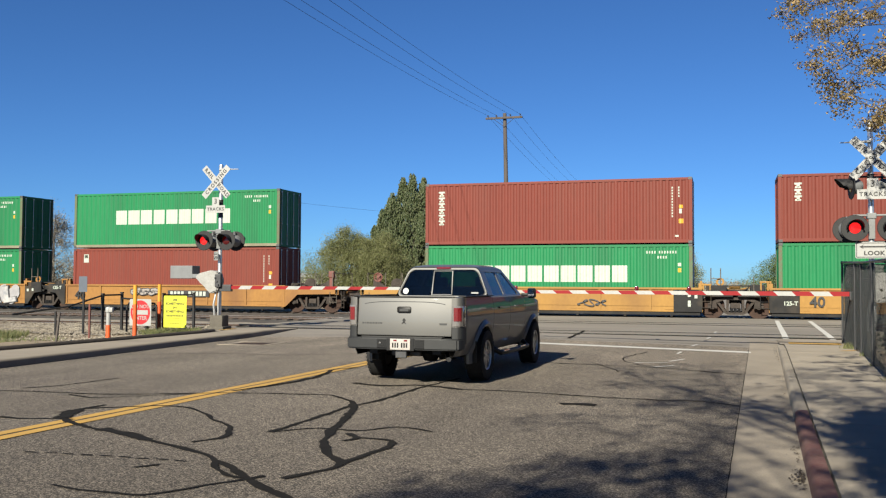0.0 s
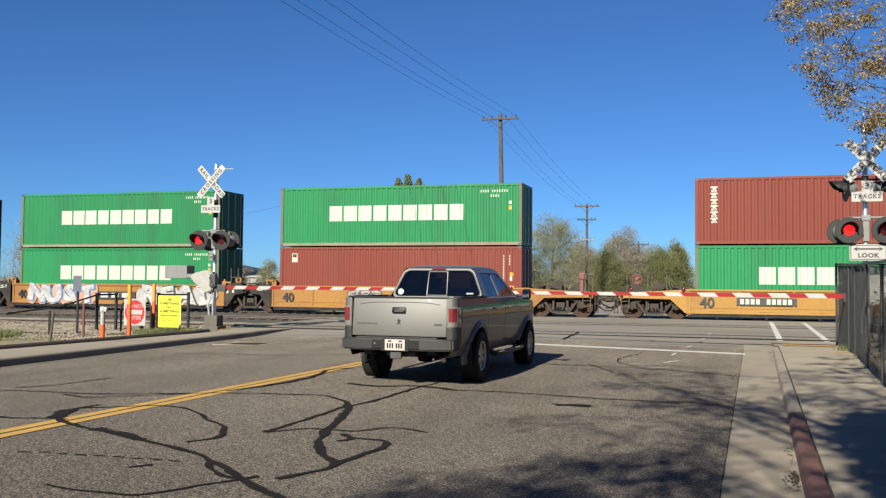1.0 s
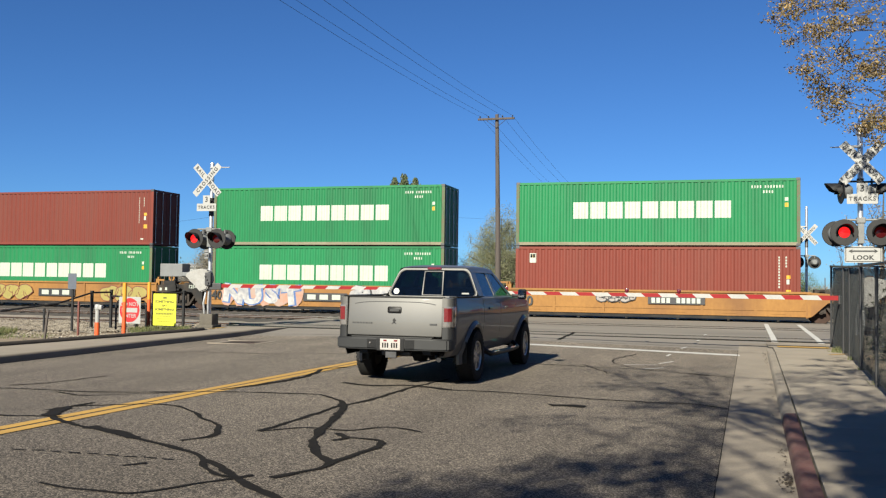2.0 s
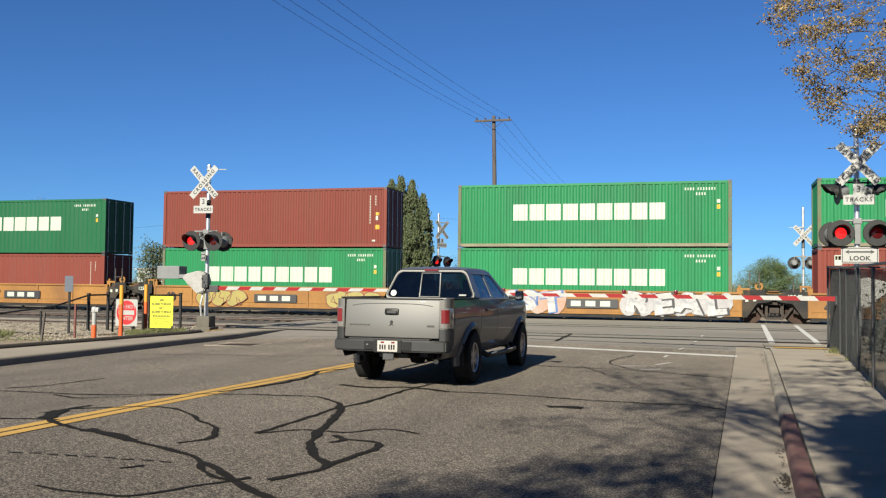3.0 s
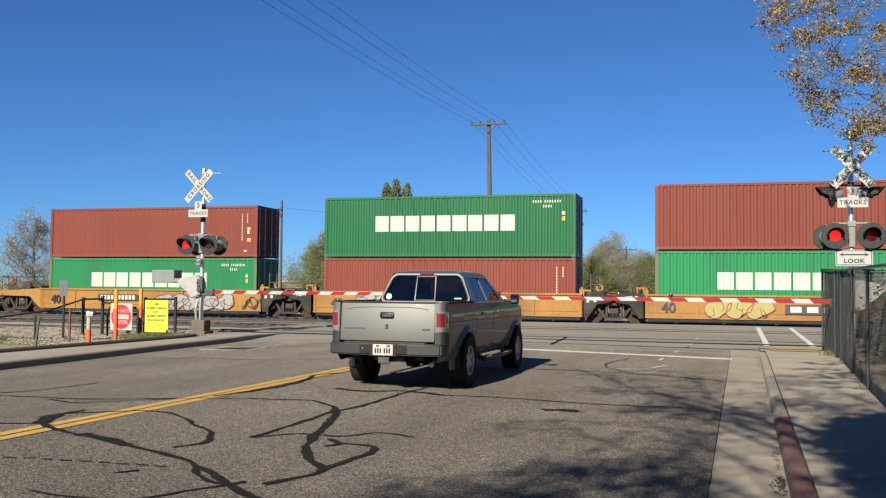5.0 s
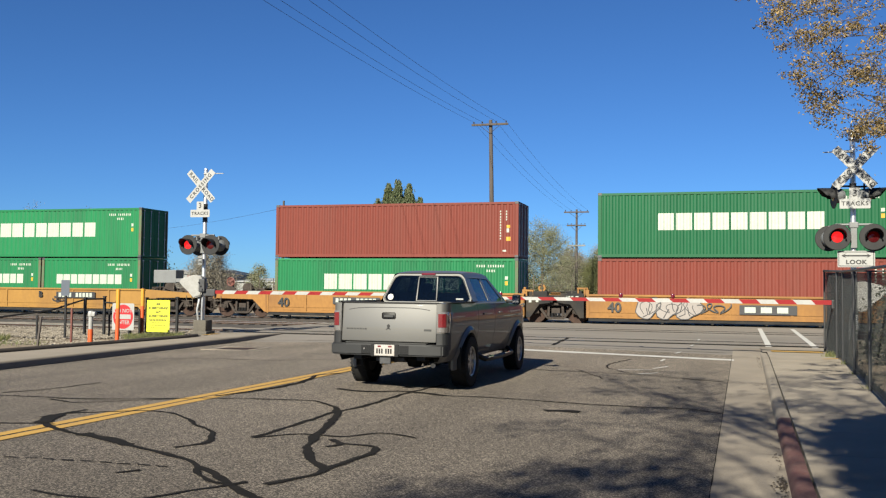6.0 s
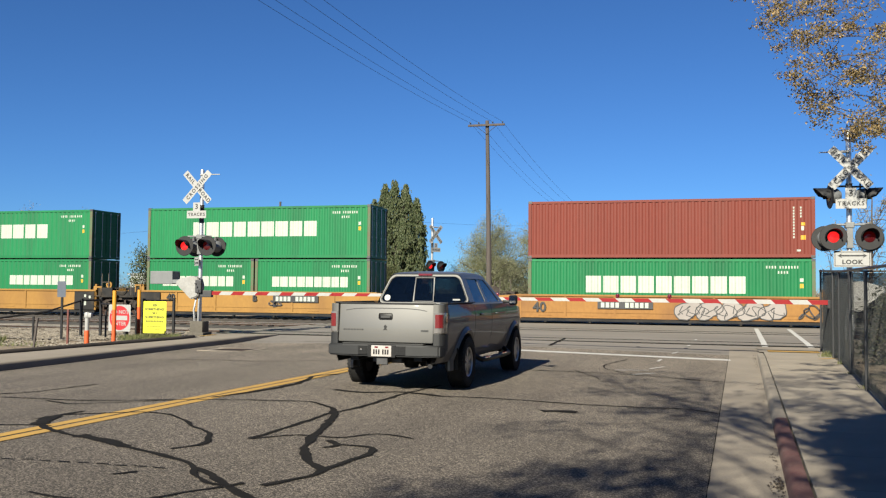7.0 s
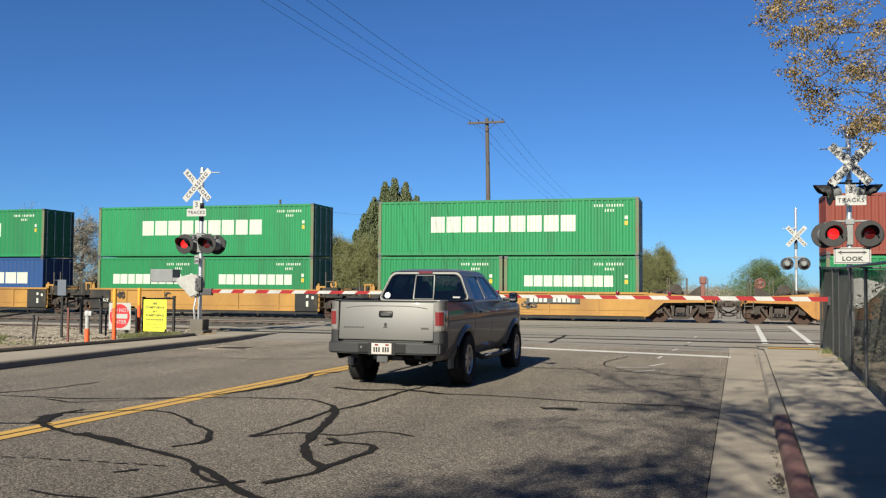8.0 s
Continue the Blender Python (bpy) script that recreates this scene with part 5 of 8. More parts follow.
C = L40 / 2
for x0, wells, ends, label, paint, sprays, panels in (
    (-7.45, [0.0, 15.7], (-1,), "yellow articulated well car carrying stacked containers", OCHRE,
     [(1.2, 1.2, 0.45, 0.8, "line")],
     [("40", -5.6, 0.72, 0.5), ("40", 11.1, 0.72, 0.5), ("number", -3.2, 0.8, 0)]),
    (-58.65, [-37.5 + 5.95, -21.75 + 5.95 + 0.05, 0.0, 15.75, 31.36], (-1, 1), "faded orange articulated well car with graffiti and stacked containers", OCHRE_OLD,
     [(10.4, 4.2, 0.2, 1.3, "NUST"), (17.3, 4.4, 0.2, 1.28, "REAL"), (-3.9, 2.6, 0.3, 1.15, "gold"), (3.2, 2.6, 0.3, 1.15, "gold"), (-20.0, 2.6, 0.25, 1.2, "bubble"), (-17.4, 1.2, 0.5, 1.0, "line"), (-31.0, 4.4, 0.25, 1.1, "bubble"), (-26.0, 0.9, 0.3, 1.0, "line"), (29.0, 1.6, 0.75, 1.15, "bubble")],
     [("40", -5.5, 0.72, 0.5), ("40", 10.0, 0.72, 0.5), ("40", 25.8, 0.72, 0.5), ("40", -21.0, 0.72, 0.5), ("40", -37.0, 0.72, 0.5), ("number", 32.4, 0.86, 0), ("logo", 0.4, 0.72, 0), ("logo", 15.9, 0.72, 0), ("logo", -14.6, 0.72, 0), ("number", -33.2, 0.86, 0)]),
    (-109.95, [-31.15, -15.55, 0.0], (1,), "clean yellow articulated well car carrying stacked containers", OCHRE,
     [(1.0, 0.5, 0.55, 0.9, "line")],
     [("40", -4.6, 0.95, 0.4), ("40", -20.15, 0.95, 0.4), ("B", 0.1, 0.95, 0.36), ("C", -17.4, 0.95, 0.36), ("number", 2.3, 0.95, 0)]),
):
    car = well_car(x0, wells, ends, label, paint, sprays, panels)
    TRAIN.append((car, x0))

# ---- the waiting pickup ----
CAR_PAINT = mat("silver_metallic_paint", (0.115, 0.113, 0.109), (0.108, 0.106, 0.1025), rough=0.6, metal=0.62, scale=2, fine=400, bump=0.0, coat=0.4, spec=0.3)
CAR_DARK = mat("grey_bumper_plastic", (0.0165, 0.017, 0.018), (0.0125, 0.013, 0.014), rough=0.55, spec=0.35, scale=4, fine=200, bump=0.05)
CAR_BLACK = mat("black_trim", (0.0062, 0.0062, 0.0068), rough=0.5, spec=0.25, scale=5, bump=0.03)
TYRE = mat("tyre_rubber", (0.0124, 0.0119, 0.0113), (0.0079, 0.0079, 0.0079), rough=0.85, spec=0.2, scale=8, bump=0.15)
CHROME = mat("chrome", (0.75, 0.75, 0.76), rough=0.12, metal=1.0, bump=0)
ALLOY = mat("dull_alloy_wheel", (0.42, 0.42, 0.43), (0.32, 0.32, 0.33), rough=0.35, metal=0.85, bump=0.02)
LAMP_RED = mat("red_lamp_lens", (0.113, 0.0068, 0.0102), (0.0848, 0.0046, 0.0079), rough=0.12, coat=1.0, bump=0)
LAMP_CLEAR = mat("clear_lamp_lens", (0.19, 0.178, 0.175), (0.14, 0.132, 0.13), rough=0.12, metal=0.4, coat=1.0, bump=0)
TINTED = glass("privacy_glass", (0.3, 0.33, 0.34))
CABIN = mat("dark_cabin_cloth", (0.0198, 0.0198, 0.0226), rough=0.9, bump=0.1)
PLATE_WHITE = mat("number_plate_sheet", (0.30, 0.29, 0.285), (0.26, 0.235, 0.215), rough=0.4, bump=0)

WB, ARCH = 3.335, 0.475


def body_x(y, z):
    """Half width of the body at a place on its side."""
    x = 0.885 - 0.32 * max(0, 1.0 - z) ** 2 - 0.03 * max(0, (0.55 - z) / 0.2) ** 2 - 0.14 * max(0, z - 1.0) ** 2 * 4
    if y > 3.5:
        x -= 0.10 * (y - 3.5) ** 2 * 2
    if y < -0.9:
        x -= 0.05 * ((-0.9 - y) / 0.3) ** 2
    return x


def body_bottom(y):
    z = 0.43
    for yc in (0.0, WB):
        d = ARCH ** 2 - (y - yc) ** 2
        if d > 0:
            z = max(z, 0.36 + math.sqrt(d))
    return z


def body_top(y):
    if y < 0.51:
        return 1.265
    if y < 2.7:
        return 1.255
    return 1.235 - 0.12 * ((y - 2.7) / 1.5) ** 2


def side_skin(s, y0, y1, rows=9):
    bm = bmesh.new()
    n = max(3, int((y1 - y0) / 0.045))
    cols = []
    for i in range(n + 1):
        y = y0 + (y1 - y0) * i / n
        b, t = body_bottom(y), body_top(y)
        col = [bm.verts.new((s * (body_x(y, b) - 0.06), y, b + 0.01)), ]
        for k in range(rows + 1):
            z = b + (t - b) * k / rows
            col.append(bm.verts.new((s * body_x(y, z), y, z)))
        col.append(bm.verts.new((s * (body_x(y, t) - 0.025), y, t + 0.012)))
        col.append(bm.verts.new((s * (body_x(y, t) - 0.11), y, t + 0.012)))
        cols.append(col)
    for a, b in zip(cols, cols[1:]):
        for k in range(len(a) - 1):
            bm.faces.new((a[k], a[k + 1], b[k + 1], b[k]))
    return bm


def ring_frame(bm, outer, inner, depth):
    """A window frame between two quads, with the reveal of its opening; depth: a vector inwards."""
    o = [bm.verts.new(p) for p in outer]
    i = [bm.verts.new(p) for p in inner]
    d = [bm.verts.new(Vector(p) + depth) for p in inner]
    e = [bm.verts.new(Vector(p) + depth) for p in outer]
    n = len(o)
    for k in range(n):
        j = (k + 1) % n
        bm.faces.new((o[k], o[j], i[j], i[k]))
        bm.faces.new((i[k], i[j], d[j], d[k]))
        bm.faces.new((d[k], d[j], e[j], e[k]))


def rounded_quad(pts, r, n=5):
    """A quad with rounded corners: its corners in turn, r as a share of each side."""
    p = [Vector(q) for q in pts]
    out = []
    at = lambda u, v: (p[0] * (1 - u) + p[1] * u) * (1 - v) + (p[3] * (1 - u) + p[2] * u) * v
    ru, rv = r if isinstance(r, tuple) else (r, r)
    for cu, cv, a0 in ((1 - ru, rv, -90), (1 - ru, 1 - rv, 0), (ru, 1 - rv, 90), (ru, rv, 180)):
        for k in range(n):
            a = radians(a0 + 90 * k / (n - 1))
            out.append(at(cu + math.cos(a) * ru, cv + math.sin(a) * rv))
    return out


def quad_slab(bm, pts, depth):
    a = [bm.verts.new(p) for p in pts]
    b = [bm.verts.new(Vector(p) + depth) for p in pts]
    bm.faces.new(a)
    bm.faces.new(b[::-1])
    n = len(a)
    for k in range(n):
        bm.faces.new((a[k], a[(k + 1) % n], b[(k + 1) % n], b[k]))


def shrink(pts, k, mid=None):
    c = sum((Vector(p) for p in pts), Vector()) / len(pts)
    return [c + (Vector(p) - c) * k for p in pts]


def wheel_at(parent, x, y, name="wheel"):
    s = 1 if x > 0 else -1
    out = Matrix.Translation((x, y, 0.385)) @ Matrix.Rotation(radians(90 * s), 4, "Y")
    w = part("wheel", shared(("hub",), lambda bm: lathe(bm, [(0.0, -0.09), (0.2, -0.09), (0.2, 0.03), (0.0, 0.03)], None, 24), CAR_BLACK), None, parent, at=out)

    def tyre(bm):
        lathe(bm, [(0.225, -0.115), (0.25, -0.13), (0.33, -0.135), (0.37, -0.12), (0.385, -0.09), (0.385, 0.09), (0.37, 0.12), (0.33, 0.135), (0.25, 0.13), (0.225, 0.115), (0.225, -0.115)], None, 40)
        for k in range(40):
            a = k * math.tau / 40
            for o in (-0.105, 0.105):
                box(bm, 0.365, 0.389, -0.014, 0.014, o - 0.02, o + 0.02, 0, Matrix.Rotation(a, 4, "Z"))
    part("tyre", shared(("tyre",), tyre, TYRE, True), None, w)

    def rim(bm):
        lathe(bm, [(0.228, 0.112), (0.222, 0.12), (0.205, 0.11), (0.195, 0.03), (0.195, -0.08)], None, 40)
        lathe(bm, [(0.0, 0.1), (0.035, 0.1), (0.06, 0.085), (0.065, 0.04), (0.0, 0.04)], None, 20)
        for k in range(6):
            m = Matrix.Rotation(k * math.tau / 6, 4, "Z")
            prism(bm, [(0.05, -0.03), (0.2, -0.045), (0.2, -0.012), (0.12, -0.006), (0.05, -0.004)], 0.06, 0.1, m)
            prism(bm, [(0.05, 0.03), (0.2, 0.045), (0.2, 0.012), (0.12, 0.006), (0.05, 0.004)], 0.06, 0.1, m)
    part("rim", shared(("rim",), rim, ALLOY, True), None, w, "six-spoke alloy rim")
    return w


def lean(bm):
    """Tilts the tailgate forward towards its top, so that it catches more sun."""
    for v in bm.verts:
        v.co.y += 0.085 * (v.co.z - 0.715)
    return bm


def pickup(m):
    car = thing("pickup_truck", m, "silver four-door pickup truck waiting at the crossing", "pickup truck")
    for s in (-1, 1):
        part("bed_side", side_skin(s, -1.16, 0.505), CAR_PAINT, car, smooth=True)
        part("rear_door", side_skin(s, 0.515, 1.58), CAR_PAINT, car, smooth=True)
        part("front_door", side_skin(s, 1.59, 2.68), CAR_PAINT, car, smooth=True)
        part("front_fender", side_skin(s, 2.69, 4.22), CAR_PAINT, car, smooth=True)
        for yc in (0.0, WB):
            bm = bmesh.new()
            rings = []
            for k in range(25):
                a = radians(-8 + 196 * k / 24)
                row = []
                for r, w in ((ARCH - 0.015, -0.05), (ARCH - 0.012, 0.03), (ARCH + 0.03, 0.045), (ARCH + 0.085, 0.008), (ARCH + 0.09, -0.03)):
                    y, z = yc + math.cos(a) * r, 0.36 + math.sin(a) * r
                    row.append(bm.verts.new((s * (body_x(y, max(z, 0.45)) + w), y, z)))
                rings.append(row)
            for p, q in zip(rings, rings[1:]):
                for k in range(4):
                    bm.faces.new((p[k], p[k + 1], q[k + 1], q[k]))
            part("wheel_flare", bm, CAR_PAINT, car, "flared wheel-arch lip", smooth=True)
        for y, nm in ((0.9, "rear"), (1.95, "front")):
            bm = bmesh.new()
            box(bm, *sorted((s * 0.872, s * 0.902)), y - 0.1, y + 0.1, 1.075, 1.105, 0.01)
            part("door_handle", bm, CAR_PAINT, car)
        bm = bmesh.new()
        pipe(bm, [(s * 0.83, 0.62, 0.44), (s * 0.93, 0.72, 0.37), (s * 0.94, 1.2, 0.36), (s * 0.94, 2.2, 0.36), (s * 0.93, 2.6, 0.37), (s * 0.83, 2.7, 0.44)], 0.042, 10)
        rb = part("side_step", bm, CAR_BLACK, car, "tubular side step", smooth=True)
        for y in (0.95, 2.1):
            bm = bmesh.new()
            box(bm, *sorted((s * 0.89, s * 0.985)), y - 0.18, y + 0.18, 0.385, 0.408, 0.008)
            part("step_pad", bm, CHROME, rb, "bright step pad")
        bm = bmesh.new()
        box(bm, *sorted((s * 0.985, s * 1.13)), 2.36, 2.48, 1.22, 1.40, 0.035)
        box(bm, *sorted((s * 0.86, s * 1.0)), 2.42, 2.5, 1.25, 1.31, 0.015)
        mir = part("door_mirror", bm, CAR_BLACK, car, "black door mirror", smooth=True)
        bm = bmesh.new()
        box(bm, *sorted((s * 1.0, s * 1.115)), 2.352, 2.358, 1.24, 1.385, 0.002)
        # mirror colour darkened in place of a reflection of dark ground
        part("mirror_glass", bm, mat("darkened_mirror", (0.2, 0.2, 0.21), rough=0.08, metal=1.0, bump=0), mir)
        # tail lamp in a rounded corner post
        corner = [(0.728, -1.2), (0.79, -1.2), (0.835, -1.18), (0.862, -1.13), (0.872, -1.06), (0.874, -0.98), (0.728, -0.98)]
        proud = [(0.734, -1.21), (0.795, -1.21), (0.845, -1.187), (0.871, -1.135), (0.88, -1.06), (0.881, -1.02), (0.734, -1.02)]
        flat = Matrix.Diagonal((s, 1, 1, 1))
        bm = bmesh.new()
        prism(bm, corner, 0.85, 1.268, flat)
        part("rear_corner", bm, CAR_PAINT, car, smooth=True)
        bm = bmesh.new()
        prism(bm, [(x + (0.006 if x > 0.73 else 0.0), y - (0.006 if y < -1.0 else 0.0)) for x, y in corner], 0.6, 0.846, flat)
        bmesh.ops.bevel(bm, geom=list(bm.edges), offset=0.008, segments=2, affect="EDGES")
        part("bumper_corner", bm, CAR_DARK, car, "dark grey plastic corner below the lamp", smooth=True)
        bm = bmesh.new()
        prism(bm, proud, 0.86, 1.15, flat)
        bmesh.ops.bevel(bm, geom=list(bm.edges), offset=0.006, segments=1, affect="EDGES")
        tl = part("tail_lamp", bm, LAMP_CLEAR, car, "tail lamp with a red lens in a clear surround", smooth=True)
        bm = bmesh.new()
        prism(bm, [(0.747, -1.219), (0.797, -1.219), (0.842, -1.198), (0.868, -1.15), (0.8715, -1.10), (0.747, -1.10)], 0.925, 1.138, flat)
        bmesh.ops.bevel(bm, geom=list(bm.edges), offset=0.012, segments=2, affect="EDGES")
        part("red_lens", bm, LAMP_RED, tl, "bulging red lens", smooth=True)
        bm = bmesh.new()
        box(bm, *sorted((s * 0.76, s * 0.88)), -1.0, 0.5, 1.276, 1.292, 0.006)
        part("bed_rail_cap", bm, CAR_BLACK, car, "black bed rail cap")
        # headlamp
        bm = bmesh.new()
        box(bm, *sorted((s * 0.5, s * 0.8)), 4.0, 4.22, 0.82, 1.02, 0.03)
        part("headlamp", bm, LAMP_CLEAR, car, smooth=True)
        # mud flap
        bm = bmesh.new()
        box(bm, *sorted((s * 0.68, s * 0.88)), -0.47, -0.455, 0.3, 0.62, 0.004)
        part("mud_flap", bm, CAR_BLACK, car)
    # bed
    bm = bmesh.new()
    box(bm, -0.76, 0.76, -1.12, 0.6, 0.74, 0.78)
    box(bm, -0.78, -0.73, -1.12, 0.6, 0.78, 1.27)
    box(bm, 0.73, 0.78, -1.12, 0.6, 0.78, 1.27)
    box(bm, -0.78, 0.78, 0.45, 0.5, 0.78, 1.25)
    part("bed_box", bm, CAR_BLACK, car, "black cargo bed liner")
    # tailgate
    bm = bmesh.new()
    box(bm, -0.725, 0.725, -1.205, -1.13, 0.715, 1.265, 0.022)
    tg = part("tailgate", lean(bm), CAR_PAINT, car, "silver tailgate", smooth=True)
    bm = bmesh.new()
    box(bm, -0.735, 0.735, -1.2, -1.12, 1.262, 1.284, 0.008)
    part("tailgate_cap", lean(bm), CAR_BLACK, tg, "black tailgate cap")
    # the shade of a pressing line, painted as a dark strip on the flat panel
    bm = bmesh.new()
    n = 24
    lo, hi = [], []
    for k in range(n + 1):
        u = -0.62 + 1.24 * k / n
        zc = 1.205 - 0.035 * (abs(u) / 0.62) ** 4
        lo.append(bm.verts.new((u, -1.2065, zc - 0.005)))
        hi.append(bm.verts.new((u, -1.2065, zc + 0.005)))
    for k in range(n):
        bm.faces.new((lo[k], lo[k + 1], hi[k + 1], hi[k]))
    part("crease", lean(bm), CAR_DARK, tg, "dark strip painting the shade of a pressing line")
    bm = bmesh.new()
    box(bm, -0.105, 0.105, -1.213, -1.2, 1.045, 1.135, 0.02)
    hd = part("tailgate_handle", lean(bm), CAR_BLACK, tg, "black tailgate handle", smooth=True)
    bm = bmesh.new()
    box(bm, -0.075, 0.075, -1.224, -1.21, 1.06, 1.1, 0.008)
    part("handle_lever", lean(bm), CAR_DARK, hd)
    bm = bmesh.new()
    prism(bm, [(0, 0.97), (0.025, 0.945), (0.012, 0.915), (0.035, 0.89), (0, 0.9), (-0.035, 0.89), (-0.012, 0.915), (-0.025, 0.945)], 1.2065, 1.212, Matrix(((1, 0, 0, 0), (0, 0, -1, 0), (0, 1, 0, 0), (0, 0, 0, 1))))
    part("emblem", lean(bm), CAR_BLACK, tg, "small dark emblem")
    for k, (x, w) in enumerate(((-0.645, 0.035), (-0.605, 0.02), (-0.575, 0.035), (-0.53, 0.035), (-0.485, 0.035), (-0.44, 0.035), (-0.395, 0.02), (-0.365, 0.035))):
        bm = bmesh.new()
        box(bm, x, x + w * 0.8, -1.211, -1.2055, 0.885, 0.905)
        part("badge_bar", lean(bm), CAR_DARK, tg, "dark badge bar")
    bm = bmesh.new()
    box(bm, 0.54, 0.65, -1.211, -1.2055, 0.88, 0.905)
    part("badge_bar", lean(bm), CAR_DARK, tg, "dark badge bar")
    # rear bumper and plate
    bm = bmesh.new()
    prism(bm, [(-0.87, -1.0), (-0.885, -1.18), (-0.84, -1.28), (-0.6, -1.33), (0.6, -1.33), (0.84, -1.28), (0.885, -1.18), (0.87, -1.0)], 0.525, 0.69)
    bmesh.ops.bevel(bm, geom=list(bm.edges), offset=0.02, segments=2, affect="EDGES")
    bp = part("rear_bumper", bm, CAR_DARK, car, "dark grey step bumper", smooth=True)
    bm = bmesh.new()
    box(bm, -0.62, 0.62, -1.31, -1.17, 0.68, 0.712, 0.01)
    part("step_pad", bm, CAR_BLACK, bp, "black bumper step pad")
    bm = bmesh.new()
    box(bm, -0.21, 0.21, -1.338, -1.325, 0.51, 0.69, 0.006)
    part("plate_recess", bm, CAR_BLACK, bp)
    for x0, x1 in ((-0.36, -0.215), (0.215, 0.36)):   # dimpled grip pads beside the plate
        bm = bmesh.new()
        box(bm, x0, x1, -1.333, -1.326, 0.545, 0.675, 0.004)
        for k in range(5):
            box(bm, x0 + 0.012, x1 - 0.012, -1.3365, -1.332, 0.556 + k * 0.024, 0.566 + k * 0.024)
        part("grip_pad", bm, CAR_BLACK, bp, "ribbed black pad")
    bm = bmesh.new()
    lathe(bm, [(0.0, 0.0), (0.014, 0.0), (0.014, 0.004), (0.0, 0.004)], Matrix.Translation((-0.31, -1.337, 0.62)) @ Matrix.Rotation(radians(90), 4, "X"), 14)
    part("lock_cover", bm, CHROME, bp, "small bright lock cover", smooth=True)
    bm = bmesh.new()
    box(bm, -0.152, 0.152, -1.346, -1.338, 0.525, 0.68, 0.003)
    pl = part("number_plate", bm, PLATE_WHITE, car, "white number plate with dark marks")
    for k in range(6):
        bm = bmesh.new()
        x = -0.12 + k * 0.037 + (0.025 if k > 2 else 0)
        box(bm, x, x + 0.022, -1.3485, -1.3455, 0.555, 0.625)
        part("plate_mark", bm, CAR_BLACK, pl)
    for x in (-0.1, 0.06):
        bm = bmesh.new()
        box(bm, x, x + 0.05, -1.3485, -1.3455, 0.645, 0.668)
        part("plate_sticker", bm, LAMP_RED, pl)
    # hood, nose, floor
    bm = bmesh.new()
    rows = []
    for i in range(13):
        y = 2.62 + 1.56 * i / 12
        rows.append([bm.verts.new((u * (body_x(y, 1.15) - 0.06), y, body_top(max(y, 2.71)) + 0.05 * (1 - u * u))) for u in [k / 6 - 1 for k in range(13)]])
    for a, b in zip(rows, rows[1:]):
        for k in range(12):
            bm.faces.new((a[k], a[k + 1], b[k + 1], b[k]))
    part("hood", bm, CAR_PAINT, car, smooth=True)
    bm = bmesh.new()
    box(bm, -0.78, 0.78, 4.1, 4.26, 0.46, 1.12, 0.06)
    part("front_bumper", bm, CAR_PAINT, car, smooth=True)
    bm = bmesh.new()
    box(bm, -0.74, 0.74, 0.58, 4.1, 0.4, 0.52)
    for s in (-1, 1):
        box(bm, *sorted((s * 0.42, s * 0.55)), -1.15, 3.9, 0.45, 0.62, 0.01)
    tube(bm, (-0.75, 0, 0.385), (0.75, 0, 0.385), 0.055)
    lathe(bm, [(0.0, -0.13), (0.1, -0.11), (0.15, 0.0), (0.1, 0.11), (0.0, 0.13)], Matrix.Translation((0, 0, 0.385)), 16)
    tube(bm, (-0.75, WB, 0.385), (0.75, WB, 0.385), 0.05)
    box(bm, -0.7, 0.7, 3.3, 4.0, 0.52, 1.0)
    lathe(bm, [(0.0, -0.1), (0.3, -0.1), (0.33, 0.0), (0.3, 0.1), (0.0, 0.1)], Matrix.Translation((0, -0.72, 0.58)), 24)
    part("underbody", bm, CAR_BLACK, car, "black chassis and axles")
    bm = bmesh.new()
    box(bm, -0.055, 0.055, -1.3, -0.9, 0.42, 0.5, 0.008)
    box(bm, -0.22, 0.22, -1.1, -1.02, 0.43, 0.49, 0.01)
    box(bm, -0.085, 0.085, -1.31, -1.27, 0.405, 0.515, 0.01)
    part("tow_hitch", bm, DARK_GREY, car, "grey tow hitch")
    bm = bmesh.new()
    pipe(bm, [(0.4, -0.2, 0.47), (0.5, -0.7, 0.46), (0.58, -0.95, 0.42), (0.66, -1.12, 0.39)], 0.035, 10)
    part("exhaust", bm, DARK_GREY, car, smooth=True)
    # cab
    zb, zt = 1.255, 1.725
    RB, RT = [(-0.782, 0.52, zb), (0.782, 0.52, zb)], [(0.585, 0.64, zt), (-0.585, 0.64, zt)]
    bm = bmesh.new()
    inner = [(-0.766, 0.524, zb + 0.016), (0.766, 0.524, zb + 0.016), (0.577, 0.634, zt - 0.028), (-0.577, 0.634, zt - 0.028)]
    inner = rounded_quad(inner, (0.07, 0.2))
    ring_frame(bm, rounded_quad(RB + RT, (0.06, 0.2)), inner, Vector((0, 0.05, 0)))
    part("rear_window_frame", bm, CAR_PAINT, car)
    bm = bmesh.new()
    ring_frame(bm, [p + Vector((0, 0.004, 0)) for p in inner], [p + Vector((0, 0.005, 0)) for p in shrink(inner, 0.972)], Vector((0, 0.03, 0)))
    part("window_seal", bm, CAR_BLACK, car, "black rubber seal of the rear window")
    bm = bmesh.new()
    quad_slab(bm, [Vector(p) + Vector((0, 0.012, 0)) for p in inner], Vector((0, 0.006, 0)))
    rw = part("rear_window", bm, TINTED, car, "dark tinted rear window")
    bm = bmesh.new()
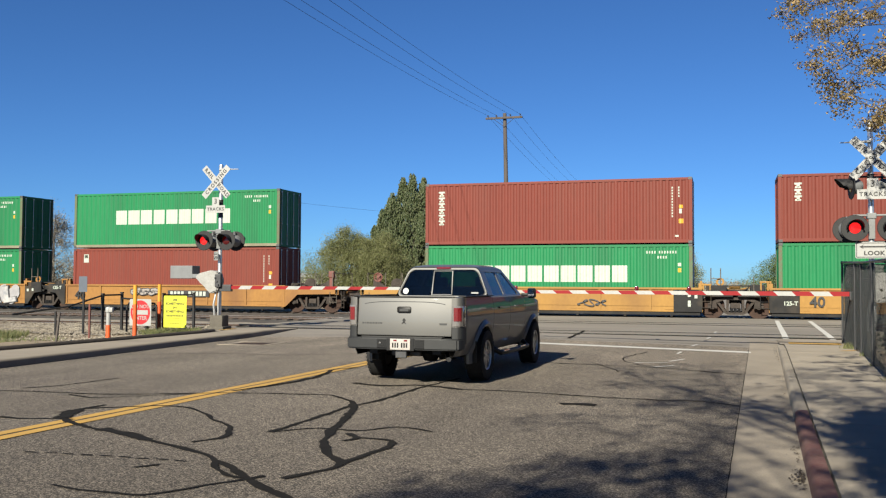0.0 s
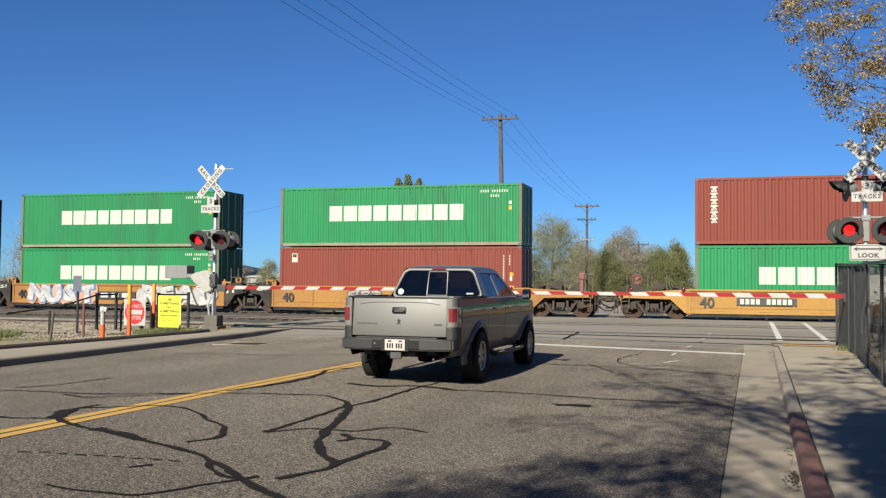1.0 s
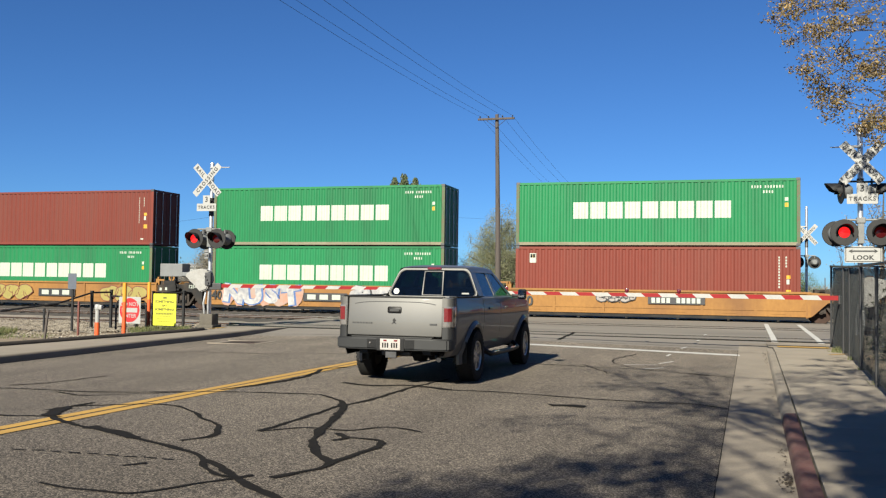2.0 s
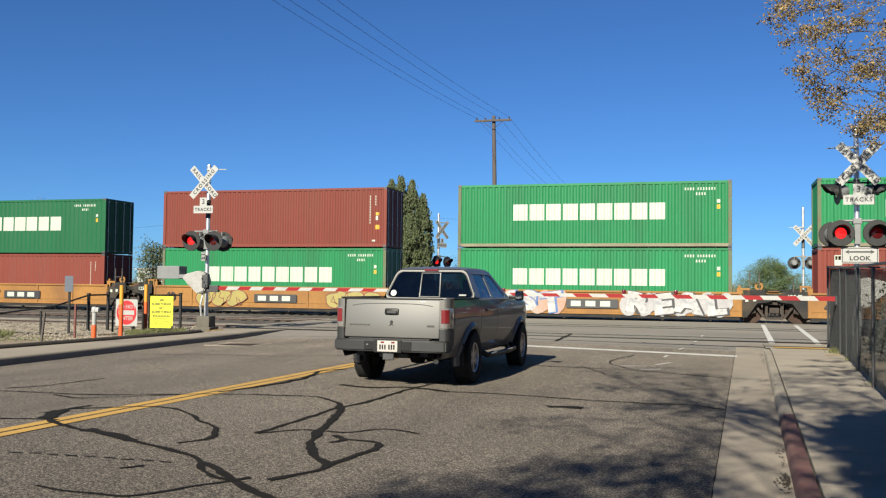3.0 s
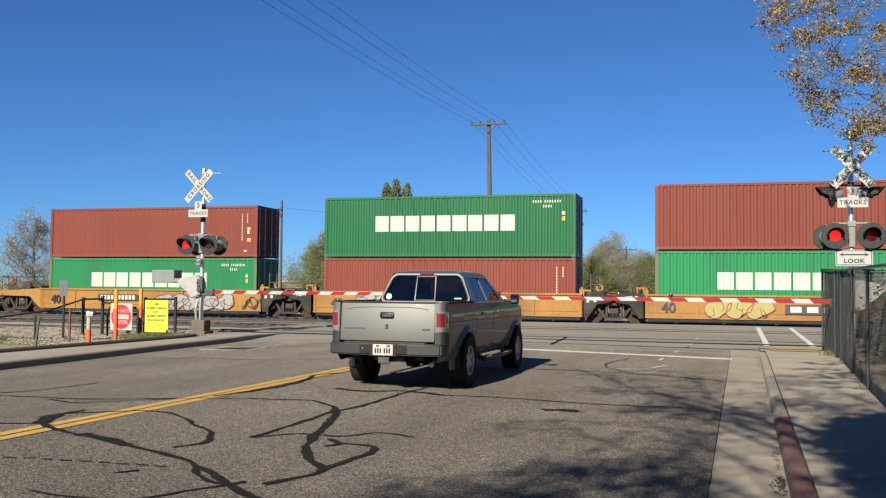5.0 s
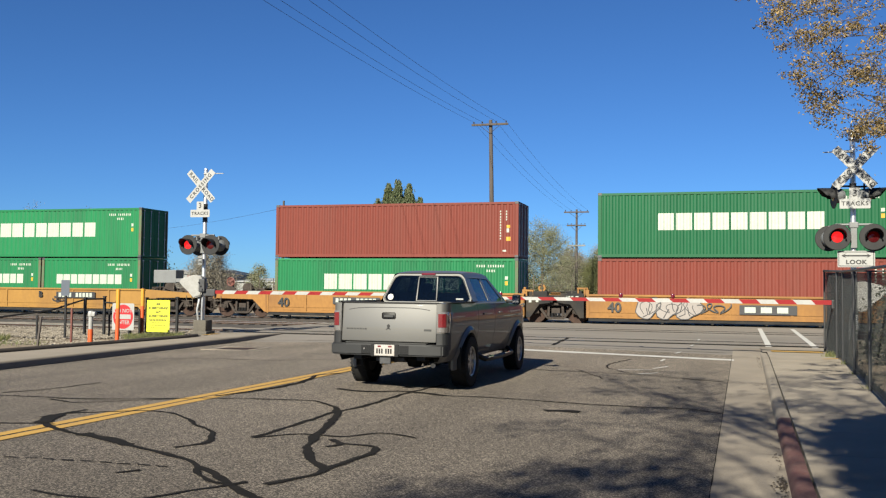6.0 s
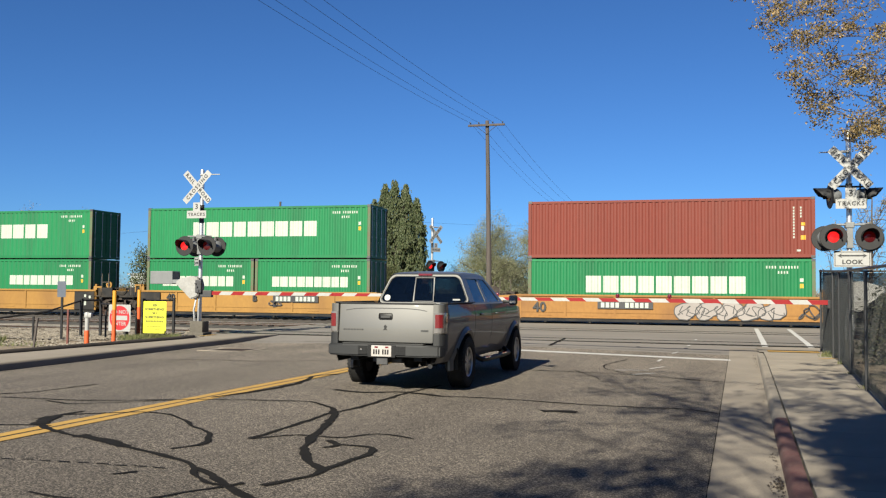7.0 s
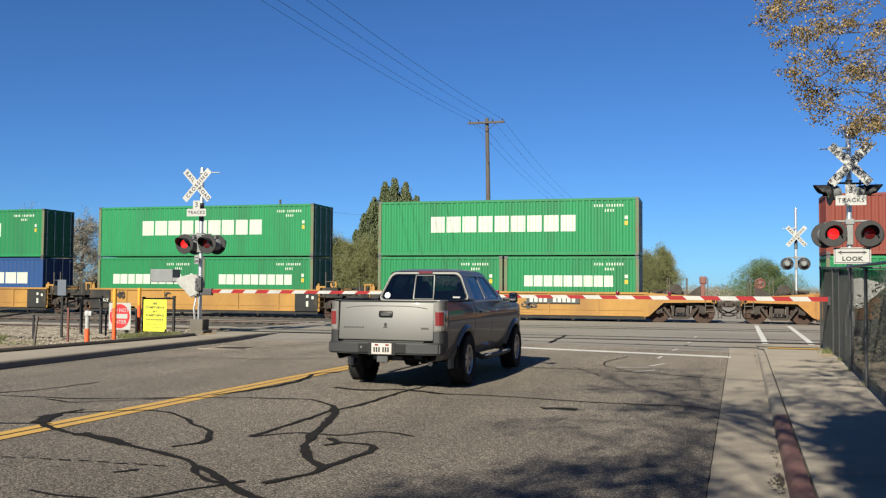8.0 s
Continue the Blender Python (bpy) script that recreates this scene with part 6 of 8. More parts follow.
    ring_frame(bm, [(-0.178, 0.522, 1.285), (0.178, 0.522, 1.285), (0.165, 0.625, 1.68), (-0.165, 0.625, 1.68)], [(-0.16, 0.527, 1.297), (0.16, 0.527, 1.297), (0.148, 0.62, 1.668), (-0.148, 0.62, 1.668)], Vector((0, 0.02, 0)))
    part("slider_frame", bm, DARK_GREY, rw, "dark frame of the sliding pane")
    bm = bmesh.new()
    lathe(bm, [(0.0, 0.0), (0.05, 0.0), (0.05, 0.002), (0.0, 0.002)], Matrix.Translation((-0.62, 0.536, 1.345)) @ Matrix.Rotation(radians(76), 4, "X") @ Matrix.Rotation(radians(0), 4, "Z"), 20)
    part("sticker", bm, SIGN_WHITE, rw, "round white sticker")
    bm = bmesh.new()
    box(bm, 0.5, 0.62, 0.521, 0.524, 1.31, 1.335, 0, None)
    part("sticker", bm, SIGN_WHITE, rw, "small white sticker")
    for s in (-1, 1):
        def P(y, z, k):   # a place on the sloping cab side
            u = (z - zb) / (zt - zb)
            return Vector((s * (0.795 + (0.585 - 0.795) * u - k), y, z))
        for nm, o, i in (("rear_side", [P(0.52, zb, 0), P(1.58, zb, 0), P(1.56, zt, 0), P(0.64, zt, 0)], [P(0.82, zb + 0.03, 0), P(1.52, zb + 0.03, 0), P(1.5, zt - 0.06, 0), P(0.88, zt - 0.06, 0)]),
                         ("front_side", [P(1.58, zb, 0), P(2.78, zb, 0), P(2.02, zt, 0), P(1.56, zt, 0)], [P(1.66, zb + 0.03, 0), P(2.52, zb + 0.03, 0), P(1.99, zt - 0.06, 0), P(1.64, zt - 0.06, 0)])):
            bm = bmesh.new()
            i = rounded_quad(i, (0.08, 0.1))
            ring_frame(bm, rounded_quad(o, (0.02, 0.02)), i, Vector((-s * 0.045, 0, 0)))
            part("window_frame", bm, CAR_PAINT, car)
            bm = bmesh.new()
            quad_slab(bm, [p + Vector((-s * 0.01, 0, 0)) for p in i], Vector((-s * 0.005, 0, 0)))
            part("side_window", bm, TINTED, car, "dark tinted side window")
    bm = bmesh.new()
    wo = [(-0.795, 2.78, zb - 0.02), (0.795, 2.78, zb - 0.02), (0.585, 2.02, zt), (-0.585, 2.02, zt)]
    wi = [(-0.72, 2.72, zb + 0.02), (0.72, 2.72, zb + 0.02), (0.54, 2.09, zt - 0.045), (-0.54, 2.09, zt - 0.045)]
    ring_frame(bm, wo, wi, Vector((0, -0.05, 0)))
    part("windscreen_frame", bm, CAR_PAINT, car)
    bm = bmesh.new()
    quad_slab(bm, [Vector(p) + Vector((0, -0.012, 0)) for p in wi], Vector((0, -0.006, 0)))
    part("windscreen", bm, glass("windscreen_glass", (0.6, 0.66, 0.64)), car)
    bm = bmesh.new()
    rows = []
    for i in range(17):
        v = i / 16
        y = 0.625 + 1.43 * v
        lift = 0.05 * (1 - (2 * v - 1) ** 4)
        row = []
        for k in range(21):
            u = k / 10 - 1
            e = max(0, abs(u) - 0.86) / 0.14
            row.append(bm.verts.new((u * 0.618, y, zt + 0.012 + lift * (1 - 0.7 * u ** 4) - 0.085 * e * e)))
        rows.append(row)
    for a, b in zip(rows, rows[1:]):
        for k in range(20):
            bm.faces.new((a[k], a[k + 1], b[k + 1], b[k]))
    part("roof", bm, CAR_PAINT, car, smooth=True)
    bm = bmesh.new()
    box(bm, -0.12, 0.12, 0.618, 0.65, 1.705, 1.74, 0.008)
    part("high_brake_lamp", bm, LAMP_RED, car, "red high brake lamp")
    # cabin
    bm = bmesh.new()
    box(bm, -0.68, 0.68, 0.72, 0.86, 0.9, 1.42, 0.05)
    part("rear_seat", bm, CABIN, car, "dark rear seat back", smooth=True)
    for x in (-0.38, 0.38):
        bm = bmesh.new()
        box(bm, x - 0.24, x + 0.24, 1.55, 1.68, 0.75, 1.38, 0.06)
        box(bm, x - 0.13, x + 0.13, 1.56, 1.66, 1.4, 1.58, 0.04)
        part("front_seat", bm, CABIN, car, "dark front seat", smooth=True)
    bm = bmesh.new()
    box(bm, -0.72, 0.72, 2.45, 2.75, 0.95, 1.24, 0.05)
    part("dashboard", bm, CABIN, car, smooth=True)
    for x in (-0.8, 0.8):
        for y in (0.0, WB):
            wheel_at(car, x, y)
    return car


pickup(Matrix.Translation((-4.40, 13.68, road_z(-4.4, 13.7) - 0.005)) @ Matrix.Rotation(radians(-1.2), 4, "Z"))

# ---- crossing signals ----
LENS_ON = glow("lit_red_lens", (0.5652, 0.0113, 0.0113), 0.8, (0.1978, 0.0068, 0.0068))
LENS_DIM = glow("fading_red_lens", (0.5652, 0.0113, 0.0113), 0.02, (0.0339, 0.0034, 0.0046))
LENS_OFF = mat("dark_red_lens", (0.0678, 0.0046, 0.0057), (0.0509, 0.0034, 0.0046), rough=0.15, coat=1.0, bump=0)
CAST_WHITE = mat("white_painted_casting", (0.2374, 0.2346, 0.2261), (0.1696, 0.1667, 0.1583), rough=0.55, scale=5, bump=0.1, dirt=(0.1696, 0.1526, 0.13), dirt_amount=0.4)
FACE = Matrix(((1, 0, 0, 0), (0, 0, -1, 0), (0, 1, 0, 0), (0, 0, 0, 1)))   # z of a flat shape towards -y


WEATHERED_CAST = mat("weathered_cast_iron", (0.085, 0.076, 0.062), (0.05, 0.044, 0.036), rough=0.85, scale=4, fine=30, bump=0.2, spread=0.7)


def flasher(parent, at, lens, name="flasher"):
    """A round red lamp with its black disc, hood and housing; it looks along -y."""
    def disc(bm):
        lathe(bm, [(0.0, -0.012), (0.295, -0.012), (0.305, -0.004), (0.305, 0.004), (0.295, 0.012), (0.0, 0.012)], FACE, 40)
    d = part(name, shared(("flasher",), disc, BLACK_METAL, True), None, parent, "round dark flasher disc", at=at)

    def housing(bm):
        lathe(bm, [(0.0, -0.24), (0.1, -0.24), (0.17, -0.16), (0.185, -0.012), (0.0, -0.012)], FACE, 28)
        tube(bm, (0, 0.12, 0.12), (0, 0.12, 0.3), 0.022, n=8)
    part("lamp_housing", shared(("lamp_housing",), housing, GREY_BOX, True), None, d, "rounded grey lamp housing")

    def hood(bm):
        rings = []
        for r, k in ((0.185, 0.0), (0.18, 0.0)):
            for e in (0, 1):
                row = []
                for j in range(21):
                    a = radians(-20 + 220 * j / 20)
                    length = 0.36 - 0.16 * (1 - math.sin(max(0, min(math.pi, a)))) if 0 <= a <= math.pi else 0.10
                    row.append(bm.verts.new((math.cos(a) * r, -0.012 - (length if e else 0), math.sin(a) * r)))
                rings.append(row)
        o0, o1, i0, i1 = rings
        for a, b in ((o0, o1), (o1, i1), (i1, i0)):
            for j in range(20):
                bm.faces.new((a[j], a[j + 1], b[j + 1], b[j]))
    part("hood", shared(("hood",), hood, BLACK_METAL, True), None, d, "black lamp hood")

    def glassy(bm):
        lathe(bm, [(0.128, 0.013), (0.126, 0.022), (0.085, 0.038), (0.0, 0.045)], FACE, 32)
    part("lens", shared(("lens", lens.name), glassy, lens, True), None, d, "round red lens")
    return d


def rounded_plate(bm, w, h, r, t=0.004, y=0.0):
    o = []
    for cx, cz, a0 in ((w / 2 - r, h / 2 - r, 0), (-w / 2 + r, h / 2 - r, 90), (-w / 2 + r, -h / 2 + r, 180), (w / 2 - r, -h / 2 + r, 270)):
        for k in range(5):
            a = radians(a0 + k * 22.5)
            o.append((cx + math.cos(a) * r, cz + math.sin(a) * r))
    prism(bm, o, -y, -y + t, FACE)


def crossbuck(parent, at):
    b = part("crossbuck", shared(("crossbuck_hub",), lambda bm: box(bm, -0.05, 0.05, 0.01, 0.12, -0.08, 0.08, 0.005), GALV), None, parent, "white crossbuck sign", at=at)
    plate = lambda bm: rounded_plate(bm, 1.24, 0.205, 0.02)
    for k, (ang, y, parts) in enumerate(((-47, 0.0, (("RAIL", -0.36), ("ROAD", 0.36))), (47, -0.012, (("CROSSING", 0.0),)))):
        bl = part("blade", shared(("blade",), plate, SIGN_WHITE), None, b, "white crossbuck blade", at=pose(0, y, 0, 0, -ang, 0))
        for text, x in parts:
            words("lettering", text, 0.158, SIGN_BLACK, bl, pose(x, -0.0055, -0.003), 0.0008, 0.0045, 1.0, 1.28 if text != "CROSSING" else 1.42)


def tracks_sign(parent, at):
    s = part("track_count_sign", shared(("tracks_plate",), lambda bm: (rounded_plate(bm, 0.66, 0.23, 0.015), rounded_plate(bm, 0.24, 0.26, 0.015, 0.004, 0.001)) and bmesh.ops.translate(bm, verts=bm.verts[40:], vec=(0, 0, 0.235)), SIGN_WHITE), None, parent, "white track-count sign", at=at)
    words("lettering", "TRACKS", 0.135, SIGN_BLACK, s, pose(0, -0.0065, -0.003), 0.0008, 0.0035, 1.0, 1.22)
    words("lettering", "3", 0.22, SIGN_BLACK, s, pose(0, -0.0075, 0.235), 0.0008, 0.003)


def gate_arm(name, m, length, label, lamps):
    """A striped barrier arm along +x from its pivot."""
    g = thing(name, m, label, "crossing gate", "crossing gates")
    n = int(round(length / 0.41))
    seg = length / n
    for k in range(n):
        bm = bmesh.new()
        h0, h1 = 0.054 - 0.016 * k / n, 0.054 - 0.016 * (k + 1) / n
        sl = 0.05
        x0, x1 = k * seg, (k + 1) * seg
        prism(bm, [(x0 - (sl if k else 0), -h0), (x1 - sl, -h1), (x1 + sl, h1), (x0 + (sl if k else 0), h0)], -0.022, 0.022, FACE)
        part("stripe", bm, GATE_RED if k % 2 == 0 else SIGN_WHITE, g, "red band" if k % 2 == 0 else "white band")
    for x in lamps:
        bm = bmesh.new()
        box(bm, x - 0.03, x + 0.03, -0.03, 0.03, 0.045, 0.075, 0.008)
        lathe(bm, [(0.05, 0.075), (0.052, 0.11), (0.04, 0.15), (0.0, 0.16)], Matrix.Translation((x, 0, 0)), 14)
        part("gate_lamp", bm, LAMP_RED, g, "small red gate lamp", smooth=True)
    return g


def signal(m, top, z_buck, z_lamp, lamps, gate=None, label="silver crossing signal mast with crossbuck and red flashers", look_sign=None, side_lamps=(), bell=False, arm_side=1, extra_back=0.0, count_sign=True):
    """A crossing signal; it looks along -y. lamps: the lenses of the pair."""
    ob = thing("crossing_signal", m, label, "crossing signal", "crossing signals")
    bm = bmesh.new()
    box(bm, -0.22, 0.22, -0.2, 0.2, 0.0, 0.38, 0.03)
    box(bm, -0.28, 0.28, -0.26, 0.26, -0.1, 0.04, 0.01)
    part("base", bm, WEATHERED_CAST, ob, "weathered brown-grey cast base", smooth=True)
    bm = bmesh.new()
    tube(bm, (0, 0, 0.36), (0, 0, top), 0.063, n=20)
    part("mast", bm, ALU, ob, "silver tubular mast", smooth=True)
    bm = bmesh.new()
    lathe(bm, [(0.09, z_lamp + 0.72), (0.075, z_lamp + 0.74), (0.075, z_lamp + 1.25), (0.09, z_lamp + 1.27)], None, 20)
    part("collar", bm, DARK_GREY, ob, smooth=True)
    bm = bmesh.new()
    if bell:
        lathe(bm, [(0.0, top + 0.3), (0.06, top + 0.3), (0.1, top + 0.24), (0.105, top + 0.06), (0.08, top + 0.05), (0.05, top), (0.0, top)], None, 20)
        part("bell", bm, ALU, ob, "silver crossing bell", smooth=True)
    else:
        lathe(bm, [(0.0, top + 0.05), (0.05, top + 0.04), (0.07, top - 0.02), (0.0, top - 0.02)], None, 18)
        part("mast_cap", bm, ALU, ob, smooth=True)
    bm = bmesh.new()
    za = z_buck + 0.4
    s = arm_side
    tube(bm, (0, -0.1, za), (s * 0.3, -0.1, za), 0.035, 0.03, 10)
    tube(bm, (s * 0.3, -0.1, za), (s * 0.66, -0.1, za - 0.005), 0.02, 0.012, 10)
    part("bracket_arm", bm, SIGN_WHITE, ob, "thin white bracket arm", smooth=True)
    crossbuck(ob, pose(0, -0.28, z_buck))
    if count_sign:
        tracks_sign(ob, pose(0, -0.3, z_buck - 0.84))
    bm = bmesh.new()
    tube(bm, (-0.40, -0.1, z_lamp + 0.3), (0.40, -0.1, z_lamp + 0.3), 0.028, n=10)
    box(bm, -0.1, 0.1, -0.14, 0.09, z_lamp + 0.22, z_lamp + 0.36, 0.02)
    box(bm, -0.07, 0.07, -0.12, -0.05, z_lamp - 0.25, z_lamp + 0.25, 0.01)
    part("lamp_bracket", bm, GREY_BOX, ob, "grey lamp bracket")
    for k, x in enumerate((-0.385, 0.385)):
        if lamps[k]:
            flasher(ob, pose(x, -0.3, z_lamp), lamps[k])
    if extra_back:
        for x in (-extra_back, extra_back):
            flasher(ob, pose(x, 0.3, z_lamp, 0, 0, 180), LENS_OFF)
    for x, y, z, turn in side_lamps:
        flasher(ob, pose(x, y, z, 0, 0, turn), LENS_OFF)
        bm = bmesh.new()
        tube(bm, (0, y, z + 0.22), (x, y, z + 0.22), 0.024, n=8)
        tube(bm, (0, y, z - 0.1), (0, y, z + 0.25), 0.05, n=12)
        part("lamp_bracket", bm, DARK_GREY, ob)
    if look_sign:
        w, h, z, turn, x = look_sign
        lk = part("look_sign", shared(("look_plate", w), lambda bm: rounded_plate(bm, w, h, 0.03), SIGN_WHITE), None, ob, "white two-way arrow sign", at=pose(x, -0.2, z, 0, 0, turn))
        bm = bmesh.new()
        o, i = bmesh.new(), None
        t = 0.018 * w / 0.9
        for x0, x1, z0, z1 in ((-w / 2 + 0.02, w / 2 - 0.02, h / 2 - 0.02 - t, h / 2 - 0.02), (-w / 2 + 0.02, w / 2 - 0.02, -h / 2 + 0.02, -h / 2 + 0.02 + t), (-w / 2 + 0.02, -w / 2 + 0.02 + t, -h / 2 + 0.02 + t, h / 2 - 0.02 - t), (w / 2 - 0.02 - t, w / 2 - 0.02, -h / 2 + 0.02 + t, h / 2 - 0.02 - t)):
            box(bm, x0, x1, -0.0065, -0.003, z0, z1)
        part("border", bm, SIGN_BLACK, lk)
        bm = bmesh.new()
        a, zc = w * 0.4, h * 0.2
        for q in (-1, 1):
            prism(bm, [(q * a, zc), (q * (a - 0.13 * w), zc + 0.14 * h), (q * (a - 0.09 * w), zc + 0.045 * h), (0, zc + 0.045 * h), (0, zc - 0.045 * h), (q * (a - 0.09 * w), zc - 0.045 * h), (q * (a - 0.13 * w), zc - 0.14 * h)], 0.004, 0.0065, FACE)
        part("arrow", bm, SIGN_BLACK, lk, "black two-way arrow")
        words("lettering", "LOOK", h * 0.36, SIGN_BLACK, lk, pose(0, -0.0055, -h * 0.2), 0.0008, 0.0055, 1.1, 1.1)
    if gate:
        z, s = gate
        bm = bmesh.new()
        o = [(-0.62, 0.28), (-0.45, 0.34), (-0.1, 0.42), (0.12, 0.36), (0.2, 0.1), (0.12, -0.22), (-0.12, -0.3), (-0.3, -0.14), (-0.45, 0.05), (-0.66, 0.18)]
        prism(bm, [(s * u, z + 0.12 + v) for u, v in o], -0.16, 0.16, Matrix.Translation((-s * 0.06, -0.1, 0)) @ FACE)
        bmesh.ops.bevel(bm, geom=list(bm.edges), offset=0.03, segments=2, affect="EDGES")
        gm = part("gate_mechanism", bm, CAST_WHITE, ob, "white-painted gate machine", smooth=True)
        bm = bmesh.new()
        box(bm, *sorted((s * 0.0, s * 0.2)), -0.3, -0.2, z + 0.02, z + 0.42, 0.02)
        for k in range(3):
            tube(bm, (s * (0.03 + 0.05 * k), -0.34, z + 0.3 - 0.1 * k), (s * (0.03 + 0.05 * k), -0.3, z + 0.3 - 0.1 * k), 0.025, n=10)
        box(bm, *sorted((s * 0.1, s * 0.5)), -0.2, -0.06, z - 0.11, z + 0.1, 0.02)
        part("arm_hub", bm, DARK_GREY, gm, "dark arm hub with bolts")
        bm = bmesh.new()
        for y in (-0.24, 0.16):
            box(bm, *sorted((-s * 0.9, -s * 0.55)), y, y + 0.03, z + 0.3, z + 0.42, 0.01)
        box(bm, *sorted((-s * 1.6, -s * 0.82)), -0.25, 0.2, z + 0.28, z + 0.68, 0.015)
        part("counterweight", bm, GREY_BOX, gm, "grey steel counterweight")
        for k in range(2):
            bm = bmesh.new()
            pipe(bm, [(-0.1 + 0.12 * k, -0.1, 0.3), (-0.12 + 0.16 * k, -0.14, 0.7), (-0.06 + 0.1 * k, -0.1, z - 0.1)], 0.03, 8)
            part("conduit", bm, GALV, ob, smooth=True)
    return ob


signal(Matrix.Translation((-14.93, 25.1, 0.05)), 5.0, 4.47, 2.67, (LENS_ON, LENS_DIM), gate=(1.22, 1), look_sign=(0.36, 0.27, 2.2, -38, -0.02), extra_back=0.38)
signal(Matrix.Translation((3.24, 23.25, 0.0)), 5.0, 4.37, 2.755, (LENS_ON, LENS_DIM), gate=(1.2, -1), label="silver crossing signal mast with crossbuck, flashers and bell", look_sign=(0.80, 0.38, 2.25, 0, 0.03),
       side_lamps=((-0.42, -0.05, 3.74, -82), (0.38, 0.1, 3.74, 78)), bell=True, arm_side=-1, extra_back=0.5)
signal(Matrix.Translation((4.22, 47.5, 0.0)), 5.4, 4.05, 2.74, (None, None), label="distant silver crossing signal whose flashers face away", arm_side=-1, extra_back=0.385, count_sign=False)
signal(pose(-14.2, 47.5, 0.0, 0, 0, 58), 5.3, 4.45, 2.72, (LENS_ON, LENS_DIM), label="distant silver crossing signal with one lit flasher")
gate_arm("gate_arm", Matrix.Translation((-14.55, 24.96, 1.285)), 7.6, "red and white striped crossing gate arm, lowered", ())
gate_arm("gate_arm", pose(2.75, 23.12, 1.235, 0, 0, 180), 8.1, "red and white striped crossing gate arm, lowered", (3.6, 4.85, 7.9))


# ---- signs, posts and rails beside the far sidewalk ----
def pipe_fence():
    f = thing("pipe_fence", Matrix.Identity(4), "low black steel pipe fence beside the sidewalk", "fence")
    posts = ((-17.5, 22.9, 1.07), (-17.5, 23.8, 1.1), (-16.55, 23.1, 0.98), (-16.0, 23.75, 1.08), (-15.42, 24.45, 1.1))
    for x, y, h in posts:
        bm = bmesh.new()
        box(bm, x - 0.035, x + 0.035, y - 0.035, y + 0.035, -0.12, h, 0.006)
        box(bm, x - 0.045, x + 0.045, y - 0.045, y + 0.045, h, h + 0.03, 0.006)
        part("post", bm, BLACK_METAL, f)
    for pts in ([(-17.5, 23.8, 1.05), (-17.5, 22.9, 1.04), (-17.62, 21.6, 0.74), (-18.3, 20.2, 0.55)], [(-16.0, 23.75, 1.05), (-15.42, 24.45, 1.06)], [(-17.5, 23.8, 0.94), (-16.55, 23.1, 0.93)]):
        bm = bmesh.new()
        pipe(bm, pts, 0.026, 8)
        part("rail", bm, BLACK_METAL, f)
    bm = bmesh.new()
    pipe(bm, [(-16.7, 22.95, -0.1), (-16.7, 22.95, 0.72), (-16.63, 22.95, 0.82), (-15.68, 22.82, 0.82), (-15.6, 22.81, 0.72), (-15.6, 22.81, -0.1)], 0.03, 8)
    part("hoop", bm, BLACK_METAL, f, "black hoop rail behind the sign")


pipe_fence()


def no_entry_sign():
    s = thing("no_entry_sign", pose(-16.05, 22.68, 0.565, 0, 0, -4), "square white sign with a red disc and white bar", "road sign")
    part("plate", shared(("dne_plate",), lambda bm: rounded_plate(bm, 0.76, 0.76, 0.04), SIGN_WHITE), None, s)
    bm = bmesh.new()
    lathe(bm, [(0.0, 0.0042), (0.345, 0.0042), (0.345, 0.0065), (0.0, 0.0065)], FACE, 48)
    part("disc", bm, SIGN_RED, s, "red disc")
    bm = bmesh.new()
    box(bm, -0.27, 0.27, -0.0095, -0.006, -0.065, 0.065)
    part("bar", bm, SIGN_WHITE, s, "white bar")
    words("lettering", "DO NOT", 0.15, SIGN_WHITE, s, pose(0, -0.0085, 0.165), 0.001, 0.002, 1.05)
    words("lettering", "ENTER", 0.15, SIGN_WHITE, s, pose(0, -0.0085, -0.165), 0.001, 0.002, 1.05)
    for x in (-0.2, 0.2):
        bm = bmesh.new()
        box(bm, x - 0.02, x + 0.02, 0.004, 0.1, -0.75, 0.3)
        part("bracket", bm, BLACK_METAL, s)


no_entry_sign()


def yellow_notice():
    s = thing("notice_board", pose(-15.05, 22.9, 0.595, 0, 0, 3) @ Matrix.Scale(0.971, 4), "bright yellow notice board with dark lettering", "sign")
    part("plate", shared(("notice",), lambda bm: rounded_plate(bm, 0.74, 0.93, 0.015, 0.006), SIGN_YELLOW), None, s)
    ink = mat("olive_ink", (0.0678, 0.0678, 0.0057), rough=0.6, bump=0)
    for k, (text, size) in enumerate((("SEE", 0.09), ("SOMETHING?", 0.1), ("SAY", 0.09), ("SOMETHING!", 0.1))):
        words("lettering", text, size, ink, s, pose(0, -0.0075, 0.345 - 0.115 * k), 0.0008, 0.0055, 1.05)
    for k, (w, h) in enumerate(((0.56, 0.065), (0.4, 0.025), (0.5, 0.025), (0.44, 0.025))):
        bm = bmesh.new()
        z = -0.12 - 0.075 * k
        n = int(w / 0.05)
        for j in range(n):
            box(bm, -w / 2 + j * w / n, -w / 2 + (j + 0.72) * w / n, -0.0085, -0.0055, z - h / 2, z + h / 2)
        part("text_bar", bm, ink, s, "row of small dark marks")
    for x in (-0.3, 0.3):
        bm = bmesh.new()
        box(bm, x - 0.02, x + 0.02, 0.003, 0.05, -0.66, 0.4)
        part("stake", bm, BLACK_METAL, s)


yellow_notice()

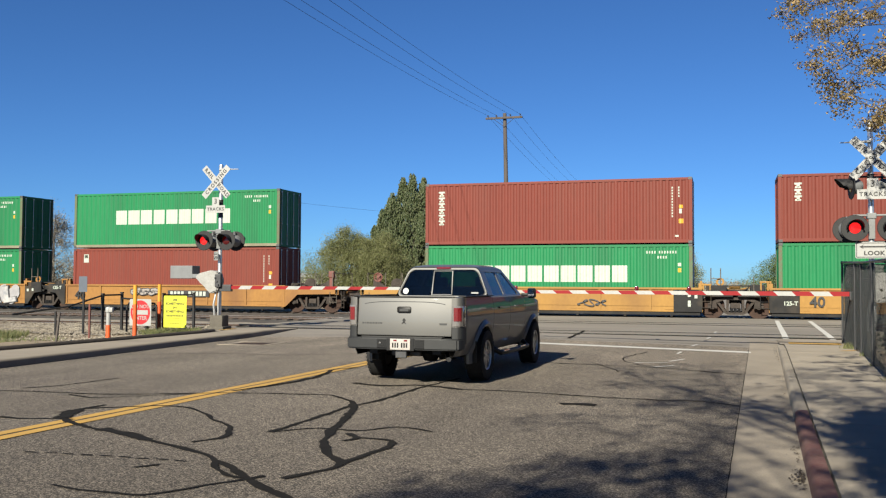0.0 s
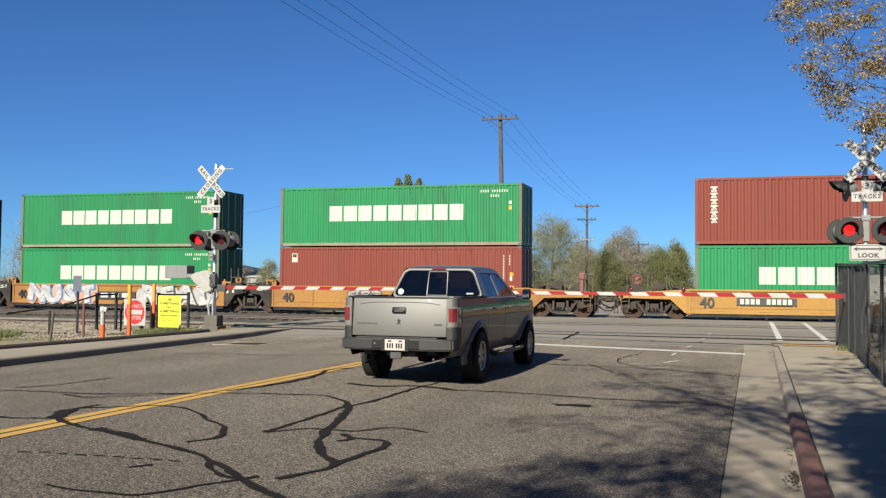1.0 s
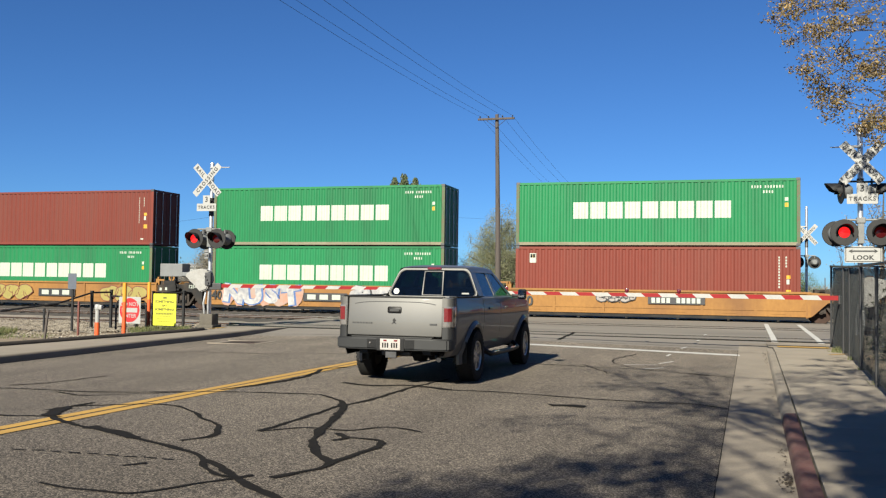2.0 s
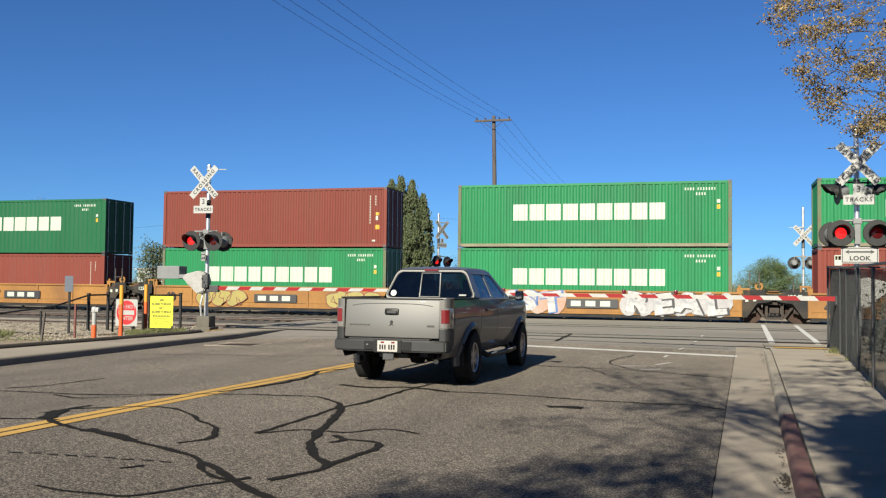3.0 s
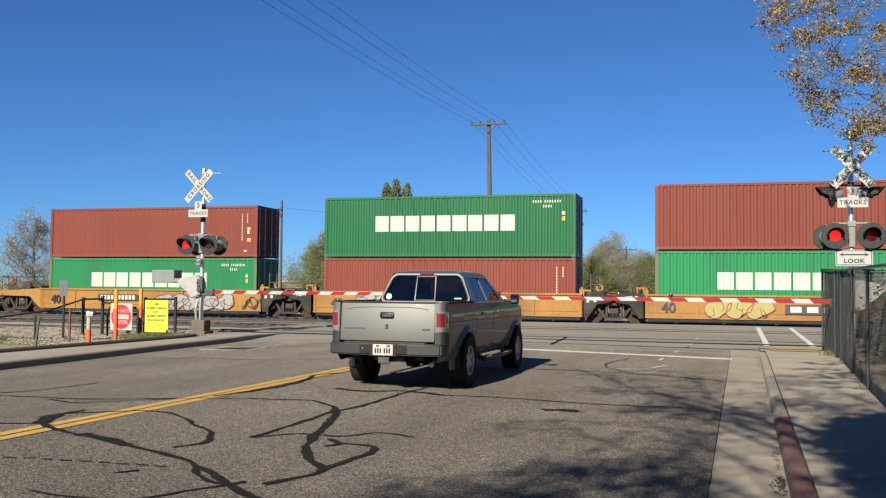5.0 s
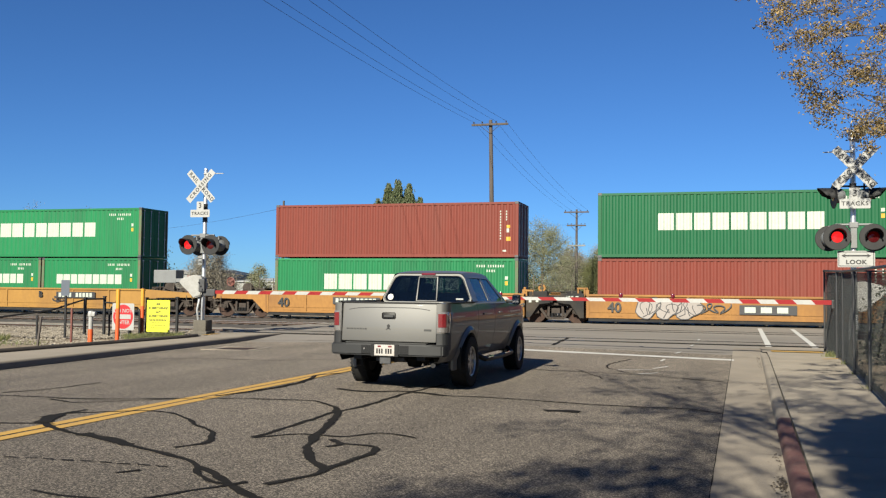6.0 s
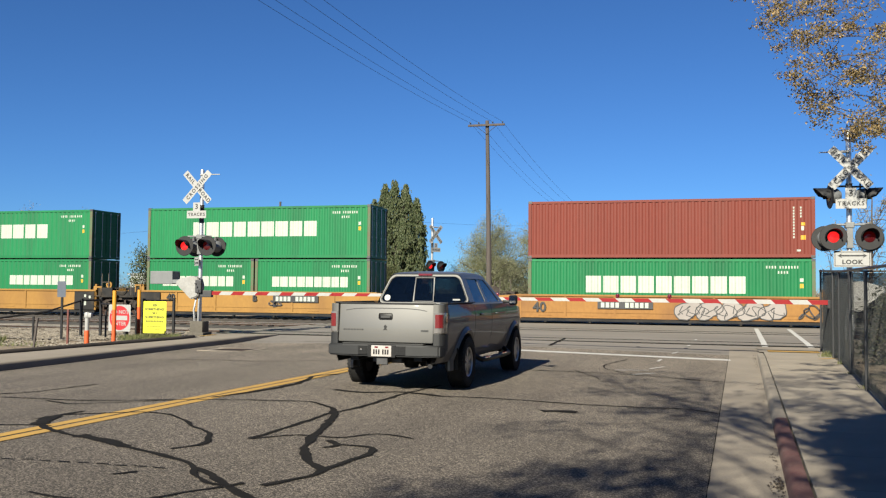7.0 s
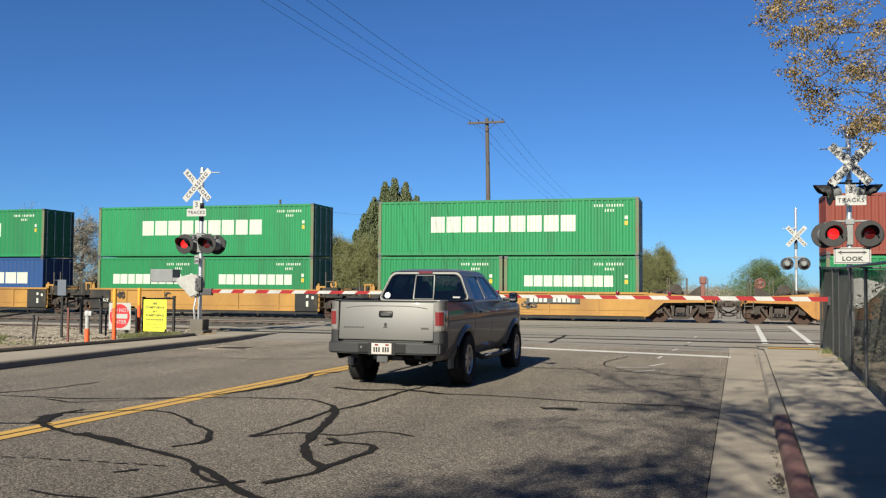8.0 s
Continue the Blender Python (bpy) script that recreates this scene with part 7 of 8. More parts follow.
for x, y, h, r in ((-14.97, 20.92, 1.36, 0.055), (-15.98, 23.5, 1.38, 0.055)):
    d = thing("marker_post", Matrix.Translation((x, y, -0.05)), "tall orange and amber plastic marker post", "marker post", "marker posts")
    bm = bmesh.new()
    tube(bm, (0, 0, -0.1), (0, 0, h * 0.66), r, n=16)
    part("lower_tube", bm, ORANGE_PLASTIC, d, "orange lower tube", smooth=True)
    bm = bmesh.new()
    tube(bm, (0, 0, h * 0.66), (0, 0, h + 0.04), r * 0.97, n=16)
    part("upper_tube", bm, AMBER_PLASTIC, d, "amber upper tube", smooth=True)

d = thing("vent_post", Matrix.Translation((-14.89, 19.72, -0.03)), "short white pipe post with an orange base", "marker post")
bm = bmesh.new()
tube(bm, (0, 0, -0.1), (0, 0, 0.38), 0.062, n=16)
part("lower_tube", bm, ORANGE_PLASTIC, d, "orange lower sleeve", smooth=True)
bm = bmesh.new()
tube(bm, (0, 0, 0.38), (0, 0, 0.8), 0.055, n=16)
lathe(bm, [(0.07, 0.7), (0.075, 0.72), (0.075, 0.8), (0.06, 0.83), (0.0, 0.84)], None, 16)
box(bm, 0.03, 0.14, -0.05, 0.05, 0.7, 0.82, 0.02)
part("upper_tube", bm, SIGN_WHITE, d, "white capped pipe", smooth=True)

d = thing("sign_post", Matrix.Translation((-16.9, 21.3, -0.05)), "dark sign seen from behind on a black post", "sign")
bm = bmesh.new()
box(bm, -0.03, 0.03, -0.02, 0.02, -0.1, 1.6, 0.004)
part("post", bm, BLACK_METAL, d)
bm = bmesh.new()
rounded_plate(bm, 0.27, 0.43, 0.02, 0.005, -0.03)
bmesh.ops.translate(bm, verts=bm.verts, vec=(0, 0, 1.42))
part("plate", bm, mat("dull_blue_grey_sheet", (0.0565, 0.0678, 0.0904), rough=0.6, bump=0.03), d)

for x, y, h, lean, material, label in ((-16.98, 20.3, 0.7, 0, BLACK_METAL, "short black steel stake"), (-15.12, 18.1, 0.76, 7, WOOD_POLE, "leaning weathered wooden stake"), (-15.4, 19.65, 0.92, 0, RUST_RED, "thin rusty orange stake")):
    bm = bmesh.new()
    box(bm, -0.025, 0.025, -0.02, 0.02, -0.15, h, 0.005)
    st = part("stake", bm, material)
    st.matrix_world = pose(x, y, -0.05, 0, lean, 0)
    tagged(st, label, "stake")


# ---- chain-link fence on the near side ----
def netting(name, colour):
    """Woven netting: dark threads both ways, with open holes between them."""
    m = bpy.data.materials.new(name)
    m.use_nodes = True
    n, l = m.node_tree.nodes, m.node_tree.links
    b = n["Principled BSDF"]
    b.inputs["Base Color"].default_value, b.inputs["Roughness"].default_value = (*colour, 1), 0.8
    tc, tr, mx = n.new("ShaderNodeTexCoord"), n.new("ShaderNodeBsdfTransparent"), n.new("ShaderNodeMixShader")
    weave, worn, edge = n.new("ShaderNodeTexWave"), n.new("ShaderNodeTexNoise"), n.new("ShaderNodeMapRange")
    weave.bands_direction = "Z"
    weave.inputs["Scale"].default_value, weave.inputs["Distortion"].default_value = 9.0, 1.5
    worn.inputs["Scale"].default_value, worn.inputs["Detail"].default_value = 2.5, 5
    add = n.new("ShaderNodeMath")
    l.new(tc.outputs["Object"], weave.inputs["Vector"])
    l.new(tc.outputs["Object"], worn.inputs["Vector"])
    l.new(weave.outputs["Fac"], add.inputs[0])
    l.new(worn.outputs["Fac"], add.inputs[1])
    edge.inputs[1].default_value, edge.inputs[2].default_value = 0.55, 1.35
    edge.inputs[3].default_value, edge.inputs[4].default_value = 0.42, 0.94
    l.new(add.outputs[0], edge.inputs[0])
    l.new(edge.outputs[0], mx.inputs[0])
    l.new(tr.outputs[0], mx.inputs[1])
    l.new(b.outputs[0], mx.inputs[2])
    l.new(mx.outputs[0], n["Material Output"].inputs[0])
    return m


FENCE_WIRE = mat("dark_coated_wire", (0.017, 0.0192, 0.0192), (0.0113, 0.0124, 0.0124), rough=0.55, scale=5, bump=0)


def chain_fence():
    y0, y1 = -6.0, 25.3
    p = lambda y: Vector((fence_x(min(y, 21)) + 0.02 + 0.028 * max(0, y - 21), y, 0))
    f = thing("chain_link_fence", Matrix.Identity(4), "tall chain-link fence of dark wire with steel posts", "fence")
    H = 1.84
    runs = [(p(y0), p(21)), (p(21), p(y1)), (p(y1), p(y1) + Vector((7.5, 0.4, 0)))]
    for i, (a, b) in enumerate(runs):
        d = b - a
        L = d.length
        d.normalize()
        n = int(L / 3.05)
        for k in range(n + 1):
            q = a + d * (L - k * 3.05 if i < 2 else k * 3.05)
            if i == 2 and k == 0:
                continue
            bm = bmesh.new()
            tube(bm, (q.x, q.y, -0.2), (q.x, q.y, H + 0.012), 0.026, n=12)
            lathe(bm, [(0.036, H - 0.03), (0.036, H + 0.015), (0.0, H + 0.03)], Matrix.Translation((q.x, q.y, 0)), 12)
            part("post", bm, DARK_GREY, f, "grey steel fence post", smooth=True)
        for z in (H, 0.1):
            bm = bmesh.new()
            tube(bm, a + Vector((0, 0, z)), b + Vector((0, 0, z)), 0.022 if z > 1 else 0.006, n=8)
            part("rail", bm, DARK_GREY if z > 1 else FENCE_WIRE, f)
        bm = bmesh.new()
        nrm = Vector((-d.y, d.x, 0))
        start = L - 11.0 if i == 0 else 0.0
        sp = 0.06
        k0, k1 = int((start - H) / sp), int(L / sp)
        verts, faces = [], []
        for s in (1, -1):
            for k in range(k0, k1):
                u0, u1 = k * sp, k * sp + H - 0.05
                z0, z1 = 0.05, H
                if u0 < start:
                    z0 += start - u0
                    u0 = start
                if u1 > L:
                    z1 -= u1 - L
                    u1 = L
                if u1 - u0 < 0.05:
                    continue
                if s < 0:
                    z0, z1 = H + 0.05 - z0, H + 0.05 - z1
                A, B = a + d * u0 + Vector((0, 0, z0)), a + d * u1 + Vector((0, 0, z1))
                w = 0.0013
                o = [nrm * w * s, d * w - nrm * w, -d * w - nrm * w]
                base = len(verts)
                verts += [A + q + nrm * 0.004 * s for q in o] + [B + q + nrm * 0.004 * s for q in o]
                faces += [(base, base + 1, base + 4, base + 3), (base + 1, base + 2, base + 5, base + 4), (base + 2, base, base + 3, base + 5)]
        me = bpy.data.meshes.new("wire_mesh")
        me.from_pydata([tuple(v) for v in verts], [], faces)
        me.materials.append(FENCE_WIRE)
        bm.free()
        tagged(part("wire_mesh", me, None, f, "dark diamond wire mesh"), kind="stuff")
    # dark woven netting hangs in loose folds behind the mesh near the corner
    net = netting("black_shade_netting", (0.012, 0.0145, 0.0135))
    for i, (q0, q1) in enumerate(((p(25.25), p(22.4)), (p(25.3) + Vector((0.05, 0.02, 0)), p(25.3) + Vector((1.6, 0.09, 0))), (p(22.3), p(18.0)))):
        bm = bmesh.new()
        cols = []
        for u in range(31):
            c = q0.lerp(q1, u / 30)
            fold = 0.05 + 0.022 * math.sin(u * 1.9 + i) + 0.012 * math.sin(u * 4.3)
            low = 0.05 + (0.05 * math.sin(u * 0.7) + 0.06) * (i > 0)
            cols.append([bm.verts.new((c.x + fold * (i != 1), c.y + fold * (i == 1) + 0.012 * math.sin(j * 1.3 + u), low + (H - 0.04 - low) * j / 8)) for j in range(9)])
        for ca, cb in zip(cols, cols[1:]):
            for j in range(8):
                bm.faces.new((ca[j], ca[j + 1], cb[j + 1], cb[j]))
        part("shade_netting", bm, net, f, "sheet of black shade netting", smooth=True)
    # fence height scaled along y so that its top looks level from the camera
    for child in f.children:
        for v in child.data.vertices:
            v.co.z *= (1.36 + 0.0262 * min(25.4, max(6.0, v.co.y))) / H


chain_fence()
# cabinets behind the fence
for x, y, w, d2, h, material, label in ((4.1, 22.2, 0.7, 0.5, 1.25, GREY_BOX, "grey steel equipment cabinet behind the fence"), (4.9, 19.8, 0.5, 0.4, 0.9, mat("dull_red_enamel", (0.1583, 0.0226, 0.0198), rough=0.5, bump=0.05), "dull red steel box behind the fence")):
    c = thing("equipment_cabinet", Matrix.Translation((x, y, -0.06)), label, "cabinet")
    bm = bmesh.new()
    box(bm, -w / 2, w / 2, -d2 / 2, d2 / 2, 0, h, 0.015)
    box(bm, -w / 2 - 0.03, w / 2 + 0.03, -d2 / 2 - 0.03, d2 / 2 + 0.03, h, h + 0.05, 0.012)
    part("body", bm, material, c)
    bm = bmesh.new()
    box(bm, -w / 2 + 0.04, w / 2 - 0.04, -d2 / 2 - 0.012, -d2 / 2, 0.1, h - 0.06, 0.006)
    dr = part("door", bm, material, c)
    bm = bmesh.new()
    box(bm, w / 2 - 0.12, w / 2 - 0.08, -d2 / 2 - 0.04, -d2 / 2 - 0.01, h * 0.5, h * 0.5 + 0.14, 0.005)
    part("handle", bm, DARK_GREY, dr)

# ---- poles and wires ----
def utility_pole(m, height, arms, label, r=0.17, lean=0.0):
    u = thing("utility_pole", m, label, "utility pole", "utility poles")
    bm = bmesh.new()
    n = 8
    pts = [(lean * (k / n) ** 1.5, 0, -0.6 + (height + 0.6) * k / n) for k in range(n + 1)]
    pipe(bm, pts, r, 14, r * 0.62)
    part("pole", bm, WOOD_POLE, u, smooth=True)
    for z, w, pins, material in arms:
        bm = bmesh.new()
        box(bm, lean - w / 2, lean + w / 2, -0.3, -0.16, z - 0.07, z + 0.07, 0.012)
        ar = part("crossarm", bm, material, u, "weathered wooden crossarm")
        bm = bmesh.new()
        for s in (-1, 1):
            tube(bm, (lean + s * w * 0.28, -0.28, z - 0.06), (lean, -0.18, z - 0.62), 0.018, n=6)
        part("arm_brace", bm, DARK_GREY, ar)
        for x in pins:
            bm = bmesh.new()
            tube(bm, (lean + x, -0.23, z + 0.06), (lean + x, -0.23, z + 0.14), 0.014, n=6)
            lathe(bm, [(0.0, 0.12), (0.055, 0.12), (0.03, 0.16), (0.055, 0.18), (0.04, 0.23), (0.0, 0.24)], Matrix.Translation((lean + x, -0.23, z)), 12)
            part("insulator", bm, DARK_GREY, ar, "dark insulator", smooth=True)
    return u


PINS = (-1.15, -0.55, 0.45, 1.15)
utility_pole(Matrix.Translation((-14.4, 62, 0)), 13.3, ((12.95, 2.6, PINS, WOOD_POLE),), "tall weathered wooden utility pole with one crossarm", 0.2, -0.22)
utility_pole(Matrix.Translation((-13.9, -26, 0)), 13.3, ((12.95, 2.6, PINS, WOOD_POLE),), "tall weathered wooden utility pole with one crossarm", 0.2)
utility_pole(Matrix.Translation((-13.3, 96, 0)), 10.0, ((9.7, 2.6, PINS, WOOD_POLE), (8.3, 2.0, (-0.9, -0.5, 0.5, 0.9), WOOD_POLE), (6.2, 1.9, (-0.8, -0.4, 0.4, 0.8), GREY_BOX)), "distant utility pole with several crossarms", 0.17)
utility_pole(Matrix.Translation((-29.35, 60, 0)), 7.7, ((7.1, 0.35, (0.1,), DARK_GREY),), "dark slender pole with a small bracket", 0.12)
utility_pole(Matrix.Translation((-9.0, 108, 0)), 6.6, ((6.2, 2.4, PINS, WOOD_POLE),), "distant utility pole with a pale box", 0.15)

WIRE = mat("dark_wire", (0.0113, 0.0113, 0.0124), rough=0.6, bump=0)


def wire(a, b, sag, r=0.011):
    a, b = Vector(a), Vector(b)
    bm = bmesh.new()
    pts = [a.lerp(b, k / 24) - Vector((0, 0, sag * 4 * (k / 24) * (1 - k / 24))) for k in range(25)]
    pipe(bm, pts, r, 5)
    tagged(part("overhead_wire", bm, WIRE), "thin dark overhead wire between poles", "wire", "overhead wires")


for x, dx in zip(PINS, (-0.25, 0.0, 0.1, 0.2)):
    wire((-14.62 + x, 61.77, 13.15), (-14.0 + x, -26.0, 13.1), 1.35, 0.008)
    wire((-14.62 + x, 61.8, 13.15), (-13.3 + x, 95.77, 9.9), 0.5, 0.008)
wire((-29.3, 60, 7.2), (-60, 75, 6.5), 0.6, 0.008)
wire((-29.3, 60, 7.2), (-13.4, 95.8, 8.4), 0.5, 0.007)


# ---- trees ----
def leaf_mesh(verts, faces, c, size, rnd, upright=False):
    """One small bent leaf clump at c."""
    n = Vector((rnd.gauss(0, 1), rnd.gauss(0, 1), 0.2 * rnd.gauss(0, 1) if upright else rnd.gauss(0, 1))).normalized()
    u = n.orthogonal().normalized()
    if upright:
        u = Vector((rnd.gauss(0, 0.18), rnd.gauss(0, 0.18), 1)).normalized()
        n = u.cross(n).normalized()
        size *= 1.6
    else:
        u.rotate(Matrix.Rotation(rnd.uniform(0, 6.28), 3, n))
    v = n.cross(u)
    l, w = size * rnd.uniform(0.7, 1.3), size * rnd.uniform(0.4, 0.7)
    b = len(verts)
    verts += [tuple(c - u * l / 2), tuple(c + v * w / 2 + n * w * 0.2), tuple(c + u * l / 2), tuple(c - v * w / 2 + n * w * 0.2)]
    faces += [(b, b + 1, b + 2), (b, b + 2, b + 3)]


def limb(bm, a, b, r0, r1, rnd, bend=0.12, n=6):
    a, b = Vector(a), Vector(b)
    L = (b - a).length
    pts, off = [], Vector()
    for k in range(n + 1):
        t = k / n
        if 0 < k < n:
            off += Vector((rnd.gauss(0, 1), rnd.gauss(0, 1), rnd.gauss(0, 0.6))) * bend * L / n
        pts.append(a.lerp(b, t) + off * (1 - 0.4 * t))
    pipe(bm, pts, r0, 6, r1)
    return pts


def tree(m, height, shape, leaves, size, material, seed, label, trunk_r=0.25, clump=0.5, name="tree", limbs=16, base=0.12, upright=False):
    """shape(t, a): crown radius at relative height t, seen from direction a."""
    rnd = random.Random(seed)
    ob = thing(name, m, label, "tree")
    bm = bmesh.new()
    top = Vector((rnd.uniform(-0.3, 0.3), rnd.uniform(-0.3, 0.3), height * 0.93))
    spine = limb(bm, (0, 0, -0.3), top, trunk_r, 0.03, rnd, 0.05, 10)
    tips = []
    for k in range(limbs):
        t = base + (0.9 - base) * (k + rnd.random()) / limbs
        o = Vector((0, 0, -0.3)).lerp(top, max(0.1, t - 0.15))
        a = rnd.uniform(0, math.tau)
        r = shape(t, a) * rnd.uniform(0.65, 0.95)
        e = Vector((math.cos(a) * r, math.sin(a) * r, t * height))
        pts = limb(bm, o, e, trunk_r * 0.3 * (1.1 - t), 0.015, rnd, 0.15)
        tips += pts[2:]
        for _ in range(3):
            q = pts[rnd.randrange(2, len(pts))]
            e2 = q + Vector((rnd.gauss(0, 1), rnd.gauss(0, 1), abs(rnd.gauss(0, 1)))) * r * 0.3
            tips += limb(bm, q, e2, 0.03, 0.008, rnd, 0.2, 4)[1:]
    part("trunk", bm, BARK, ob, "grey trunk and limbs", smooth=True)
    verts, faces = [], []
    centres = []
    nc = max(40, leaves // 45)
    for _ in range(nc):
        t = base + (1 - base) * rnd.random() ** 0.9
        a = rnd.uniform(0, math.tau)
        lump = noise.noise((math.cos(a) * 1.6 + seed, math.sin(a) * 1.6, t * 3.2))
        r = shape(t, a) * math.sqrt(rnd.uniform(0.15, 1.0)) * (1 + 0.12 * rnd.gauss(0, 1) + 0.55 * lump)
        centres.append(Vector((math.cos(a) * r, math.sin(a) * r, t * height * (0.92 + 0.3 * lump))))
    centres += [Vector(q) for q in tips]
    for _ in range(leaves):
        c = rnd.choice(centres)
        k = clump * (0.5 + 0.8 * rnd.random())
        leaf_mesh(verts, faces, c + Vector((rnd.gauss(0, k), rnd.gauss(0, k), rnd.gauss(0, k * (2.2 if upright else 0.8)))), size, rnd, upright)
    me = bpy.data.meshes.new("crown")
    me.from_pydata(verts, [], faces)
    me.materials.append(material)
    tagged(part("crown", me, None, ob), kind="stuff")
    return ob


POPLAR_LEAF = leafy("poplar_leaves", [(0.0339, 0.0509, 0.0198), (0.0565, 0.0791, 0.0283), (0.0791, 0.0961, 0.0396), (0.113, 0.1243, 0.0565)])
OLIVE_LEAF = leafy("olive_leaves", [(0.098, 0.112, 0.040), (0.125, 0.140, 0.050), (0.152, 0.158, 0.064), (0.132, 0.122, 0.060)])
SPRING_LEAF = leafy("young_leaves", [(0.145, 0.160, 0.082), (0.175, 0.186, 0.098), (0.200, 0.203, 0.125), (0.165, 0.158, 0.106)])
SPRING_GREEN = leafy("fresh_green_leaves", [(0.05, 0.085, 0.03), (0.08, 0.12, 0.042), (0.11, 0.15, 0.06), (0.07, 0.09, 0.04)])
TWIG = leafy("bare_twigs", [(0.105, 0.092, 0.074), (0.145, 0.128, 0.1), (0.18, 0.165, 0.128), (0.125, 0.118, 0.088)], through_light=0.1)
DRY_LEAF = leafy("dry_gold_leaves", [(0.06, 0.05, 0.025), (0.2, 0.13, 0.055), (0.34, 0.23, 0.09), (0.1, 0.09, 0.04), (0.26, 0.18, 0.08), (0.05, 0.045, 0.025), (0.4, 0.29, 0.13)])


def poplar(m, plumes, leaves, size, material, seed, label):
    """Several narrow upright plumes side by side: (x, y, radius, height) each."""
    rnd = random.Random(seed)
    ob = thing("tree", m, label, "tree")
    bm = bmesh.new()
    verts, faces = [], []
    whole = sum(r * h for _, _, r, h in plumes)
    for px, py, r, h in plumes:
        stem = limb(bm, (px * 0.3, py * 0.3, -0.3), (px, py, h * 0.9), 0.14, 0.02, rnd, 0.03, 8)
        tufts = []
        for _ in range(int(80 * r * h / 3)):
            t = 0.04 + 0.94 * rnd.random()
            wide = r * min(1, t * 3.5 + 0.35) * (1 - max(0, t - 0.45) ** 2 * 3.0)
            a, q = rnd.uniform(0, math.tau), max(0.05, wide) * (0.45 + 0.6 * rnd.random())
            tufts.append(Vector((px + math.cos(a) * q, py + math.sin(a) * q, t * h)))
            if rnd.random() < 0.25:
                limb(bm, stem[min(8, int(t * 7))], tufts[-1], 0.03, 0.008, rnd, 0.1, 4)
        for _ in range(int(leaves * r * h / whole)):
            c = rnd.choice(tufts)
            k = rnd.random()
            c = c + Vector((rnd.gauss(0, 0.13 * (1.2 - k)), rnd.gauss(0, 0.13 * (1.2 - k)), k * 0.7 - 0.3))
            leaf_mesh(verts, faces, c, size, rnd, True)
    part("trunk", bm, BARK, ob, "grey stems", smooth=True)
    me = bpy.data.meshes.new("crown")
    me.from_pydata(verts, [], faces)
    me.materials.append(material)
    tagged(part("crown", me, None, ob), kind="stuff")


column = lambda w: (lambda t, a: w * (0.55 + 0.75 * math.sin(math.pi * min(1, t * 0.9 + 0.08))) * (1 + 0.12 * math.sin(3 * a + t * 9)))
dome = lambda w: (lambda t, a: w * math.sqrt(max(0.02, 1 - (1.2 * t - 0.2) ** 2)) * (1 + 0.15 * math.sin(2 * a + t * 5) + 0.08 * math.sin(5 * a)))

poplar(Matrix.Translation((-25.9, 75, 0)), ((-2.7, 0.1, 0.85, 7.7), (-0.9, 0.2, 0.95, 10.5), (0.1, -0.2, 0.9, 10.8), (1.0, 0.3, 0.95, 10.4), (1.9, 0.5, 0.95, 9.2), (-1.8, -0.3, 0.9, 9.2), (0.6, 0.9, 0.9, 10.2), (1.3, -0.6, 0.9, 7.4)), 100000, 0.12, POPLAR_LEAF, 11, "dense dark green columnar poplar")
poplar(Matrix.Translation((-28.1, 76, 0)), ((0.4, 0.0, 0.9, 8.4), (-0.6, 0.3, 0.9, 7.2), (-1.5, -0.2, 0.9, 6.3)), 34000, 0.12, POPLAR_LEAF, 12, "dense dark green columnar poplar")
tree(Matrix.Translation((-30.6, 73, 0)), 5.7, dome(3.9), 95000, 0.1, OLIVE_LEAF, 13, "broad olive-green shrubby tree", 0.22, 0.27, limbs=26, base=0.02)
tree(Matrix.Translation((-26.6, 70, 0)), 5.2, dome(2.4), 50000, 0.1, OLIVE_LEAF, 14, "olive-green tree with brown seed heads", 0.2, 0.25, limbs=20, base=0.02)
tree(Matrix.Translation((-19.5, 84, 0)), 8.3, dome(3.6), 42000, 0.1, SPRING_LEAF, 15, "pale tree in thin spring leaf", 0.2, 0.3, limbs=34, base=0.05)
tree(Matrix.Translation((-15.5, 88, 0)), 8.2, dome(3.4), 42000, 0.1, SPRING_LEAF, 16, "pale tree in thin spring leaf", 0.2, 0.3, limbs=34, base=0.05)
tree(Matrix.Translation((-61.8, 73, 0)), 8.6, dome(3.2), 16000, 0.13, TWIG, 24, "bare grey-brown tree without leaves", 0.2, 0.32, limbs=40, base=0.08)
tree(Matrix.Translation((-55.2, 72, 0)), 7.9, dome(2.7), 26000, 0.13, TWIG, 17, "bare grey-brown tree without leaves", 0.2, 0.25, limbs=34, base=0.1)
tree(Matrix.Translation((-44.2, 66, 0)), 5.0, column(1.2), 6000, 0.16, POPLAR_LEAF, 18, "small dark green tree", 0.15, 0.28, limbs=14, base=0.05)
tree(Matrix.Translation((-11.5, 112, 0)), 8.0, dome(3.6), 46000, 0.11, TWIG, 19, "bare brown tree at the road's end", 0.2, 0.35, limbs=34, base=0.05)
tree(Matrix.Translation((-4.9, 112, 0)), 6.5, dome(1.9), 36000, 0.11, OLIVE_LEAF, 20, "olive-brown tree at the road's end", 0.2, 0.24, limbs=30, base=0.05)
tree(Matrix.Translation((6.6, 112, 0)), 4.6, dome(3.6), 40000, 0.12, SPRING_GREEN, 22, "low green shrubby tree", 0.16, 0.3, limbs=20, base=0.03)
tree(Matrix.Translation((10.4, 66, 0)), 9.0, dome(3.0), 2600, 0.12, TWIG, 23, "bare grey tree beside the tracks", 0.18, 0.25, limbs=40, base=0.12)

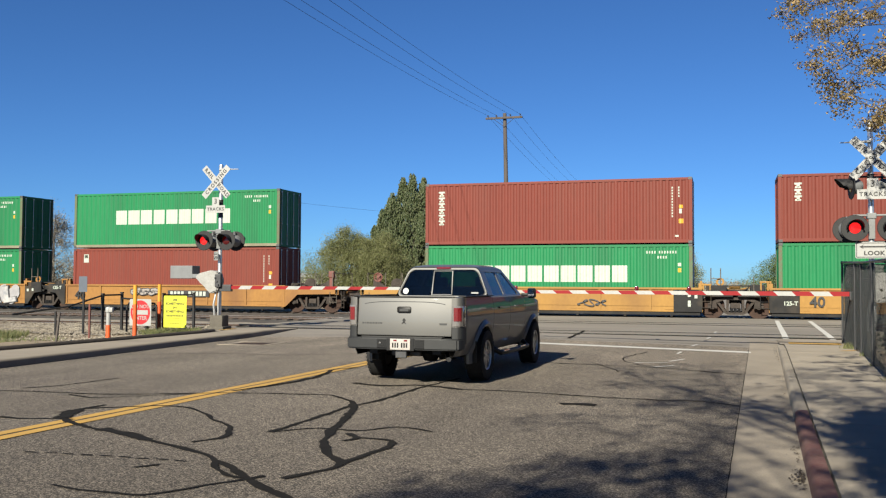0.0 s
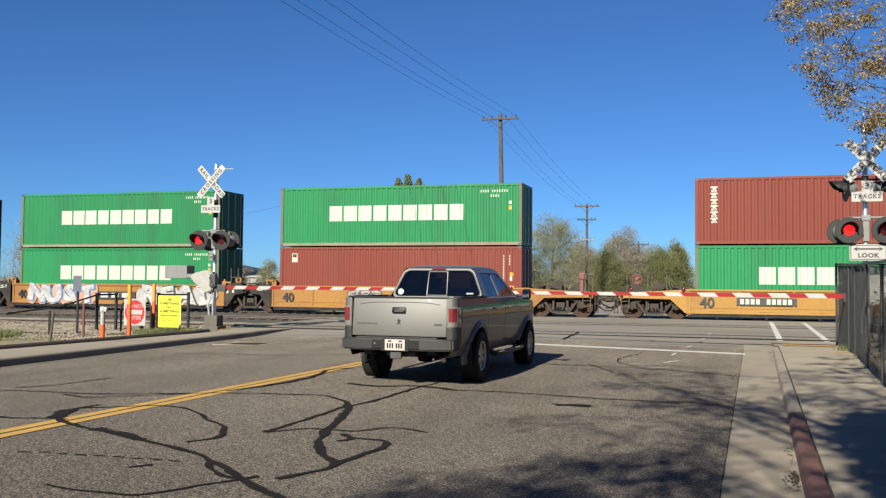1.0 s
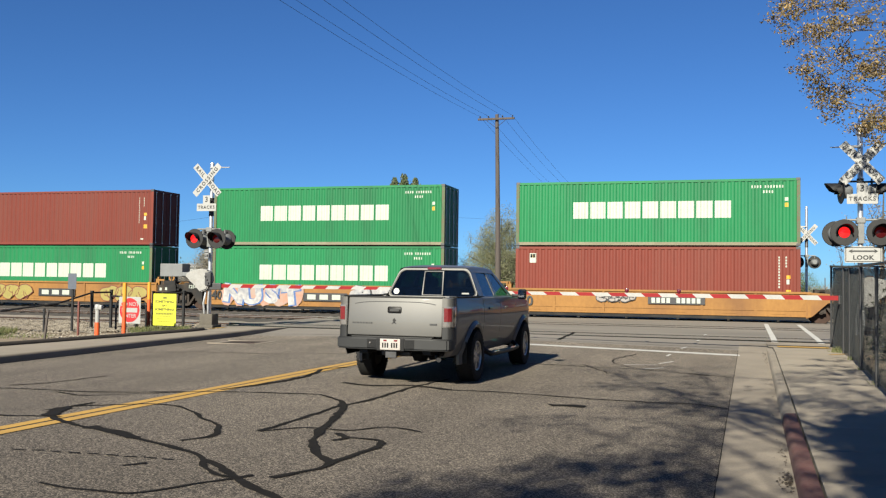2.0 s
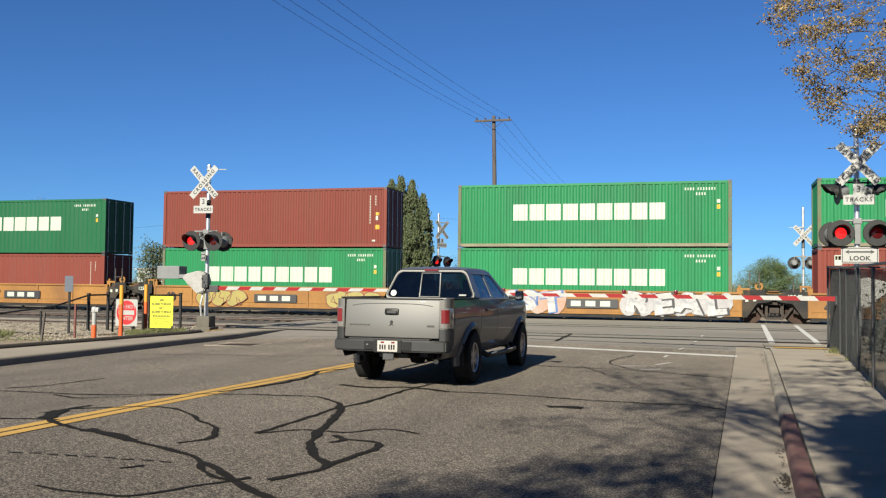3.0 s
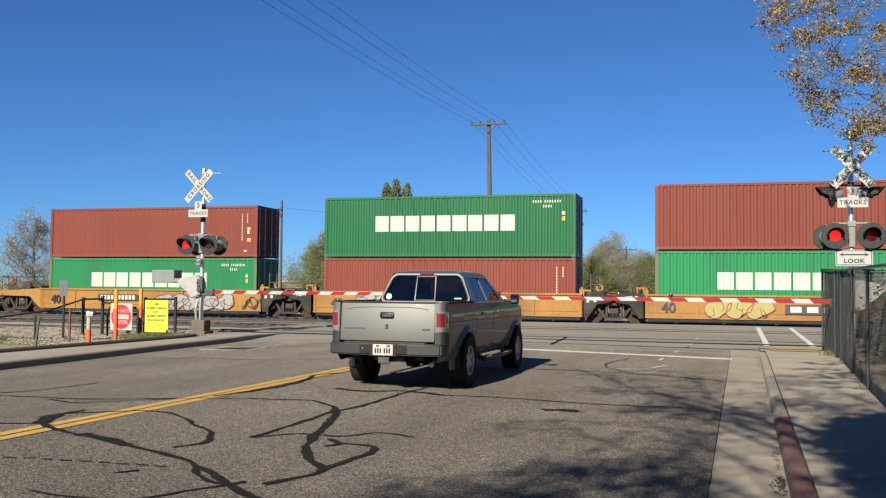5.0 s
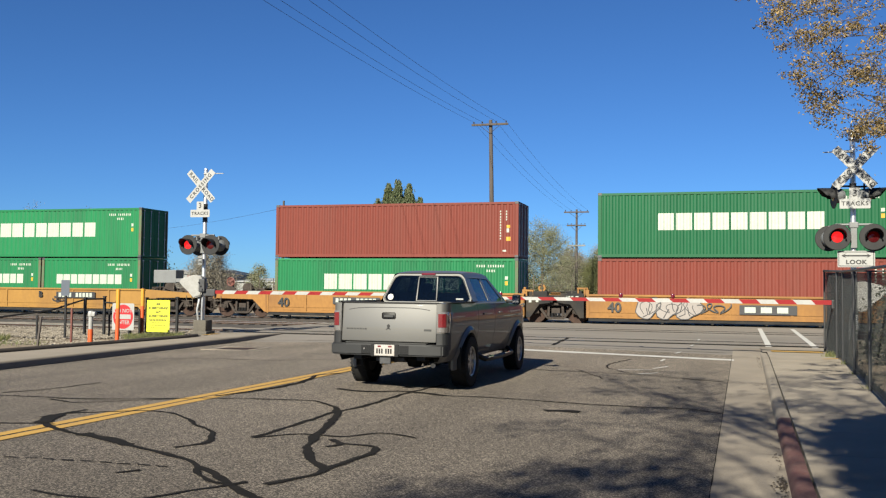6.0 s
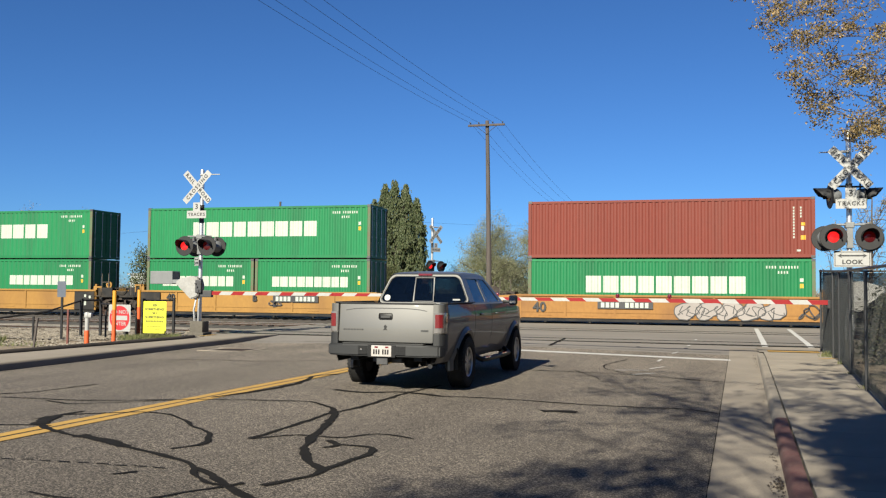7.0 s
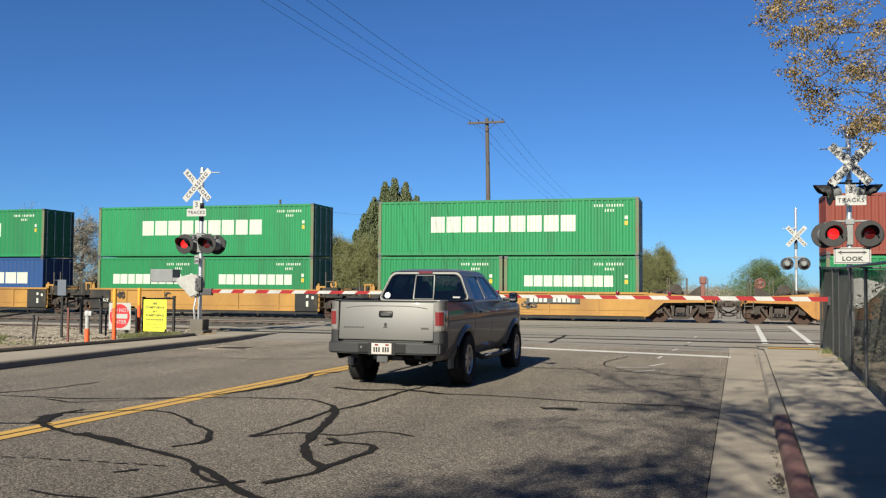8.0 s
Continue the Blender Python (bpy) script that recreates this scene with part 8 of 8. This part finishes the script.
for k, (x, y, h, w, material, label) in enumerate(((-17.5, 120, 7.0, 3.6, TWIG, "bare brown tree in the distant row"), (-8.5, 124, 6.6, 3.6, TWIG, "bare brown tree in the distant row"), (-5.2, 122, 6.2, 2.2, SPRING_LEAF, "pale budding tree in the distant row"), (-22.5, 96, 5.6, 3.4, OLIVE_LEAF, "olive tree in the distant row"), (-35.5, 92, 5.0, 3.0, OLIVE_LEAF, "olive tree in the distant row"), (-50, 85, 5.5, 3.0, TWIG, "bare brown tree in the distant row"))):
    tree(Matrix.Translation((x, y, 0)), h, dome(w), 34000, 0.11, material, 60 + k, label, 0.18, 0.28, limbs=26, base=0.03)

for k, (x, y, h, w, material, label) in enumerate(((-15.2, 106, 5.8, 2.8, TWIG, "dense brown thicket of bare twigs"), (-12.0, 104, 5.4, 2.6, OLIVE_LEAF, "dense olive thicket beside the road"), (-9.6, 108, 6.0, 2.6, TWIG, "dense brown thicket of bare twigs"), (-6.6, 107, 5.6, 2.3, OLIVE_LEAF, "dense olive thicket beside the road"), (-19.6, 92, 4.6, 2.8, OLIVE_LEAF, "dense olive thicket beside the road"))):
    tree(Matrix.Translation((x, y, 0)), h, dome(w), 36000, 0.11, material, 80 + k, label, 0.1, 0.32, "thicket", 30, 0.02)


def far_woods():
    """The low line of trees on the horizon."""
    rnd = random.Random(8)
    verts, faces = [], []
    for _ in range(520):
        a = rnd.uniform(radians(-62), radians(24))
        d = rnd.uniform(150, 260)
        x, y = math.sin(a) * d, math.cos(a) * d
        h, w = rnd.uniform(1.0, 2.8), rnd.uniform(3, 6)
        for _ in range(330):
            leaf_mesh(verts, faces, Vector((x + rnd.gauss(0, w * 0.5), y + rnd.gauss(0, w * 0.5), h * rnd.random() ** 1.3 * (0.7 + 0.3 * rnd.random()))), 0.26, rnd)
    me = bpy.data.meshes.new("far_woods")
    me.from_pydata(verts, [], faces)
    me.materials.append(TWIG)
    tagged(part("far_woods", me, None), "low brown line of distant trees", "woods", kind="stuff")


far_woods()
tree(Matrix.Translation((-57.3, 110, 0)), 4.5, dome(1.7), 8000, 0.14, SPRING_LEAF, 25, "small pale green tree by the warehouses", 0.14, 0.25, limbs=18, base=0.05)


def warehouse(x0, x1, y, h, label):
    ob = thing("warehouse", Matrix.Identity(4), label, "warehouse")
    bm = bmesh.new()
    box(bm, x0, x1, y, y + 20, -0.2, h - 0.5)
    part("wall", bm, mat("pale_sheet_wall", (0.2355, 0.2434, 0.2434), (0.1727, 0.1806, 0.1806), rough=0.7, scale=0.2, fine=2, bump=0.05), ob)
    bm = bmesh.new()
    prism(bm, [(y - 0.4, h - 0.5), (y + 20.4, h - 0.5), (y + 20.4, h - 0.35), (y + 10, h + 0.4), (y - 0.4, h - 0.35)], x0 - 0.4, x1 + 0.4, Matrix(((0, 0, 1, 0), (1, 0, 0, 0), (0, 1, 0, 0), (0, 0, 0, 1))))
    part("roof", bm, mat("pale_sheet_roof", (0.2826, 0.2904, 0.2904), (0.2198, 0.2276, 0.2276), rough=0.5, scale=0.2, fine=2, bump=0.03), ob)
    for k in range(int((x1 - x0) / 6)):
        bm = bmesh.new()
        box(bm, x0 + 2 + k * 6, x0 + 5 + k * 6, y - 0.06, y + 0.1, 0, 2.2)
        part("loading_door", bm, DARK_GREY, ob)


warehouse(-104, -89, 150, 4.4, "pale metal warehouse far beyond the tracks")
warehouse(-87, -62, 158, 3.0, "long low pale warehouse far beyond the tracks")


# weeds at the verge
def weeds(name, spots, label, material):
    rnd = random.Random(5)
    verts, faces = [], []
    for x, y, r, n, h in spots:
        for _ in range(n):
            a, q = rnd.uniform(0, 6.28), r * math.sqrt(rnd.random())
            px, py = x + math.cos(a) * q, y + math.sin(a) * q
            hh, w = h * rnd.uniform(0.4, 1.1), 0.012
            lx, ly = rnd.gauss(0, 0.35) * hh, rnd.gauss(0, 0.35) * hh
            b = len(verts)
            verts += [(px - w, py, -0.06), (px + w, py, -0.06), (px + lx * 0.5, py + ly * 0.5, -0.04 + hh * 0.6), (px + lx, py + ly, -0.04 + hh)]
            faces += [(b, b + 1, b + 2), (b + 2, b + 1, b + 3)]
    me = bpy.data.meshes.new(name)
    me.from_pydata(verts, [], faces)
    me.materials.append(material)
    tagged(part(name, me, None), label, "weeds", kind="stuff")


GRASS = leafy("weed_blades", [(0.0565, 0.0791, 0.0226), (0.0904, 0.1017, 0.0339), (0.1356, 0.1243, 0.0509), (0.0735, 0.0904, 0.0283)])
weeds("weeds", [(-18.3, 19.6, 0.8, 1800, 0.2), (-19.4, 19.0, 0.8, 1200, 0.17), (-14.9, 21.9, 0.5, 460, 0.13), (-14.85, 22.9, 0.55, 1700, 0.2), (-15.4, 22.6, 0.55, 1100, 0.17), (-15.1, 22.2, 0.5, 700, 0.14), (-17.0, 17.6, 0.8, 700, 0.14), (-20.5, 18.5, 1.2, 500, 0.13), (-16.5, 18.5, 1.0, 300, 0.15), (2.8, 22.8, 0.3, 180, 0.2), (2.55, 18.0, 0.12, 60, 0.14), (2.72, 20.4, 0.15, 70, 0.15), (2.38, 15.2, 0.12, 60, 0.14), (6, 15, 2.5, 2500, 0.3), (5.5, 20, 2.0, 2000, 0.3)], "straggling green and straw weeds", GRASS)


# ---- the near tree that overhangs the sidewalk, and the unseen one placed for its shade on the road ----
def spray_leaves(verts, faces, c, n, spread, size, rnd):
    for _ in range(n):
        leaf_mesh(verts, faces, c + Vector((rnd.gauss(0, spread), rnd.gauss(0, spread), rnd.gauss(0, spread * 0.7))), size, rnd)


def crown_part(verts, faces, material, ob, label):
    me = bpy.data.meshes.new("crown")
    me.from_pydata(verts, [], faces)
    me.materials.append(material)
    return tagged(part("crown", me, None, ob, label), kind="stuff")


def overhanging_tree():
    rnd = random.Random(21)
    o = Vector((6.6, 12.6, 0))
    ob = thing("tree", Matrix.Translation(o), "tall tree with drooping twigs of sparse golden leaves", "tree")
    bm = bmesh.new()
    verts, faces = [], []
    trunk = limb(bm, (0, 0, -0.3), (-0.2, -0.1, 4.2), 0.3, 0.22, rnd, 0.04, 8)
    hubs = []
    for k in range(9):
        d = rnd.uniform(9.6, 12.6)
        e = Vector((2.35 * d / 11 + rnd.uniform(0.0, 0.9), d, 1.43 + rnd.uniform(2.6, 4.6) * d / 11)) - o
        pts = limb(bm, trunk[-1 - rnd.randrange(3)], e, 0.06, 0.01, rnd, 0.1, 7)
        hubs += [p for p in pts[4:]]
    for k in range(14):
        a = rnd.uniform(-1.2, 2.4)
        e = trunk[-1] + Vector((math.cos(a) * 3.0, math.sin(a) * 3.0, rnd.uniform(0.5, 4.0)))
        pts = limb(bm, trunk[-1 - rnd.randrange(3)], e, 0.08, 0.02, rnd, 0.14, 6)
        for p in pts[2:]:
            spray_leaves(verts, faces, p, 40, 0.35, 0.1, rnd)
    tips = []
    for k in range(185):
        z = rnd.uniform(1.55, 3.6)
        left = 0.46 + max(0, 3.3 - max(z, 2.5)) * 0.55 + max(0, 2.12 - z) * 1.5
        tips.append((left + (2.7 - left) * rnd.random() ** 0.75, z))
    for x, z in sorted(tips, reverse=True):
        d = rnd.uniform(9.4, 12.6)
        tip = Vector((x * d / 11, d, 1.43 + z * d / 11)) - o
        want = tip + Vector((rnd.uniform(0.15, 0.5), rnd.gauss(0, 0.2), rnd.gauss(0.1, 0.25)))
        near = min(hubs, key=lambda h: (h - want).length)
        pts = limb(bm, near, tip, 0.0055, 0.002, rnd, 0.26, 6)
        hubs += pts[2:5]
        for p in pts[1:]:
            if rnd.random() < 0.42:
                spray_leaves(verts, faces, p, rnd.randrange(6, 18), 0.045, 0.03, rnd)
        if rnd.random() < 0.5:   # a bunch at the tip
            spray_leaves(verts, faces, pts[-1], rnd.randrange(50, 150), rnd.uniform(0.045, 0.075), 0.036, rnd)
            for _ in range(rnd.randrange(0, 3)):
                q = pts[-1] + Vector((rnd.gauss(0, 0.13), rnd.gauss(0, 0.1), rnd.gauss(-0.03, 0.08)))
                spray_leaves(verts, faces, q, rnd.randrange(20, 60), 0.05, 0.034, rnd)
    # unseen leaves added above the view so that their shade reaches the signal
    for k in range(40):
        c = Vector((rnd.uniform(2.2, 5.2), rnd.uniform(15.5, 19.0), 0)) - o
        c.z = 7.6 + 0.35 * rnd.random() + 1.6 * rnd.random() * rnd.random()
        limb(bm, trunk[-1], c, 0.03, 0.008, rnd, 0.12, 6)
        spray_leaves(verts, faces, c, 90, 0.34, 0.12, rnd)
    part("trunk", bm, BARK, ob, "grey trunk and thin twigs", smooth=True)
    crown_part(verts, faces, DRY_LEAF, ob, "clusters of dry golden leaves")


def shade_tree():
    rnd = random.Random(33)
    o = Vector((2.9, -5.2, 0))
    ob = thing("tree", Matrix.Translation(o), "large street tree with dry leaves placed to shade the road and sidewalk beside the sidewalk", "tree")
    bm = bmesh.new()
    verts, faces = [], []
    trunk = limb(bm, (0, 0, -0.3), (-0.3, 0.2, 4.6), 0.4, 0.3, rnd, 0.04, 8)
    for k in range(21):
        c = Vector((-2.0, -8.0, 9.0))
        while -0.1 < c.x + 0.241 * c.z < 1.4 and c.y + 1.715 * c.z < 10.5:   # redrawn while its shade would fall on the gutter
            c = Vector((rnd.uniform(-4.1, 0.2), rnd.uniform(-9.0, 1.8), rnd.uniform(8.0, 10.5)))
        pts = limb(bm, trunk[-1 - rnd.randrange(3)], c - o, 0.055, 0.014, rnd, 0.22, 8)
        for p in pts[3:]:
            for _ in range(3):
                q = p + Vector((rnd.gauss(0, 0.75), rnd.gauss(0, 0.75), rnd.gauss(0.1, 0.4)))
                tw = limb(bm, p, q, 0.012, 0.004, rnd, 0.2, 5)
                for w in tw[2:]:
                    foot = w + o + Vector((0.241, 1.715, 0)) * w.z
                    if -0.1 < foot.x < 1.3 and 6.9 < foot.y < 10.8:   # no leaves whose shade would fall on the gutter
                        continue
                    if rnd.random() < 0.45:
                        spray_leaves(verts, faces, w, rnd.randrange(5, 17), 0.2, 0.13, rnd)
    # dense unseen leaves, placed so that their shade covers the right sidewalk
    for k in range(170):
        v = Vector((rnd.gauss(0, 1), rnd.gauss(0, 1), rnd.gauss(0, 1))).normalized() * rnd.random() ** 0.33
        spray_leaves(verts, faces, Vector((0.42 + v.x * 0.85, -3.3 + v.y * 3.2, 7.0 + v.z * 0.8)) - o, 130, 0.2, 0.18, rnd)
    # extra unseen clumps, set by where their shade should fall on road and sidewalk
    for n, x0, x1, y0, y1 in ((70, -2.4, 1.2, 5.2, 6.7), (26, -1.6, 0.1, 6.6, 8.6), (80, 1.25, 2.8, 5.0, 9.0)):
        for k in range(n):
            z = rnd.uniform(7.0, 9.6)
            c = Vector((rnd.uniform(x0, x1) - 0.241 * z, rnd.uniform(y0, y1) - 1.715 * z, z)) - o
            if k % 3 == 0:
                limb(bm, trunk[-1 - rnd.randrange(3)], c, 0.04, 0.01, rnd, 0.14, 7)
            spray_leaves(verts, faces, c, rnd.randrange(16, 40), 0.2, 0.13, rnd)
    for k in range(300):   # unseen clumps over the yard, added to block sky light from the sidewalk
        v = Vector((rnd.gauss(0, 1), rnd.gauss(0, 1), rnd.gauss(0, 1))).normalized() * rnd.random() ** 0.33
        spray_leaves(verts, faces, Vector((5.0 + v.x * 3.4, -1.0 + v.y * 6.0, 6.6 + v.z * 2.2)) - o, 90, 0.3, 0.24, rnd)
    for k in range(5):
        limb(bm, trunk[-1], Vector((0.45 + rnd.gauss(0, 0.5), -3.0 + rnd.gauss(0, 1.2), 7.2)) - o, 0.1, 0.03, rnd, 0.1, 6)
    part("trunk", bm, BARK, ob, "grey trunk and branching limbs", smooth=True)
    crown_part(verts, faces, DRY_LEAF, ob, "dry leaves placed to shade the road and sidewalk")


overhanging_tree()
shade_tree()
IVY = leafy("dark_shrub_leaves", [(0.0141, 0.0198, 0.0085), (0.0254, 0.0311, 0.0141), (0.0396, 0.0424, 0.0198), (0.0565, 0.048, 0.0283)])
tree(Matrix.Translation((3.9, 21.0, -0.05)), 1.7, dome(0.85), 2600, 0.09, IVY, 41, "dark leafy shrub behind the fence", 0.05, 0.16, "shrub", 12, 0.05)
tree(Matrix.Translation((4.1, 18.0, -0.05)), 1.5, dome(1.0), 2200, 0.09, IVY, 42, "dark leafy shrub behind the fence", 0.05, 0.2, "shrub", 12, 0.05)
tree(Matrix.Translation((5.6, 24.2, -0.05)), 2.0, dome(1.2), 2600, 0.1, IVY, 43, "dark leafy shrub behind the fence", 0.05, 0.2, "shrub", 12, 0.05)
# trees out of view, added to darken reflections and sky light from the right
for k, (x, y, h) in enumerate(((8.0, 4.0, 7.5), (7.6, -3.0, 8.0), (10.5, 9.0, 7.0))):
    tree(Matrix.Translation((x, y, -0.05)), h, dome(2.9), 12000, 0.24, IVY, 45 + k, "unseen dark tree added in the yard to dim reflections", 0.2, 0.4, limbs=22, base=0.05)


# ---- what moves ----
def motions():
    times = [t for t, _ in TRAIN_ROWS]
    runs = [s for _, s in TRAIN_ROWS]
    for ob, x in TRAIN:
        p = ob.matrix_world.translation.copy()
        walk(ob, [(t, Matrix.Translation((x + s, p.y, p.z))) for t, s in TRAIN_ROWS])
    steps = [k / 30 for k in range(241)]
    rolled = np.interp(steps, times, runs)
    turns = [Matrix.Rotation(float(s) / WHEEL_R, 4, "Y") for s in rolled]
    for w, x in WHEELS:
        walk(w, [(t, Matrix.Translation((x, 0, WHEEL_R)) @ q) for t, q in zip(steps, turns)])


motions()
